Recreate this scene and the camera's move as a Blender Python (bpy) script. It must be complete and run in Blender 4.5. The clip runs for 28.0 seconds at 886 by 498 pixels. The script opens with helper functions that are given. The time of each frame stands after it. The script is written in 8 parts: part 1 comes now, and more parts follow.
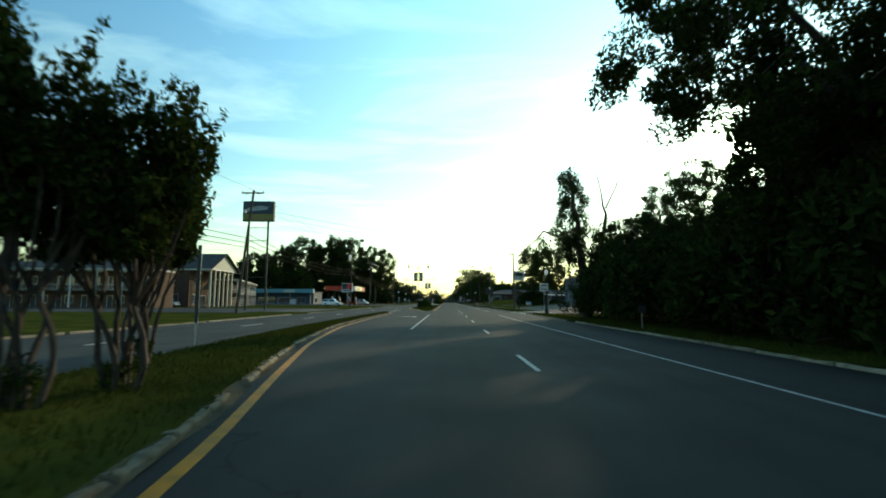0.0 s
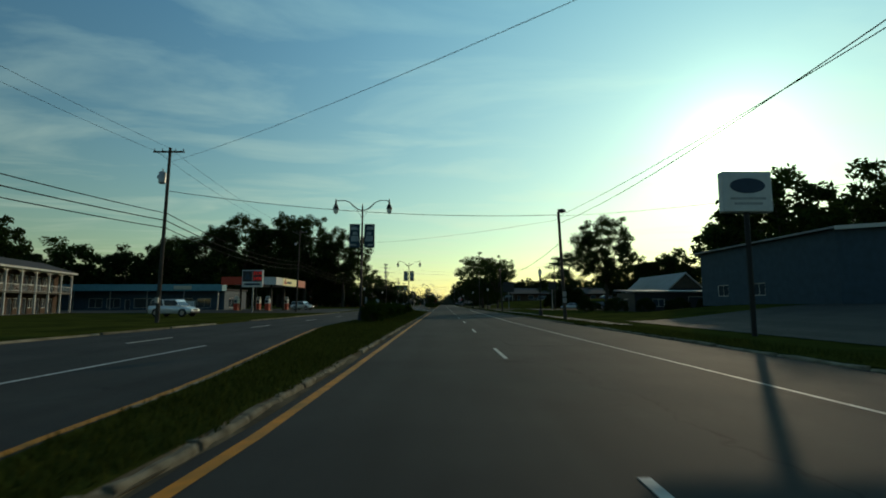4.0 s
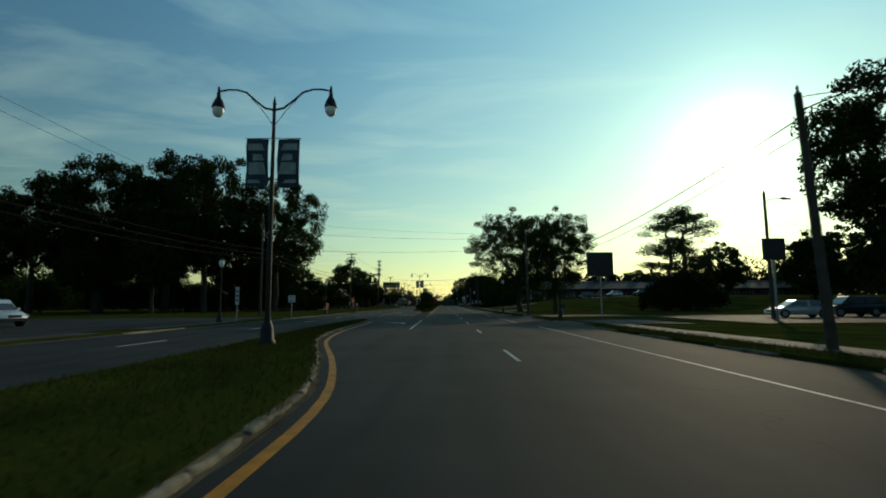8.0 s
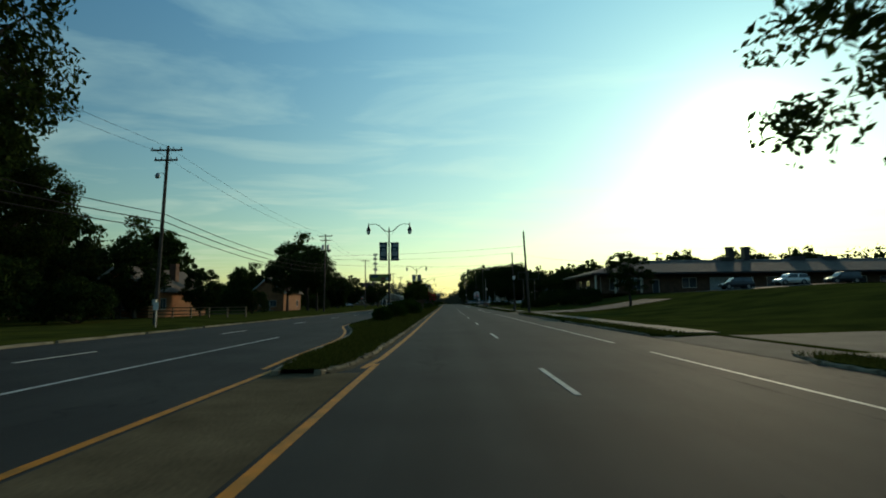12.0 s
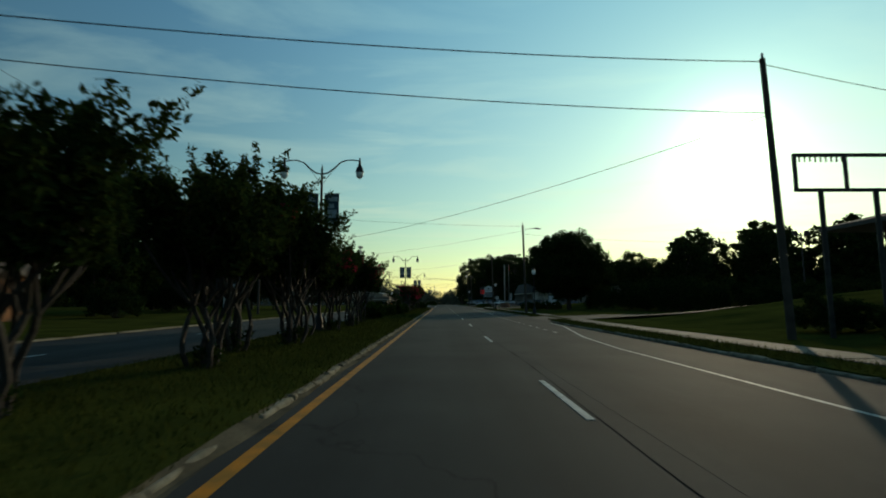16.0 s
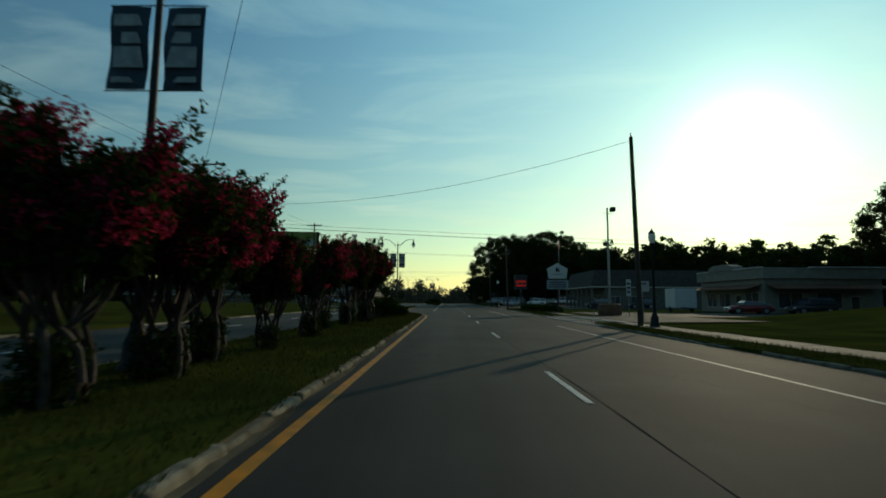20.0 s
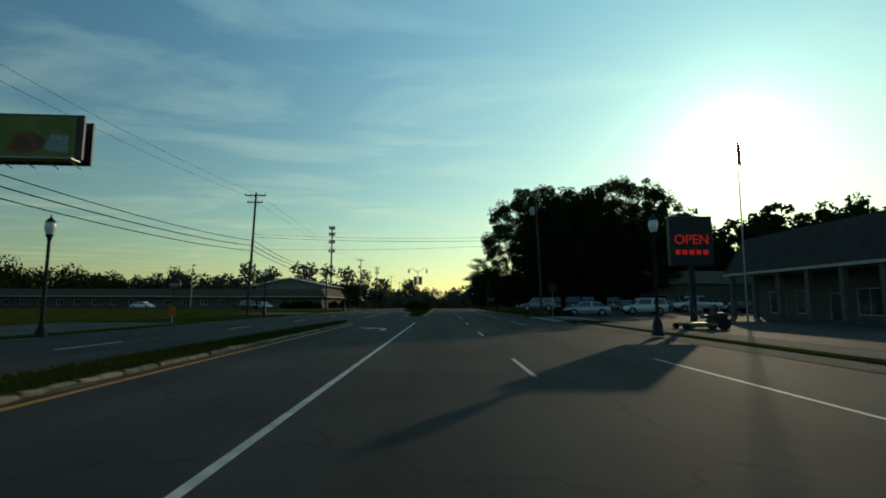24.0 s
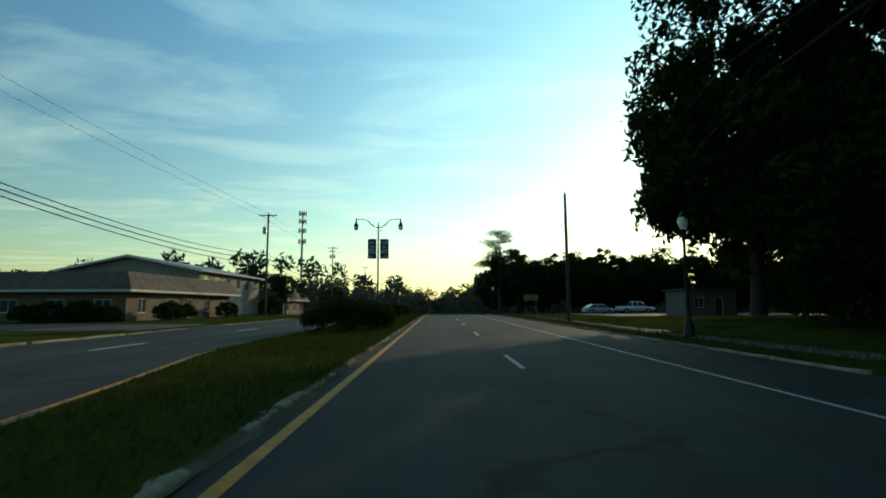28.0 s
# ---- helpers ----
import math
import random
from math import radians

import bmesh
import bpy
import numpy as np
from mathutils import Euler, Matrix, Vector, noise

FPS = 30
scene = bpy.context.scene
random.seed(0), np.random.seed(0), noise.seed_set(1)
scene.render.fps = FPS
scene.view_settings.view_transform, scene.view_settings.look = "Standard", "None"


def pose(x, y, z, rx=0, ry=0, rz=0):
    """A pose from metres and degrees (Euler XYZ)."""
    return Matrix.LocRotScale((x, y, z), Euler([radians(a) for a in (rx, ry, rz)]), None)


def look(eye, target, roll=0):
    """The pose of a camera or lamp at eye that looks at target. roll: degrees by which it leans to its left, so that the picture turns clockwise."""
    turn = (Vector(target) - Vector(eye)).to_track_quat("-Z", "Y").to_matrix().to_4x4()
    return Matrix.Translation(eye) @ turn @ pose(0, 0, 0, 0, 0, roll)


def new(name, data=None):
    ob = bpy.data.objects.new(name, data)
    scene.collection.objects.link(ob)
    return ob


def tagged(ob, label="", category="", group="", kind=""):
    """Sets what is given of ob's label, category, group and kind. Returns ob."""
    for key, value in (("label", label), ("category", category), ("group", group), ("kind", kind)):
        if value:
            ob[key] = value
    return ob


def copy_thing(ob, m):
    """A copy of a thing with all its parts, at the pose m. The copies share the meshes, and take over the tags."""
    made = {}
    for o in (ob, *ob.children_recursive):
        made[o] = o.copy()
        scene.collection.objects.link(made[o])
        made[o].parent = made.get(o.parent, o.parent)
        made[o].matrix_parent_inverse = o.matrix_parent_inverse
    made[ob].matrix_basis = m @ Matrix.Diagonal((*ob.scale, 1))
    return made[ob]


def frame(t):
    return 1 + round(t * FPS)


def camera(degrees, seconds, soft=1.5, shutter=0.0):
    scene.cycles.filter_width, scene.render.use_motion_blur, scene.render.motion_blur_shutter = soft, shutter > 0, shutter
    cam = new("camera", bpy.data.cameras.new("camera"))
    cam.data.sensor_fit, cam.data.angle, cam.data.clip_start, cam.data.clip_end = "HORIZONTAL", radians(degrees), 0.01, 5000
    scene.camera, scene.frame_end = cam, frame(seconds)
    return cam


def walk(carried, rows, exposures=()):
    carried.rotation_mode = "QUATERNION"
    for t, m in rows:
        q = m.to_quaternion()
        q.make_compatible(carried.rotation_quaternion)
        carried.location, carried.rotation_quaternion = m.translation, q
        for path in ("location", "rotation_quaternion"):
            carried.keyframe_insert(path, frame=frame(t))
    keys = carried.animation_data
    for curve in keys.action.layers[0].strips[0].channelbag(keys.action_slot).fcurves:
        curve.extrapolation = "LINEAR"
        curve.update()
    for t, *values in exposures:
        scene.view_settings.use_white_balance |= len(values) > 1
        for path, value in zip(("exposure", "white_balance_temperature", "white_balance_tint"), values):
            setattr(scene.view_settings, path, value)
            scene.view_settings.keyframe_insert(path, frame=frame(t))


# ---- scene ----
cam = camera(84, 28.0, 1.8, 0.12)
PATH = [
    (0, (0.006, 5.290, 1.441, 96.081, -0.307, 0.365)),
    (0.5, (-0.019, 13.770, 1.434, 96.212, -0.297, 0.267)),
    (1, (-0.016, 22.263, 1.429, 96.208, -0.077, 0.041)),
    (1.5, (0.009, 30.815, 1.430, 96.172, -0.015, -0.320)),
    (2, (0.079, 39.475, 1.433, 96.235, 0.098, -0.476)),
    (2.5, (0.151, 48.268, 1.441, 96.183, 0.152, -0.435)),
    (3, (0.211, 57.093, 1.449, 96.261, -0.001, -0.389)),
    (3.5, (0.270, 65.861, 1.457, 96.304, 0.032, -0.251)),
    (5.5, (0.158, 100.809, 1.450, 96.418, -0.094, 0.601)),
    (6, (0.071, 109.827, 1.443, 96.497, 0.016, 0.676)),
    (6.5, (-0.009, 118.917, 1.437, 96.533, 0.138, 0.581)),
    (7, (-0.033, 128.166, 1.432, 96.457, 0.199, 0.408)),
    (7.5, (-0.013, 137.659, 1.429, 96.461, 0.302, 0.131)),
    (8, (0.054, 147.389, 1.424, 96.390, 0.351, -0.073)),
    (8.5, (0.050, 157.192, 1.423, 96.362, 0.216, -0.051)),
    (9, (-0.038, 166.814, 1.420, 96.385, 0.157, 0.029)),
    (9.5, (0.030, 176.185, 1.427, 96.544, -0.046, 0.005)),
    (10, (-0.004, 185.661, 1.429, 96.498, 0.427, 0.208)),
    (10.5, (-0.038, 195.228, 1.431, 96.477, 0.771, 0.358)),
    (11, (-0.063, 204.826, 1.437, 96.334, 0.833, 0.451)),
    (11.5, (0.013, 214.390, 1.440, 96.180, 0.795, 0.437)),
    (12, (-0.060, 223.996, 1.449, 96.185, 0.677, 0.411)),
    (12.5, (-0.120, 233.455, 1.469, 96.234, 0.623, 0.370)),
    (14.5, (-0.051, 270.403, 1.482, 95.917, 0.367, -0.203)),
    (15, (-0.030, 279.444, 1.492, 95.916, 0.298, -0.375)),
    (15.5, (0.047, 288.481, 1.471, 95.896, 0.479, -0.368)),
    (16, (0.100, 297.508, 1.465, 96.155, 0.240, -0.183)),
    (16.5, (0.105, 306.552, 1.475, 96.165, 0.058, 0.233)),
    (17, (-0.035, 315.407, 1.473, 96.176, -0.192, 0.379)),
    (17.5, (-0.188, 324.234, 1.477, 96.184, -0.418, 0.414)),
    (18, (-0.277, 333.079, 1.477, 96.178, -0.740, 0.306)),
    (18.5, (-0.280, 341.977, 1.461, 96.202, -0.693, 0.350)),
    (19, (-0.152, 350.930, 1.448, 96.317, -0.805, 0.397)),
    (19.5, (-0.016, 359.885, 1.440, 96.295, -0.560, 0.514)),
    (20, (-0.066, 368.710, 1.430, 95.922, -0.389, 0.442)),
    (20.5, (-0.144, 377.523, 1.439, 95.876, -0.223, 0.611)),
    (21, (-0.064, 386.224, 1.463, 96.046, -0.223, -0.235)),
    (21.5, (0.031, 394.829, 1.459, 96.033, -0.160, -0.425)),
    (23.5, (0.209, 429.416, 1.414, 96.219, 0.313, -0.144)),
    (24, (0.149, 438.037, 1.409, 96.304, -0.144, -0.119)),
    (24.5, (0.063, 446.641, 1.428, 96.507, -0.023, -0.106)),
    (25, (0.083, 455.221, 1.438, 96.435, 0.259, -0.128)),
    (25.5, (0.015, 463.868, 1.455, 96.714, 0.343, -0.311)),
    (26, (0.060, 472.701, 1.452, 96.792, 0.496, -0.331)),
    (26.5, (0.087, 481.622, 1.443, 96.836, 0.475, -0.360)),
    (27, (0.115, 490.534, 1.435, 96.822, 0.540, -0.414)),
    (27.5, (0.051, 499.476, 1.435, 96.667, 0.652, -0.457)),
    (28, (0.026, 508.475, 1.429, 96.509, 0.249, -0.625)),
]
EXPO = [(t, e + 0.30, 7350, 10) for t, e in ((0.0, 1.2), (0.7, 0.7), (1.3, 0.3), (2.0, 0.08), (3.0, -0.1), (5.5, -0.13), (9.0, -0.1), (9.6, 0.05), (10.3, 0.35), (11.0, 0.55), (11.6, 0.4), (12.2, 0.0), (15.0, -0.18), (18.4, -0.1), (19.0, 0.0), (19.6, -0.08), (21.5, -0.13), (24.4, -0.08), (25.0, 0.08), (25.5, 0.28), (26.0, 0.45), (27.0, 0.6), (28.0, 0.58))]
walk(cam, [(t, pose(*p)) for t, p in PATH], EXPO)

# ---- world, sun ----
SUN_EL, SUN_AZ = radians(15.3), radians(31.5)
SUN_DIR = Vector((math.sin(SUN_AZ) * math.cos(SUN_EL), math.cos(SUN_AZ) * math.cos(SUN_EL), math.sin(SUN_EL)))


def make_world():
    w = bpy.data.worlds.new("sky")
    scene.world = w
    w.use_nodes = True
    nt = w.node_tree
    N, L = nt.nodes, nt.links
    bg = N["Background"]
    sky = N.new("ShaderNodeTexSky")
    sky.sky_type = "NISHITA"
    sky.sun_disc = False
    sky.sun_elevation, sky.sun_rotation = SUN_EL, SUN_AZ
    sky.air_density, sky.dust_density, sky.ozone_density = 1.3, 0.25, 2.4
    tc = N.new("ShaderNodeTexCoord")
    sep = N.new("ShaderNodeSeparateXYZ")
    L.new(tc.outputs["Generated"], sep.inputs[0])

    def m(op, a, b=None, c=None):
        n = N.new("ShaderNodeMath")
        n.operation = op
        for i, v in enumerate((a, b, c)):
            if v is None:
                continue
            if isinstance(v, (int, float)):
                n.inputs[i].default_value = v
            else:
                L.new(v, n.inputs[i])
        return n.outputs[0]
    # thin high clouds on a plane overhead
    zz = m("MAXIMUM", sep.outputs[2], 0.03)
    cx, cy = m("DIVIDE", sep.outputs[0], zz), m("DIVIDE", sep.outputs[1], zz)
    comb = N.new("ShaderNodeCombineXYZ")
    L.new(m("MULTIPLY", cx, 0.42), comb.inputs[0])
    L.new(m("MULTIPLY", cy, 0.8), comb.inputs[1])
    no = N.new("ShaderNodeTexNoise")
    no.inputs["Scale"].default_value, no.inputs["Detail"].default_value, no.inputs["Roughness"].default_value = 1.6, 7, 0.55
    no.inputs["Distortion"].default_value = 0.5
    L.new(comb.outputs[0], no.inputs["Vector"])
    ramp = N.new("ShaderNodeValToRGB")
    ramp.color_ramp.elements[0].position, ramp.color_ramp.elements[1].position = 0.48, 0.80
    L.new(no.outputs[0], ramp.inputs[0])
    cl = m("MULTIPLY", ramp.outputs[0], 0.5)
    mix = N.new("ShaderNodeMix")
    mix.data_type = "RGBA"
    mix.inputs["B"].default_value = CLOUD
    L.new(cl, mix.inputs["Factor"])
    L.new(sky.outputs[0], mix.inputs["A"])
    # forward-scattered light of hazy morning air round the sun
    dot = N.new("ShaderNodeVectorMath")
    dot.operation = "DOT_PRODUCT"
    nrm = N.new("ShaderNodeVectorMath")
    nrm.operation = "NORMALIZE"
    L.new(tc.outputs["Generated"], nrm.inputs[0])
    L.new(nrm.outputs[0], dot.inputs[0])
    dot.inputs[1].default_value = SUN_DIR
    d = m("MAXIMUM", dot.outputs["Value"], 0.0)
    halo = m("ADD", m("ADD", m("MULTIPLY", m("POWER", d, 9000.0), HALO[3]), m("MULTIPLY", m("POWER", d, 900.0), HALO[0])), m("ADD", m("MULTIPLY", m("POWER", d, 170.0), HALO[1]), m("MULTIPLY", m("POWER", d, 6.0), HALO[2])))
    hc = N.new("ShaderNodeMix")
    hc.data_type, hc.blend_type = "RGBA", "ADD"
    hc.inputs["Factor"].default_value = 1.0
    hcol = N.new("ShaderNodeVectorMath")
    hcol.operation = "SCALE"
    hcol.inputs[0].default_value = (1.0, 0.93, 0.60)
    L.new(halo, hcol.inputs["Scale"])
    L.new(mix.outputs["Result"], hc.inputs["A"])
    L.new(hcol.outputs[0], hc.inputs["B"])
    # the air's colour: tint by height over the horizon
    gr = N.new("ShaderNodeValToRGB")
    e = gr.color_ramp.elements
    e[0].position, e[0].color = 0.0, HORIZON_TINT
    e[1].position, e[1].color = 0.55, ZENITH_TINT
    L.new(m("MAXIMUM", sep.outputs[2], 0.0), gr.inputs[0])
    tint = N.new("ShaderNodeMix")
    tint.data_type, tint.blend_type = "RGBA", "MULTIPLY"
    tint.inputs["Factor"].default_value = 1.0
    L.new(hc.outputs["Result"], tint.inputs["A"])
    L.new(gr.outputs[0], tint.inputs["B"])
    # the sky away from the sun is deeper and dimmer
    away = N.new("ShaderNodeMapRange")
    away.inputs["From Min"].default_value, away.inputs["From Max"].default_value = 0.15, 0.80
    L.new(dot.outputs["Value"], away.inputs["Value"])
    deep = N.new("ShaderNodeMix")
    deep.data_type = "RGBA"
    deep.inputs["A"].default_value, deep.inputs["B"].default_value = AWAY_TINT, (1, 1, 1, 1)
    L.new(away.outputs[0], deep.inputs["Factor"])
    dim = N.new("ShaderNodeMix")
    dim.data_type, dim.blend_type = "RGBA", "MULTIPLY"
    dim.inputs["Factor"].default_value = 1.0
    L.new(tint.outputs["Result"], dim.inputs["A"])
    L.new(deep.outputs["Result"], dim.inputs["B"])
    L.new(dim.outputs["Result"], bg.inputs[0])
    bg.inputs[1].default_value = SKY_STRENGTH


CLOUD = (7.6, 7.2, 6.8, 1)
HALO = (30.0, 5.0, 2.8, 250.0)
HORIZON_TINT, ZENITH_TINT = (0.73, 0.86, 0.68, 1), (0.47, 0.92, 1.02, 1)
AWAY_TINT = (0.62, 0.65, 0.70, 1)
SKY_STRENGTH = 0.109
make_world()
sun = new("sun", bpy.data.lights.new("sun", "SUN"))
sun.data.energy, sun.data.angle, sun.data.color = 1.1, radians(0.6), (1.0, 0.86, 0.62)
sun.matrix_world = look(SUN_DIR * 300, (0, 0, 0))


# ---- materials ----
def material(name, base, rough=0.7, metal=0.0, var=0.25, scale=6.0, fine=40.0, bump=0.15, second=None, spec=0.28, per_piece=0.0, emit=0.0, coat=0.0, matte=False):
    """A surface with two scales of colour variation, relief at two scales and, if asked, a tone of its own for every piece."""
    mt = bpy.data.materials.new(name)
    mt.use_nodes = True
    nt = mt.node_tree
    N, L = nt.nodes, nt.links
    p = N["Principled BSDF"]
    p.inputs["Roughness"].default_value, p.inputs["Metallic"].default_value = rough, metal
    p.inputs["Specular IOR Level"].default_value = spec
    p.inputs["Coat Weight"].default_value = coat
    tc = N.new("ShaderNodeTexCoord")
    big, small = N.new("ShaderNodeTexNoise"), N.new("ShaderNodeTexNoise")
    for n, s, dt in ((big, scale, 5), (small, fine, 3)):
        n.inputs["Scale"].default_value, n.inputs["Detail"].default_value = s, dt
        L.new(tc.outputs["Object"], n.inputs["Vector"])
    b = Vector(base[:3])
    s2 = Vector(second[:3]) if second else b * (1 - var)
    ramp = N.new("ShaderNodeValToRGB")
    e = ramp.color_ramp.elements
    e[0].position, e[0].color = 0.32, (*s2, 1)
    e[1].position, e[1].color = 0.68, (*b, 1)
    L.new(big.outputs[0], ramp.inputs[0])
    hsv = N.new("ShaderNodeHueSaturation")
    L.new(ramp.outputs[0], hsv.inputs["Color"])
    val = N.new("ShaderNodeMapRange")
    val.inputs["To Min"].default_value, val.inputs["To Max"].default_value = 1 - var * 0.7, 1 + var * 0.7
    L.new(small.outputs[0], val.inputs["Value"])
    out = val.outputs[0]
    if per_piece:
        oi = N.new("ShaderNodeObjectInfo")
        r = N.new("ShaderNodeMapRange")
        r.inputs["To Min"].default_value, r.inputs["To Max"].default_value = 1 - per_piece, 1 + per_piece
        L.new(oi.outputs["Random"], r.inputs["Value"])
        mu = N.new("ShaderNodeMath")
        mu.operation = "MULTIPLY"
        L.new(out, mu.inputs[0])
        L.new(r.outputs[0], mu.inputs[1])
        out = mu.outputs[0]
    L.new(out, hsv.inputs["Value"])
    L.new(hsv.outputs[0], p.inputs["Base Color"])
    if bump:
        bp = N.new("ShaderNodeBump")
        bp.inputs["Strength"].default_value, bp.inputs["Distance"].default_value = bump, 0.02
        L.new(small.outputs[0], bp.inputs["Height"])
        L.new(bp.outputs[0], p.inputs["Normal"])
    if matte:
        df = N.new("ShaderNodeBsdfDiffuse")
        L.new(hsv.outputs[0], df.inputs["Color"])
        if bump:
            L.new(bp.outputs[0], df.inputs["Normal"])
        L.new(df.outputs[0], N["Material Output"].inputs[0])
    if emit:
        p.inputs["Emission Color"].default_value = (*b, 1)
        p.inputs["Emission Strength"].default_value = emit
    return mt


def leaf_material(name, dark, light, trans=0.35):
    mt = bpy.data.materials.new(name)
    mt.use_nodes = True
    nt = mt.node_tree
    N, L = nt.nodes, nt.links
    out = N["Material Output"]
    N.remove(N["Principled BSDF"])
    geo = N.new("ShaderNodeNewGeometry")
    ramp = N.new("ShaderNodeValToRGB")
    e = ramp.color_ramp.elements
    e[0].color, e[1].color = (*dark, 1), (*light, 1)
    L.new(geo.outputs["Random Per Island"], ramp.inputs[0])
    tr = N.new("ShaderNodeBsdfTranslucent")
    L.new(ramp.outputs[0], tr.inputs[0])
    mix = N.new("ShaderNodeMixShader")
    mix.inputs[0].default_value = trans
    df = N.new("ShaderNodeBsdfDiffuse")
    L.new(ramp.outputs[0], df.inputs[0])
    L.new(df.outputs[0], mix.inputs[1])
    L.new(tr.outputs[0], mix.inputs[2])
    L.new(mix.outputs[0], out.inputs[0])
    return mt


def glass_material(name, tint=(0.05, 0.06, 0.07), rough=0.04):
    mt = bpy.data.materials.new(name)
    mt.use_nodes = True
    p = mt.node_tree.nodes["Principled BSDF"]
    p.inputs["Base Color"].default_value = (*tint, 1)
    p.inputs["Roughness"].default_value, p.inputs["Specular IOR Level"].default_value = rough, 0.8
    return mt


def asphalt_material(name, base, patch):
    """Worn asphalt: aggregate grain, wheel-path wear along the road, old patches and sealed cracks."""
    mt = material(name, base, 0.82, var=0.18, scale=0.35, fine=90, bump=0.35, second=patch, spec=0.07)
    nt = mt.node_tree
    N, L = nt.nodes, nt.links
    p = N["Principled BSDF"]
    tc = N.new("ShaderNodeTexCoord")
    mp = N.new("ShaderNodeMapping")
    mp.inputs["Scale"].default_value = (0.75, 0.012, 1)
    L.new(tc.outputs["Object"], mp.inputs["Vector"])
    st = N.new("ShaderNodeTexNoise")
    st.inputs["Scale"].default_value, st.inputs["Detail"].default_value = 1.0, 4
    L.new(mp.outputs[0], st.inputs["Vector"])
    r = N.new("ShaderNodeMapRange")
    r.inputs["From Min"].default_value, r.inputs["From Max"].default_value = 0.3, 0.7
    r.inputs["To Min"].default_value, r.inputs["To Max"].default_value = 0.78, 1.22
    L.new(st.outputs[0], r.inputs["Value"])
    vo = N.new("ShaderNodeTexVoronoi")
    vo.feature = "DISTANCE_TO_EDGE"
    vo.inputs["Scale"].default_value = 0.09
    nz = N.new("ShaderNodeTexNoise")
    nz.inputs["Scale"].default_value, nz.inputs["Detail"].default_value = 0.8, 5
    L.new(tc.outputs["Object"], nz.inputs["Vector"])
    add = N.new("ShaderNodeVectorMath")
    add.operation = "MULTIPLY_ADD"
    L.new(nz.outputs["Color"], add.inputs[0])
    add.inputs[1].default_value = (2.4, 2.4, 0)
    L.new(tc.outputs["Object"], add.inputs[2])
    L.new(add.outputs[0], vo.inputs["Vector"])
    cr = N.new("ShaderNodeMapRange")
    cr.inputs["From Min"].default_value, cr.inputs["From Max"].default_value = 0.0, 0.0035
    cr.inputs["To Min"].default_value, cr.inputs["To Max"].default_value = 0.55, 1.0
    L.new(vo.outputs["Distance"], cr.inputs["Value"])
    mu = N.new("ShaderNodeMath")
    mu.operation = "MULTIPLY"
    L.new(r.outputs[0], mu.inputs[0])
    L.new(cr.outputs[0], mu.inputs[1])
    old = p.inputs["Base Color"].links[0].from_socket
    mix = N.new("ShaderNodeVectorMath")
    mix.operation = "SCALE"
    L.new(old, mix.inputs[0])
    L.new(mu.outputs[0], mix.inputs["Scale"])
    L.new(mix.outputs[0], p.inputs["Base Color"])
    return mt


ASPHALT = asphalt_material("asphalt", (0.047, 0.046, 0.042), (0.033, 0.032, 0.030))
LOT = asphalt_material("lot_asphalt", (0.048, 0.046, 0.042), (0.033, 0.032, 0.030))
GRASS = material("grass", (0.060, 0.064, 0.013), 0.95, var=0.5, scale=0.35, fine=14, bump=0.6, second=(0.026, 0.032, 0.008), matte=True)
BLADE = leaf_material("grass_blade", (0.024, 0.034, 0.006), (0.066, 0.072, 0.016), 0.2)
CONCRETE = material("concrete", (0.125, 0.112, 0.088), 0.85, var=0.3, scale=1.2, fine=30, bump=0.3, per_piece=0.15)
KERB = material("kerb_concrete", (0.30, 0.26, 0.19), 0.95, var=0.45, scale=2.5, fine=25, bump=0.6, second=(0.12, 0.10, 0.07), per_piece=0.3, matte=True)
YELLOW = material("yellow_paint", (0.62, 0.205, 0.006), 0.7, var=0.4, scale=3, fine=60, bump=0.2, second=(0.30, 0.13, 0.012))
WHITE = material("white_paint", (0.50, 0.50, 0.46), 0.7, var=0.35, scale=3, fine=60, bump=0.2, second=(0.28, 0.28, 0.26))
OAK = leaf_material("oak_leaf", (0.009, 0.017, 0.006), (0.032, 0.050, 0.013), 0.2)
PECAN = leaf_material("pecan_leaf", (0.012, 0.025, 0.006), (0.038, 0.060, 0.014), 0.22)
SHRUB = leaf_material("shrub_leaf", (0.010, 0.022, 0.005), (0.038, 0.066, 0.012), 0.2)
MYRTLE = leaf_material("myrtle_leaf", (0.011, 0.021, 0.006), (0.042, 0.064, 0.016), 0.28)
FLOWER = leaf_material("myrtle_flower", (0.24, 0.012, 0.036), (0.46, 0.04, 0.09), 0.4)
NEEDLE = leaf_material("pine_needle", (0.014, 0.030, 0.012), (0.040, 0.065, 0.022), 0.2)
BARK = material("bark", (0.065, 0.052, 0.040), 0.95, var=0.5, scale=5, fine=24, bump=0.9)
SMOOTH_BARK = material("myrtle_bark", (0.060, 0.047, 0.038), 0.8, var=0.4, scale=7, fine=30, bump=0.3, second=(0.028, 0.022, 0.018))
POLE_WOOD = material("weathered_pole_wood", (0.075, 0.060, 0.048), 0.92, var=0.4, scale=2, fine=45, bump=0.5)
BLACK_METAL = material("black_painted_metal", (0.010, 0.011, 0.012), 0.55, 0.0, var=0.2, scale=8, bump=0.05)
STEEL = material("galvanised_steel", (0.33, 0.34, 0.35), 0.45, 0.85, var=0.25, scale=5, bump=0.05)
DARK_STEEL = material("weathered_dark_steel", (0.055, 0.052, 0.048), 0.7, 0.3, var=0.4, scale=4, fine=30, bump=0.15)
WIRE = material("wire_sheath", (0.012, 0.012, 0.013), 0.9, var=0.1, bump=0.0, spec=0.1)
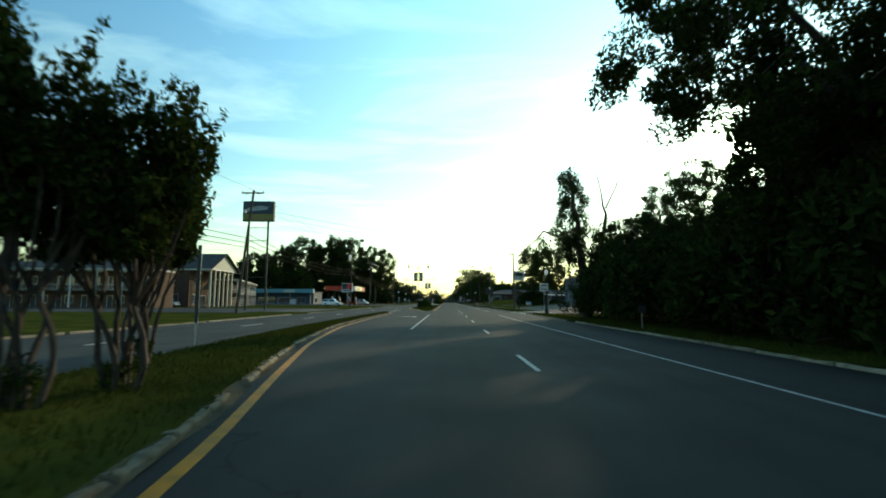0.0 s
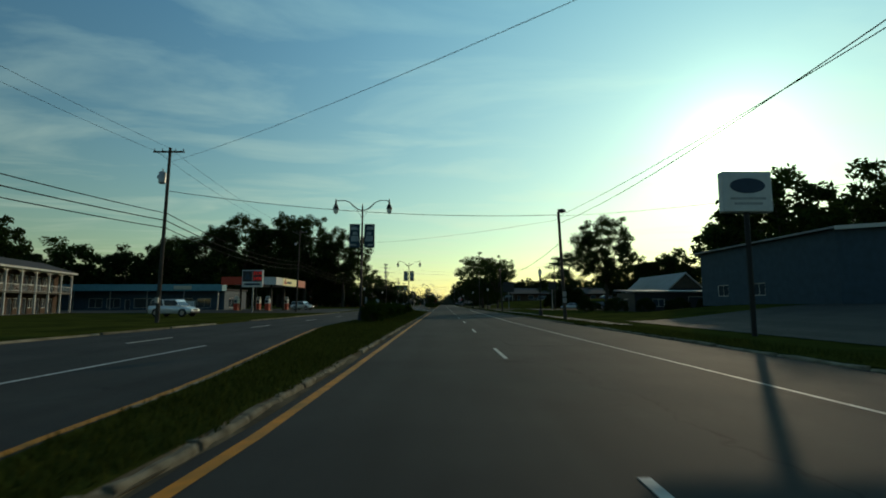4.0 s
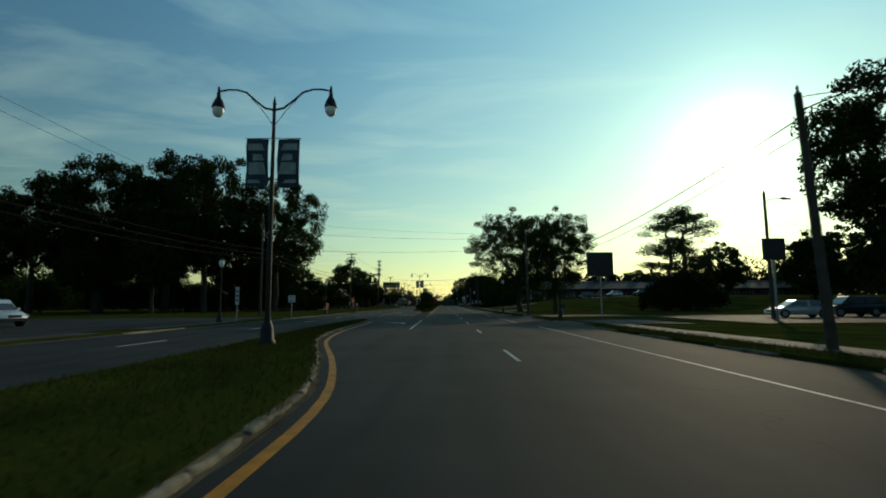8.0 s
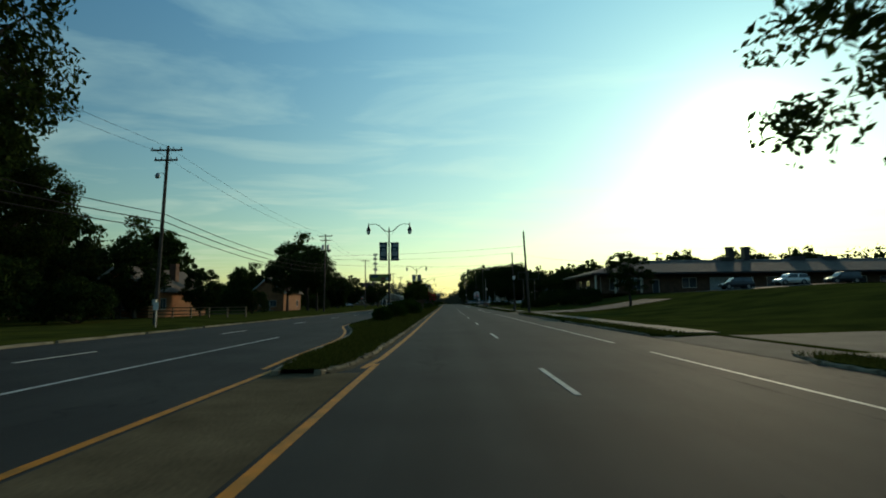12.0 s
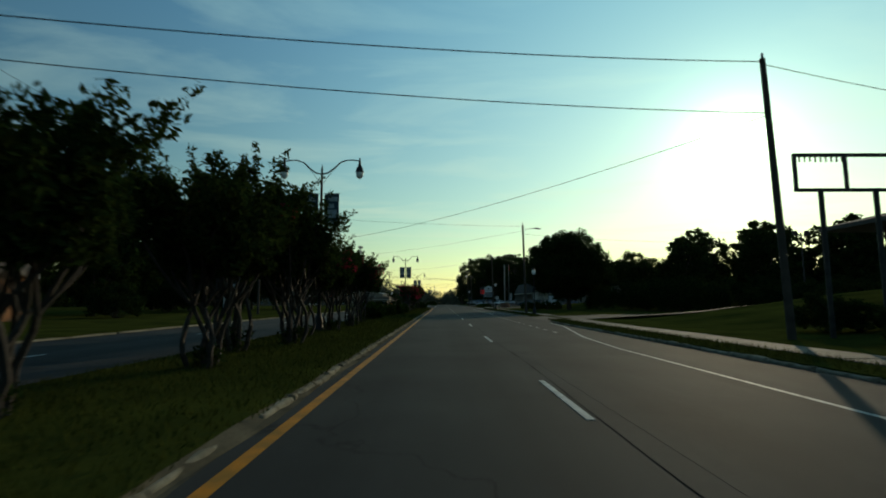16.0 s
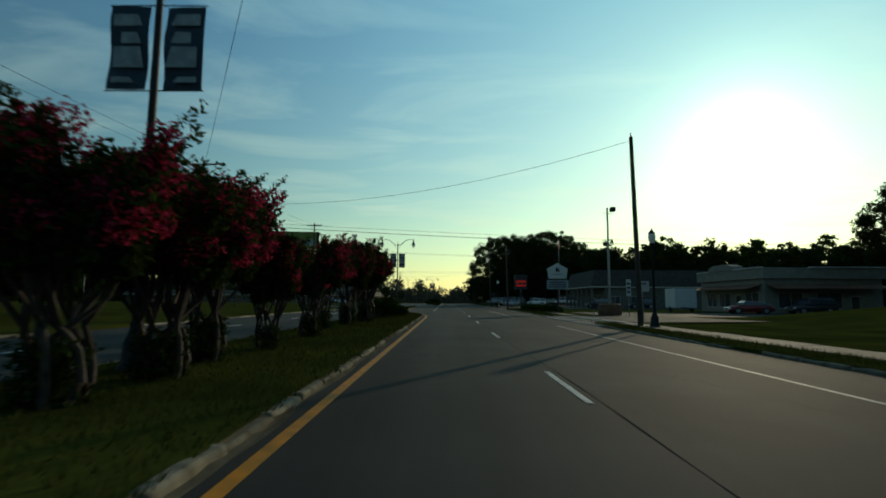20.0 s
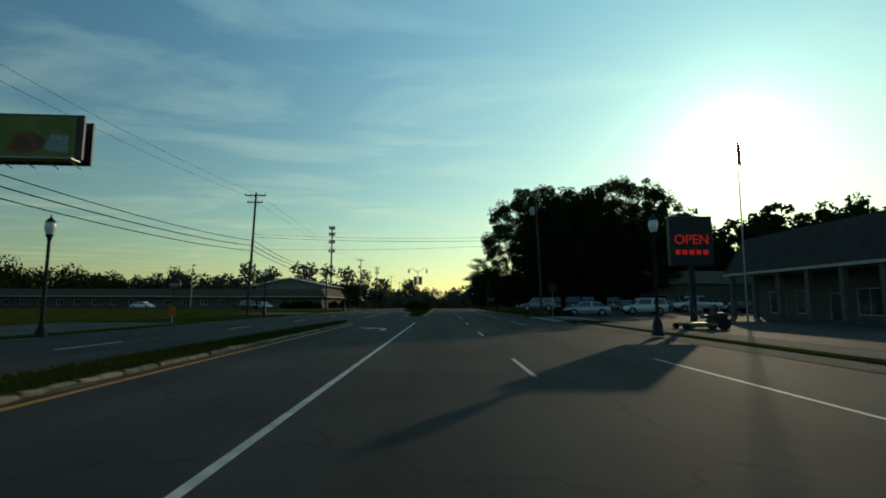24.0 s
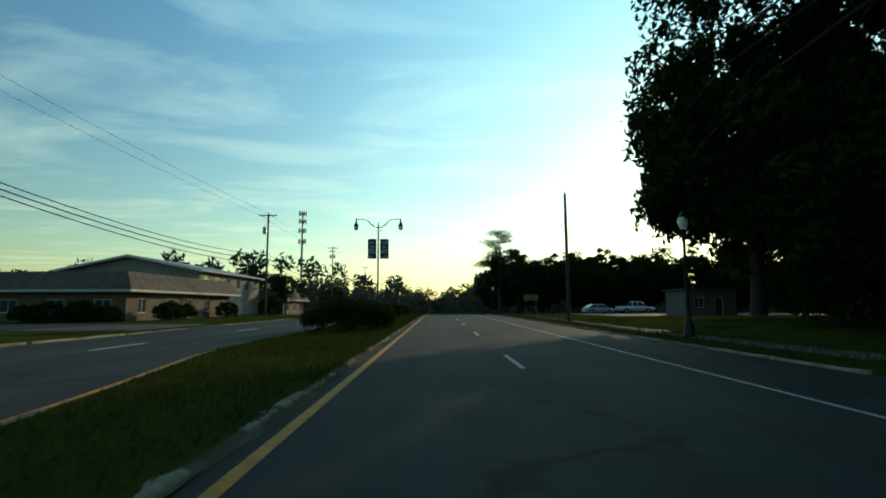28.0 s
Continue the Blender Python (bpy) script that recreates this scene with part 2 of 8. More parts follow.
GLASS = glass_material("dark_glass")
LAMP_GLASS = material("lamp_glass", (0.85, 0.84, 0.80), 0.15, var=0.08, bump=0.02, coat=0.4)
BANNER = material("banner_cloth", (0.030, 0.060, 0.085), 0.8, var=0.3, scale=1.2, fine=50, bump=0.1)
BANNER_PALE = material("banner_print", (0.30, 0.36, 0.38), 0.8, var=0.4, scale=4, fine=50, bump=0.1)
BRICK = material("brick_wall", (0.20, 0.095, 0.058), 0.9, var=0.35, scale=1.5, fine=22, bump=0.4)
ORANGE_BRICK = material("orange_brick", (0.34, 0.145, 0.065), 0.9, var=0.3, scale=1.5, fine=22, bump=0.4)
MOTEL_BRICK = material("motel_brick", (0.10, 0.058, 0.038), 0.9, var=0.35, scale=1.5, fine=22, bump=0.4)
STUCCO = material("stucco", (0.24, 0.225, 0.19), 0.9, var=0.2, scale=1.5, fine=50, bump=0.3)
TAN = material("tan_siding", (0.145, 0.110, 0.072), 0.85, var=0.25, scale=1.2, fine=20, bump=0.2)
CREAM = material("cream_paint", (0.48, 0.45, 0.36), 0.75, var=0.15, scale=2, fine=40, bump=0.1)
WHITE_PAINT = material("white_trim_paint", (0.52, 0.51, 0.48), 0.6, var=0.12, scale=3, fine=50, bump=0.08)
BLUE_PAINT = material("blue_wall_paint", (0.036, 0.068, 0.095), 0.7, var=0.25, scale=1.5, fine=30, bump=0.15)
TEAL = material("teal_fascia", (0.10, 0.28, 0.33), 0.55, var=0.2, scale=2, bump=0.05)
SHINGLE = material("roof_shingle", (0.060, 0.055, 0.052), 0.92, var=0.35, scale=1.5, fine=18, bump=0.6)
BROWN_SHINGLE = material("brown_shingle", (0.13, 0.095, 0.07), 0.92, var=0.35, scale=1.5, fine=18, bump=0.6)
METAL_ROOF = material("pale_metal_roof", (0.24, 0.25, 0.26), 0.6, 0.15, var=0.2, scale=0.8, fine=12, bump=0.1)
RED = material("red_fascia", (0.50, 0.045, 0.020), 0.45, var=0.15, scale=2, bump=0.03)
ORANGE = material("orange_fascia", (0.68, 0.17, 0.02), 0.45, var=0.15, scale=2, bump=0.03)
FASCIA_CREAM = material("cream_fascia", (0.88, 0.74, 0.36), 0.5, var=0.1, scale=2, bump=0.02)
RED_LED = material("red_led", (1.0, 0.03, 0.02), 0.5, var=0.02, bump=0.0, emit=0.14)
SIGN_WHITE = material("sign_white", (0.56, 0.56, 0.54), 0.5, var=0.12, scale=3, bump=0.03)
SIGN_BLUE = material("sign_blue", (0.025, 0.048, 0.080), 0.5, var=0.15, scale=3, bump=0.03)
AMBER = material("amber_sign_face", (0.62, 0.30, 0.03), 0.5, var=0.12, scale=3, bump=0.03)
SIGN_YELLOW = material("sign_yellow", (0.19, 0.16, 0.05), 0.5, var=0.15, scale=3, bump=0.03)
SIGN_GREEN = material("billboard_green", (0.15, 0.19, 0.045), 0.6, var=0.3, scale=0.8, bump=0.03)
SIGN_DARK = material("sign_dark", (0.03, 0.03, 0.035), 0.5, var=0.2, scale=3, bump=0.03)
TAR = material("tar_seam", (0.024, 0.023, 0.022), 0.8, var=0.3, scale=3, fine=30, bump=0.3, matte=True)
RUBBER = material("tyre_rubber", (0.018, 0.018, 0.018), 0.85, var=0.2, scale=9, bump=0.15)
RIM = material("wheel_alloy", (0.45, 0.46, 0.47), 0.3, 0.8, var=0.1, scale=9, bump=0.02)
HEADLIGHT = material("headlight_lens", (0.75, 0.76, 0.78), 0.1, var=0.05, bump=0.0, coat=0.5)
TAILLIGHT = material("taillight_lens", (0.38, 0.015, 0.012), 0.15, var=0.05, bump=0.0, coat=0.5)
DULL_WALL = material("weathered_block_wall", (0.15, 0.14, 0.12), 0.9, var=0.3, scale=1.2, fine=30, bump=0.3)
EARTH = material("bare_earth", (0.15, 0.115, 0.07), 0.95, var=0.4, scale=1.0, fine=18, bump=0.5, matte=True)
# distance haze put into the leaf colour: paler and bluer than near crowns
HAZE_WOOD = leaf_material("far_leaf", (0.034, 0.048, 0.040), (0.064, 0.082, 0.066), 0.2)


def car_paint(name, col):
    return material(name, col, 0.28, 0.35, var=0.06, scale=3, bump=0.0, coat=0.7)


# ---- mesh helpers ----
class Mesh:
    """Collects faces of simple solids; build() gives one mesh."""

    def __init__(self):
        self.v, self.f = [], []

    def add(self, vs, fs):
        o = len(self.v)
        self.v += [tuple(v) for v in vs]
        self.f += [tuple(i + o for i in f) for f in fs]
        return self

    def box(self, x0, y0, z0, x1, y1, z1):
        vs = [(x, y, z) for z in (z0, z1) for y in (y0, y1) for x in (x0, x1)]
        return self.add(vs, [(0, 2, 3, 1), (4, 5, 7, 6), (0, 1, 5, 4), (2, 6, 7, 3), (0, 4, 6, 2), (1, 3, 7, 5)])

    def prism(self, poly, axis, a, b):
        """A polygon of (u, v) pulled along an axis from a to b: axis y gives (u, y, v), x gives (x, u, v), z gives (u, v, z)."""
        def put(u, v, w):
            return {"y": (u, w, v), "x": (w, u, v), "z": (u, v, w)}[axis]
        n = len(poly)
        vs = [put(u, v, a) for u, v in poly] + [put(u, v, b) for u, v in poly]
        fs = [tuple(range(n)), tuple(range(2 * n - 1, n - 1, -1))] + [(i, (i + 1) % n, n + (i + 1) % n, n + i) for i in range(n)]
        return self.add(vs, fs)

    def tube(self, pts, radii, n=8, cap=True):
        pts = [Vector(p) for p in pts]
        if not hasattr(radii, "__len__"):
            radii = [radii] * len(pts)
        o = len(self.v)
        up = Vector((0.13, 0.21, 1)).normalized()
        for i, p in enumerate(pts):
            d = (pts[min(i + 1, len(pts) - 1)] - pts[max(i - 1, 0)])
            d = d.normalized() if d.length > 1e-9 else Vector((0, 0, 1))
            ref = up if abs(d.dot(up)) < 0.95 else Vector((1, 0, 0))
            a = d.cross(ref).normalized()
            b = d.cross(a)
            for k in range(n):
                t = 2 * math.pi * k / n
                self.v.append(tuple(p + (a * math.cos(t) + b * math.sin(t)) * radii[i]))
        for i in range(len(pts) - 1):
            for k in range(n):
                self.f.append((o + i * n + k, o + i * n + (k + 1) % n, o + (i + 1) * n + (k + 1) % n, o + (i + 1) * n + k))
        if cap:
            self.f.append(tuple(o + k for k in range(n))[::-1])
            self.f.append(tuple(o + (len(pts) - 1) * n + k for k in range(n)))
        return self

    def lathe(self, prof, n=14, cx=0.0, cy=0.0):
        """Profile of (radius, z) turned round the upright through cx, cy."""
        return self.tube([(cx, cy, z + 1e-5 * i) for i, (r, z) in enumerate(prof)], [max(r, 0.001) for r, z in prof], n)

    def build(self, name, mat, smooth=False, bevel=0.0):
        me = bpy.data.meshes.new(name)
        me.from_pydata(self.v, [], self.f)
        bm = bmesh.new()
        bm.from_mesh(me)
        bmesh.ops.recalc_face_normals(bm, faces=bm.faces)
        if bevel:
            bmesh.ops.bevel(bm, geom=[e for e in bm.edges if e.is_manifold and e.calc_face_angle(0) > 0.5], offset=bevel, segments=1, affect="EDGES", clamp_overlap=True)
        bm.to_mesh(me)
        bm.free()
        if smooth:
            me.polygons.foreach_set("use_smooth", [True] * len(me.polygons))
            me.set_sharp_from_angle(angle=radians(40))
        me.materials.append(mat)
        return me


def thing(name, label, category, group="", m=None, kind=""):
    ob = tagged(new(name), label, category, group, kind)
    ob.empty_display_size = 0.1
    if m is not None:
        ob.matrix_basis = m
    return ob


def part(name, mesh, mat, parent, label="", smooth=False, bevel=0.0):
    me = mesh.build(name, mat, smooth, bevel) if isinstance(mesh, Mesh) else mesh
    ob = new(name, me)
    ob.parent = parent
    if label:
        tagged(ob, label)
    return ob


def single(name, mesh, mat, label, category, group="", kind="", smooth=False, bevel=0.0, m=None):
    ob = tagged(new(name, mesh.build(name, mat, smooth, bevel)), label, category, group, kind)
    if m is not None:
        ob.matrix_basis = m
    return ob


def words(name, text, size, mat, parent, m, depth=0.01):
    """Raised lettering as a mesh under its sign."""
    cu = bpy.data.curves.new(name, "FONT")
    cu.body, cu.size, cu.extrude, cu.align_x, cu.align_y = text, size, depth, "CENTER", "CENTER"
    tmp = new(name, cu)
    me = bpy.data.meshes.new_from_object(tmp.evaluated_get(bpy.context.evaluated_depsgraph_get()))
    bpy.data.objects.remove(tmp)
    me.materials.append(mat)
    ob = new(name, me)
    ob.parent, ob.matrix_basis = parent, m
    return ob


# ---- ground, roads, medians ----
def ease(a, b, v):
    t = min(max((v - a) / (b - a), 0.0), 1.0)
    return t * t * (3 - 2 * t)


def slope(y):
    """The road runs level, then falls away past a crest."""
    d = y - 560
    if d <= 0:
        return 0.0
    z = -0.022 * d * d / 120 if d < 60 else -0.022 * (d - 30)
    return max(z, -7.5)


def gz(x, y, cut=7.6):
    """Height of the land; the bed under the road lies lower, as far as cut."""
    z = slope(y)
    if -15.95 < x < cut:
        return z - 0.22
    z += 0.10
    if x > 0:
        z += 2.4 * ease(13, 36, x) * ease(226, 250, y) * (1 - ease(332, 350, y))
        z += 0.45 * ease(10.5, 15, x) * (1 - ease(30, 36, x)) * ease(487, 501, y) * (1 - ease(545, 560, y))
        z += 1.25 * ease(17, 33, x) * ease(384, 397, y) * (1 - ease(402, 412, y))
        z += 1.3 * ease(14, 30, x) * ease(70, 90, y) * (1 - ease(120, 140, y))
        z += 1.2 * ease(34, 60, x) * ease(240, 310, y) * (1 - ease(350, 400, y))
    far = max(abs(x) - 160, 0) / 600
    z += 14 * ease(0.0, 2.0, far) + 22 * ease(1000, 2200, y)
    return z


def steps(a, b, s):
    n = max(int(round((b - a) / s)), 1)
    return [a + (b - a) * i / n for i in range(n + 1)]


def make_ground():
    xs = [-3200, -1800, -900, -500, -300, -200, -150, -110] + steps(-90, -18, 6) + [-15.96, -15.94, 10.04, 10.06] + steps(11, 40, 1.0) + [46, 54, 64, 80, 110, 150, 200, 300, 500, 900, 1800, 3200]
    ys = [-1500, -600, -250, -120, -60] + steps(-30, 680, 2.5) + [720, 780, 850, 950, 1100, 1300, 1600, 2000, 2600, 3600]
    m = Mesh()
    m.v = [(x, y, gz(x, y, 10.05)) for y in ys for x in xs]
    n = len(xs)
    m.f = [(j * n + i, j * n + i + 1, (j + 1) * n + i + 1, (j + 1) * n + i) for j in range(len(ys) - 1) for i in range(n - 1)]
    single("ground", m, GRASS, "green summer grass verges and lawns beside the road", "ground", kind="structure")


make_ground()


def strip(name, xa, xb, ya, yb, z, mat, label, category, step=10, kind="structure", thick=0.0):
    """A flat band that follows the road's fall; xa and xb may be functions of y."""
    fa = xa if callable(xa) else (lambda y: xa)
    fb = xb if callable(xb) else (lambda y: xb)
    m = Mesh()
    ys = steps(ya, yb, step)
    m.v = [(f(y), y, slope(y) + z) for y in ys for f in (fa, fb)]
    m.f = [(2 * i, 2 * i + 1, 2 * i + 3, 2 * i + 2) for i in range(len(ys) - 1)]
    if thick:
        o = len(m.v)
        m.v += [(a, b, c - thick) for a, b, c in m.v]
        m.f += [(o + 2 * i, 2 * i, 2 * i + 2, o + 2 * i + 2) for i in range(len(ys) - 1)] + [(2 * i + 1, o + 2 * i + 1, o + 2 * i + 3, 2 * i + 3) for i in range(len(ys) - 1)]
        m.f += [(0, o, o + 1, 1), (2 * len(ys) - 2, 2 * len(ys) - 1, o + 2 * len(ys) - 1, o + 2 * len(ys) - 2)]
    if name is None:
        return m
    return single(name, m, mat, label, category, kind=kind)


strip("road", -15.6, 10.0, -200, 900, 0.0, ASPHALT, "worn grey asphalt four-lane divided road", "road", 5, thick=0.3)

# pieces of the raised median: (y, left edge, right edge), grass between kerbs
MEDIANS = [
    [(-60, -7.0, -2.2), (4, -7.0, -2.3), (9.4, -6.9, -2.75), (15.3, -7.0, -3.95), (22, -7.4, -5.2), (29.6, -7.7, -6.1), (34, -7.8, -6.5), (45, -7.8, -6.8), (63, -7.7, -7.0), (65, -7.5, -7.2)],
    [(77.2, -3.1, -2.75), (78, -3.6, -2.4), (84, -4.0, -2.35), (92, -5.2, -2.35), (104, -6.9, -2.35), (150, -7.0, -2.28), (154.5, -7.0, -2.2), (157, -7.1, -2.65), (160, -7.1, -3.3), (163, -7.2, -4.1), (166.4, -7.3, -5.05), (170, -7.4, -5.6), (175, -7.6, -6.0), (183, -7.6, -6.2), (188.5, -7.4, -6.4), (190, -7.1, -6.7)],
    [(234.2, -3.6, -2.9), (235.4, -3.95, -2.4), (244.5, -4.1, -2.3), (250, -5.0, -2.3), (256, -6.5, -2.3), (300, -7.0, -2.35), (410, -7.0, -2.35), (415, -7.1, -2.6), (420, -7.3, -4.0), (426, -7.5, -5.4), (432, -7.6, -6.1), (452, -7.6, -6.3), (471, -7.4, -6.4), (473, -7.1, -6.7)],
    [(490, -3.1, -2.4), (491.2, -3.6, -2.3), (505, -3.9, -2.3), (510, -4.3, -2.3), (517, -5.4, -2.3), (524, -6.9, -2.3), (560, -7.0, -2.3), (660, -7.0, -2.3), (760, -7.0, -2.3)],
]


def along(rows, k):
    ys = [r[0] for r in rows]
    vs = [r[k] for r in rows]
    off = np.array([-1.8, -1.2, -0.6, 0.0, 0.6, 1.2, 1.8])

    def f(y):
        o = off * min(1.0, max(min(y - ys[0], ys[-1] - y), 0.0) / 2.0)
        return float(np.interp(y + o, ys, vs).mean())
    return f


def stone_mesh(length, seed):
    """One kerb length, chipped and a little out of line."""
    r = random.Random(seed)
    m = Mesh()
    n = 4
    for i in range(n + 1):
        t = i / n * length
        e = r.uniform(-0.02, 0.015)
        h = 0.100 + r.uniform(-0.035, 0.010)
        m.v += [(-0.09, t, -0.12), (0.085 + e, t, -0.12), (0.07 + e, t, h - 0.03), (0.04 + e, t, h), (-0.09, t, h - 0.005)]
    m.f = [(5 * i + k, 5 * i + (k + 1) % 5, 5 * i + 5 + (k + 1) % 5, 5 * i + 5 + k) for i in range(n) for k in range(5)]
    m.f += [(4, 3, 2, 1, 0), tuple(5 * n + k for k in range(5))]
    return m.build("kerb_stone", KERB, bevel=0.008)


STONES = [stone_mesh(1.92, s) for s in range(6)]


def kerb_run(parent, fx, ya, yb, side, step=2.0, z=0.0, gaps=0.08):
    """Kerb stones laid end to end along x = fx(y); side 1 faces +x."""
    r = random.Random(int(ya * 7 + side))
    y = ya
    while y < yb - 0.5:
        if r.random() < (gaps(y) if callable(gaps) else gaps):
            y += step
            continue
        dx = fx(y + step) - fx(y)
        L = math.hypot(dx, step)
        ob = new("kerb_stone", r.choice(STONES))
        ob.parent = parent
        m = pose(fx(y) + r.uniform(-0.015, 0.015), y, slope(y) + z + r.uniform(-0.02, 0.01), math.degrees(math.atan2(slope(y + step) - slope(y), step)), 0, -math.degrees(math.atan2(dx, step)) + r.uniform(-0.5, 0.5)) @ Matrix.Diagonal((side, L / 2.0, 1, 1))
        ob.matrix_basis = m
        y += step


def grass_stuff(name, label, fa, fb, ya, yb, count, h=(0.05, 0.13), z=0.12, w=0.012):
    rg = np.random.default_rng(int(abs(ya)) + 5)
    ys = rg.uniform(ya, yb, count)
    a, b = np.array([fa(y) for y in ys]), np.array([fb(y) for y in ys])
    xs = a + (b - a) * rg.uniform(0, 1, count)
    zs = np.array([slope(y) for y in ys]) + z
    hh, th = rg.uniform(*h, count), rg.uniform(0, 2 * np.pi, count)
    lx, ly = rg.normal(0, 0.035, count), rg.normal(0, 0.035, count)
    dx, dy = np.cos(th) * w, np.sin(th) * w
    v = np.stack([np.stack([xs - dx, ys - dy, zs], 1), np.stack([xs + dx, ys + dy, zs], 1), np.stack([xs + lx, ys + ly, zs + hh], 1)], 1).reshape(-1, 3)
    me = bpy.data.meshes.new(name)
    me.from_pydata(v.tolist(), [], np.arange(count * 3).reshape(-1, 3).tolist())
    me.materials.append(BLADE)
    return tagged(new(name, me), label, "grass", kind="stuff")


GUTTER = material("gutter_silt", (0.135, 0.112, 0.076), 0.95, var=0.5, scale=1.2, fine=20, bump=0.4, second=(0.060, 0.052, 0.038), matte=True)


for k, rows in enumerate(MEDIANS):
    ya, yb = rows[0][0], rows[-1][0]
    fl, fr = along(rows, 1), along(rows, 2)
    med = thing("median_%d" % (k + 1), "raised grass median strip with broken concrete kerbs", "median", kind="structure")
    g = strip(None, lambda y: fl(y) + 0.04, lambda y: fr(y) + 0.16 + 0.03 * math.sin(y * 1.3) + 0.02 * math.sin(y * 3.7), ya + 0.2, yb - 0.2, 0.104, GRASS, "", "", 0.8)
    part("lawn", g, GRASS, med)
    lo, hi = max(ya, 2 if k == 0 else ya), min(yb, 640)
    kerb_run(med, lambda y: fr(y) + 0.20, lo, hi, 1, 1.2, 0.01, lambda y: 0.3 if 352 < y < 425 or y > 512 or 105 < y < 135 else 0.04)
    bank = Mesh()
    yy = steps(ya + 0.2, yb - 0.2, 0.8)
    bank.v = [v for y in yy for v in ((fr(y) + 0.15 + 0.03 * math.sin(y * 1.3) + 0.02 * math.sin(y * 3.7), y, slope(y) + 0.106), (fr(y) + 0.27 + 0.05 * math.sin(y * 2.1), y, slope(y) + 0.03), (fr(y) + 0.33 + 0.05 * math.sin(y * 1.1), y, slope(y) + 0.003))]
    bank.f = [(3 * i + k, 3 * i + k + 1, 3 * i + k + 4, 3 * i + k + 3) for i in range(len(yy) - 1) for k in range(2)]
    part("soil_edge", bank, GUTTER, med, "bare soil edge spilling over the broken kerb")
    if k == 3:
        kerb_run(med, fl, lo, 560, -1)
    else:
        kerb_run(med, fl, lo, hi, -1, 4.0)
    n = int(max(min(yb, 600) - max(ya, 2), 1) * 480)
    grass_stuff("median_grass", "mown green grass on the median", lambda y: fl(y) + 0.15, lambda y: fr(y) + 0.07 * math.sin(y * 2.3) + 0.22, max(ya, 2), min(yb, 600), n)

# right-hand kerb and verge, broken by drives and side streets
RIGHT_GAPS = [(62.5, 76.5), (178, 187), (195.5, 205), (236, 243), (281, 290), (335, 345), (399, 413), (449, 472), (475.5, 488.5)]
LEFT_GAPS = [(64, 86), (148, 172), (176, 190), (452, 470), (494, 504), (536, 545)]


def pieces(gaps, a, b):
    out, y = [], a
    for p, q in gaps:
        if p > y:
            out.append((y, p))
        y = q
    out.append((y, b))
    return out


KERB_X = [(-40, 8.9), (0, 8.9), (50, 9.4), (64, 9.6), (106, 9.5), (150, 8.9), (190, 8.7), (215, 8.15), (300, 7.95), (330, 7.9), (345, 8.6), (396, 8.6), (413, 9.2), (450, 9.4), (490, 9.0), (520, 8.7), (640, 8.6)]


def kerb_x(y):
    return float(np.interp(y, [r[0] for r in KERB_X], [r[1] for r in KERB_X]))


for p, q in pieces(RIGHT_GAPS, -40, 640):
    m = strip(None, lambda y: kerb_x(y) + 0.05 + 0.5 * max(0.0, 1 - min(y - p, q - y) / 1.2) ** 2, lambda y: 10.07, p, q, 0.102, GRASS, "", "", 0.6 if q - p < 60 else 2.0, thick=0.3)
    single("verge", m, GRASS, "strip of rough grass between kerb and pavement", "verge", "verges", "structure")
for p, q in pieces(RIGHT_GAPS, 2, 600):
    kb = thing("kerb", "pale concrete roadside kerb stained by soil and grass", "kerb", "roadside kerbs", kind="structure")
    kerb_run(kb, lambda y: kerb_x(y) + 0.5 * max(0.0, 1 - min(max(y - p, 0), max(q - y, 0)) / 1.2) ** 2, p, q, -1, 1.5 if q - p < 60 else 3.0)
    grass_stuff("verge_grass", "uncut green grass on the roadside verge", lambda y: kerb_x(y) - 0.03, lambda y: kerb_x(y) + 1.3 if 106 < y < 440 else 11.2, p, q, int((q - p) * 170), (0.06, 0.18))
for p, q in pieces(LEFT_GAPS, 2, 560):
    kb = thing("kerb", "concrete kerb along the far side of the road", "kerb", "roadside kerbs", kind="structure")
    kerb_run(kb, lambda y: -15.75, p, q, 1, 6.0)

APRON = material("drive_concrete", (0.082, 0.076, 0.063), 0.95, var=0.3, scale=0.5, fine=25, bump=0.3, second=(0.048, 0.045, 0.039), spec=0.15)
for p, q in RIGHT_GAPS:
    m = Mesh()
    x1 = 20 if q - p > 9 else 16
    kx = kerb_x((p + q) / 2) - 0.2
    m.add([(kx, p - 0.8, 0.012), (kx, q + 0.8, 0.012), (x1, q - 0.5, gz(x1, q) + 0.02), (x1, p + 0.5, gz(x1, p) + 0.02), (11.2, p + 0.6, 0.125), (11.2, q - 0.6, 0.125)], [(0, 4, 5, 1), (4, 3, 2, 5)])
    single("driveway", m, APRON if p > 70 else LOT, "worn concrete driveway mouth crossing the verge", "driveway", "driveways", "structure")
for p, q in LEFT_GAPS:
    m = Mesh()
    m.add([(-15.5, p - 1, 0.012), (-15.5, q + 1, 0.012), (-24, q, 0.125), (-24, p, 0.125), (-17.2, p, 0.125), (-17.2, q, 0.125)], [(0, 1, 5, 4), (4, 5, 2, 3)])
    single("driveway", m, APRON, "worn concrete driveway mouth crossing the verge", "driveway", "driveways", "structure")


def lot(x0, x1, y0, y1, label, mat=LOT):
    xs, ys = steps(x0, x1, 2), steps(y0, y1, 2.5)
    m = Mesh()
    m.v = [(x, y, gz(x, y) + 0.034) for y in ys for x in xs]
    n = len(xs)
    m.f = [(j * n + i, j * n + i + 1, (j + 1) * n + i + 1, (j + 1) * n + i) for j in range(len(ys) - 1) for i in range(n - 1)]
    return single("parking_lot", m, mat, label, "parking lot", "parking lots", "structure")


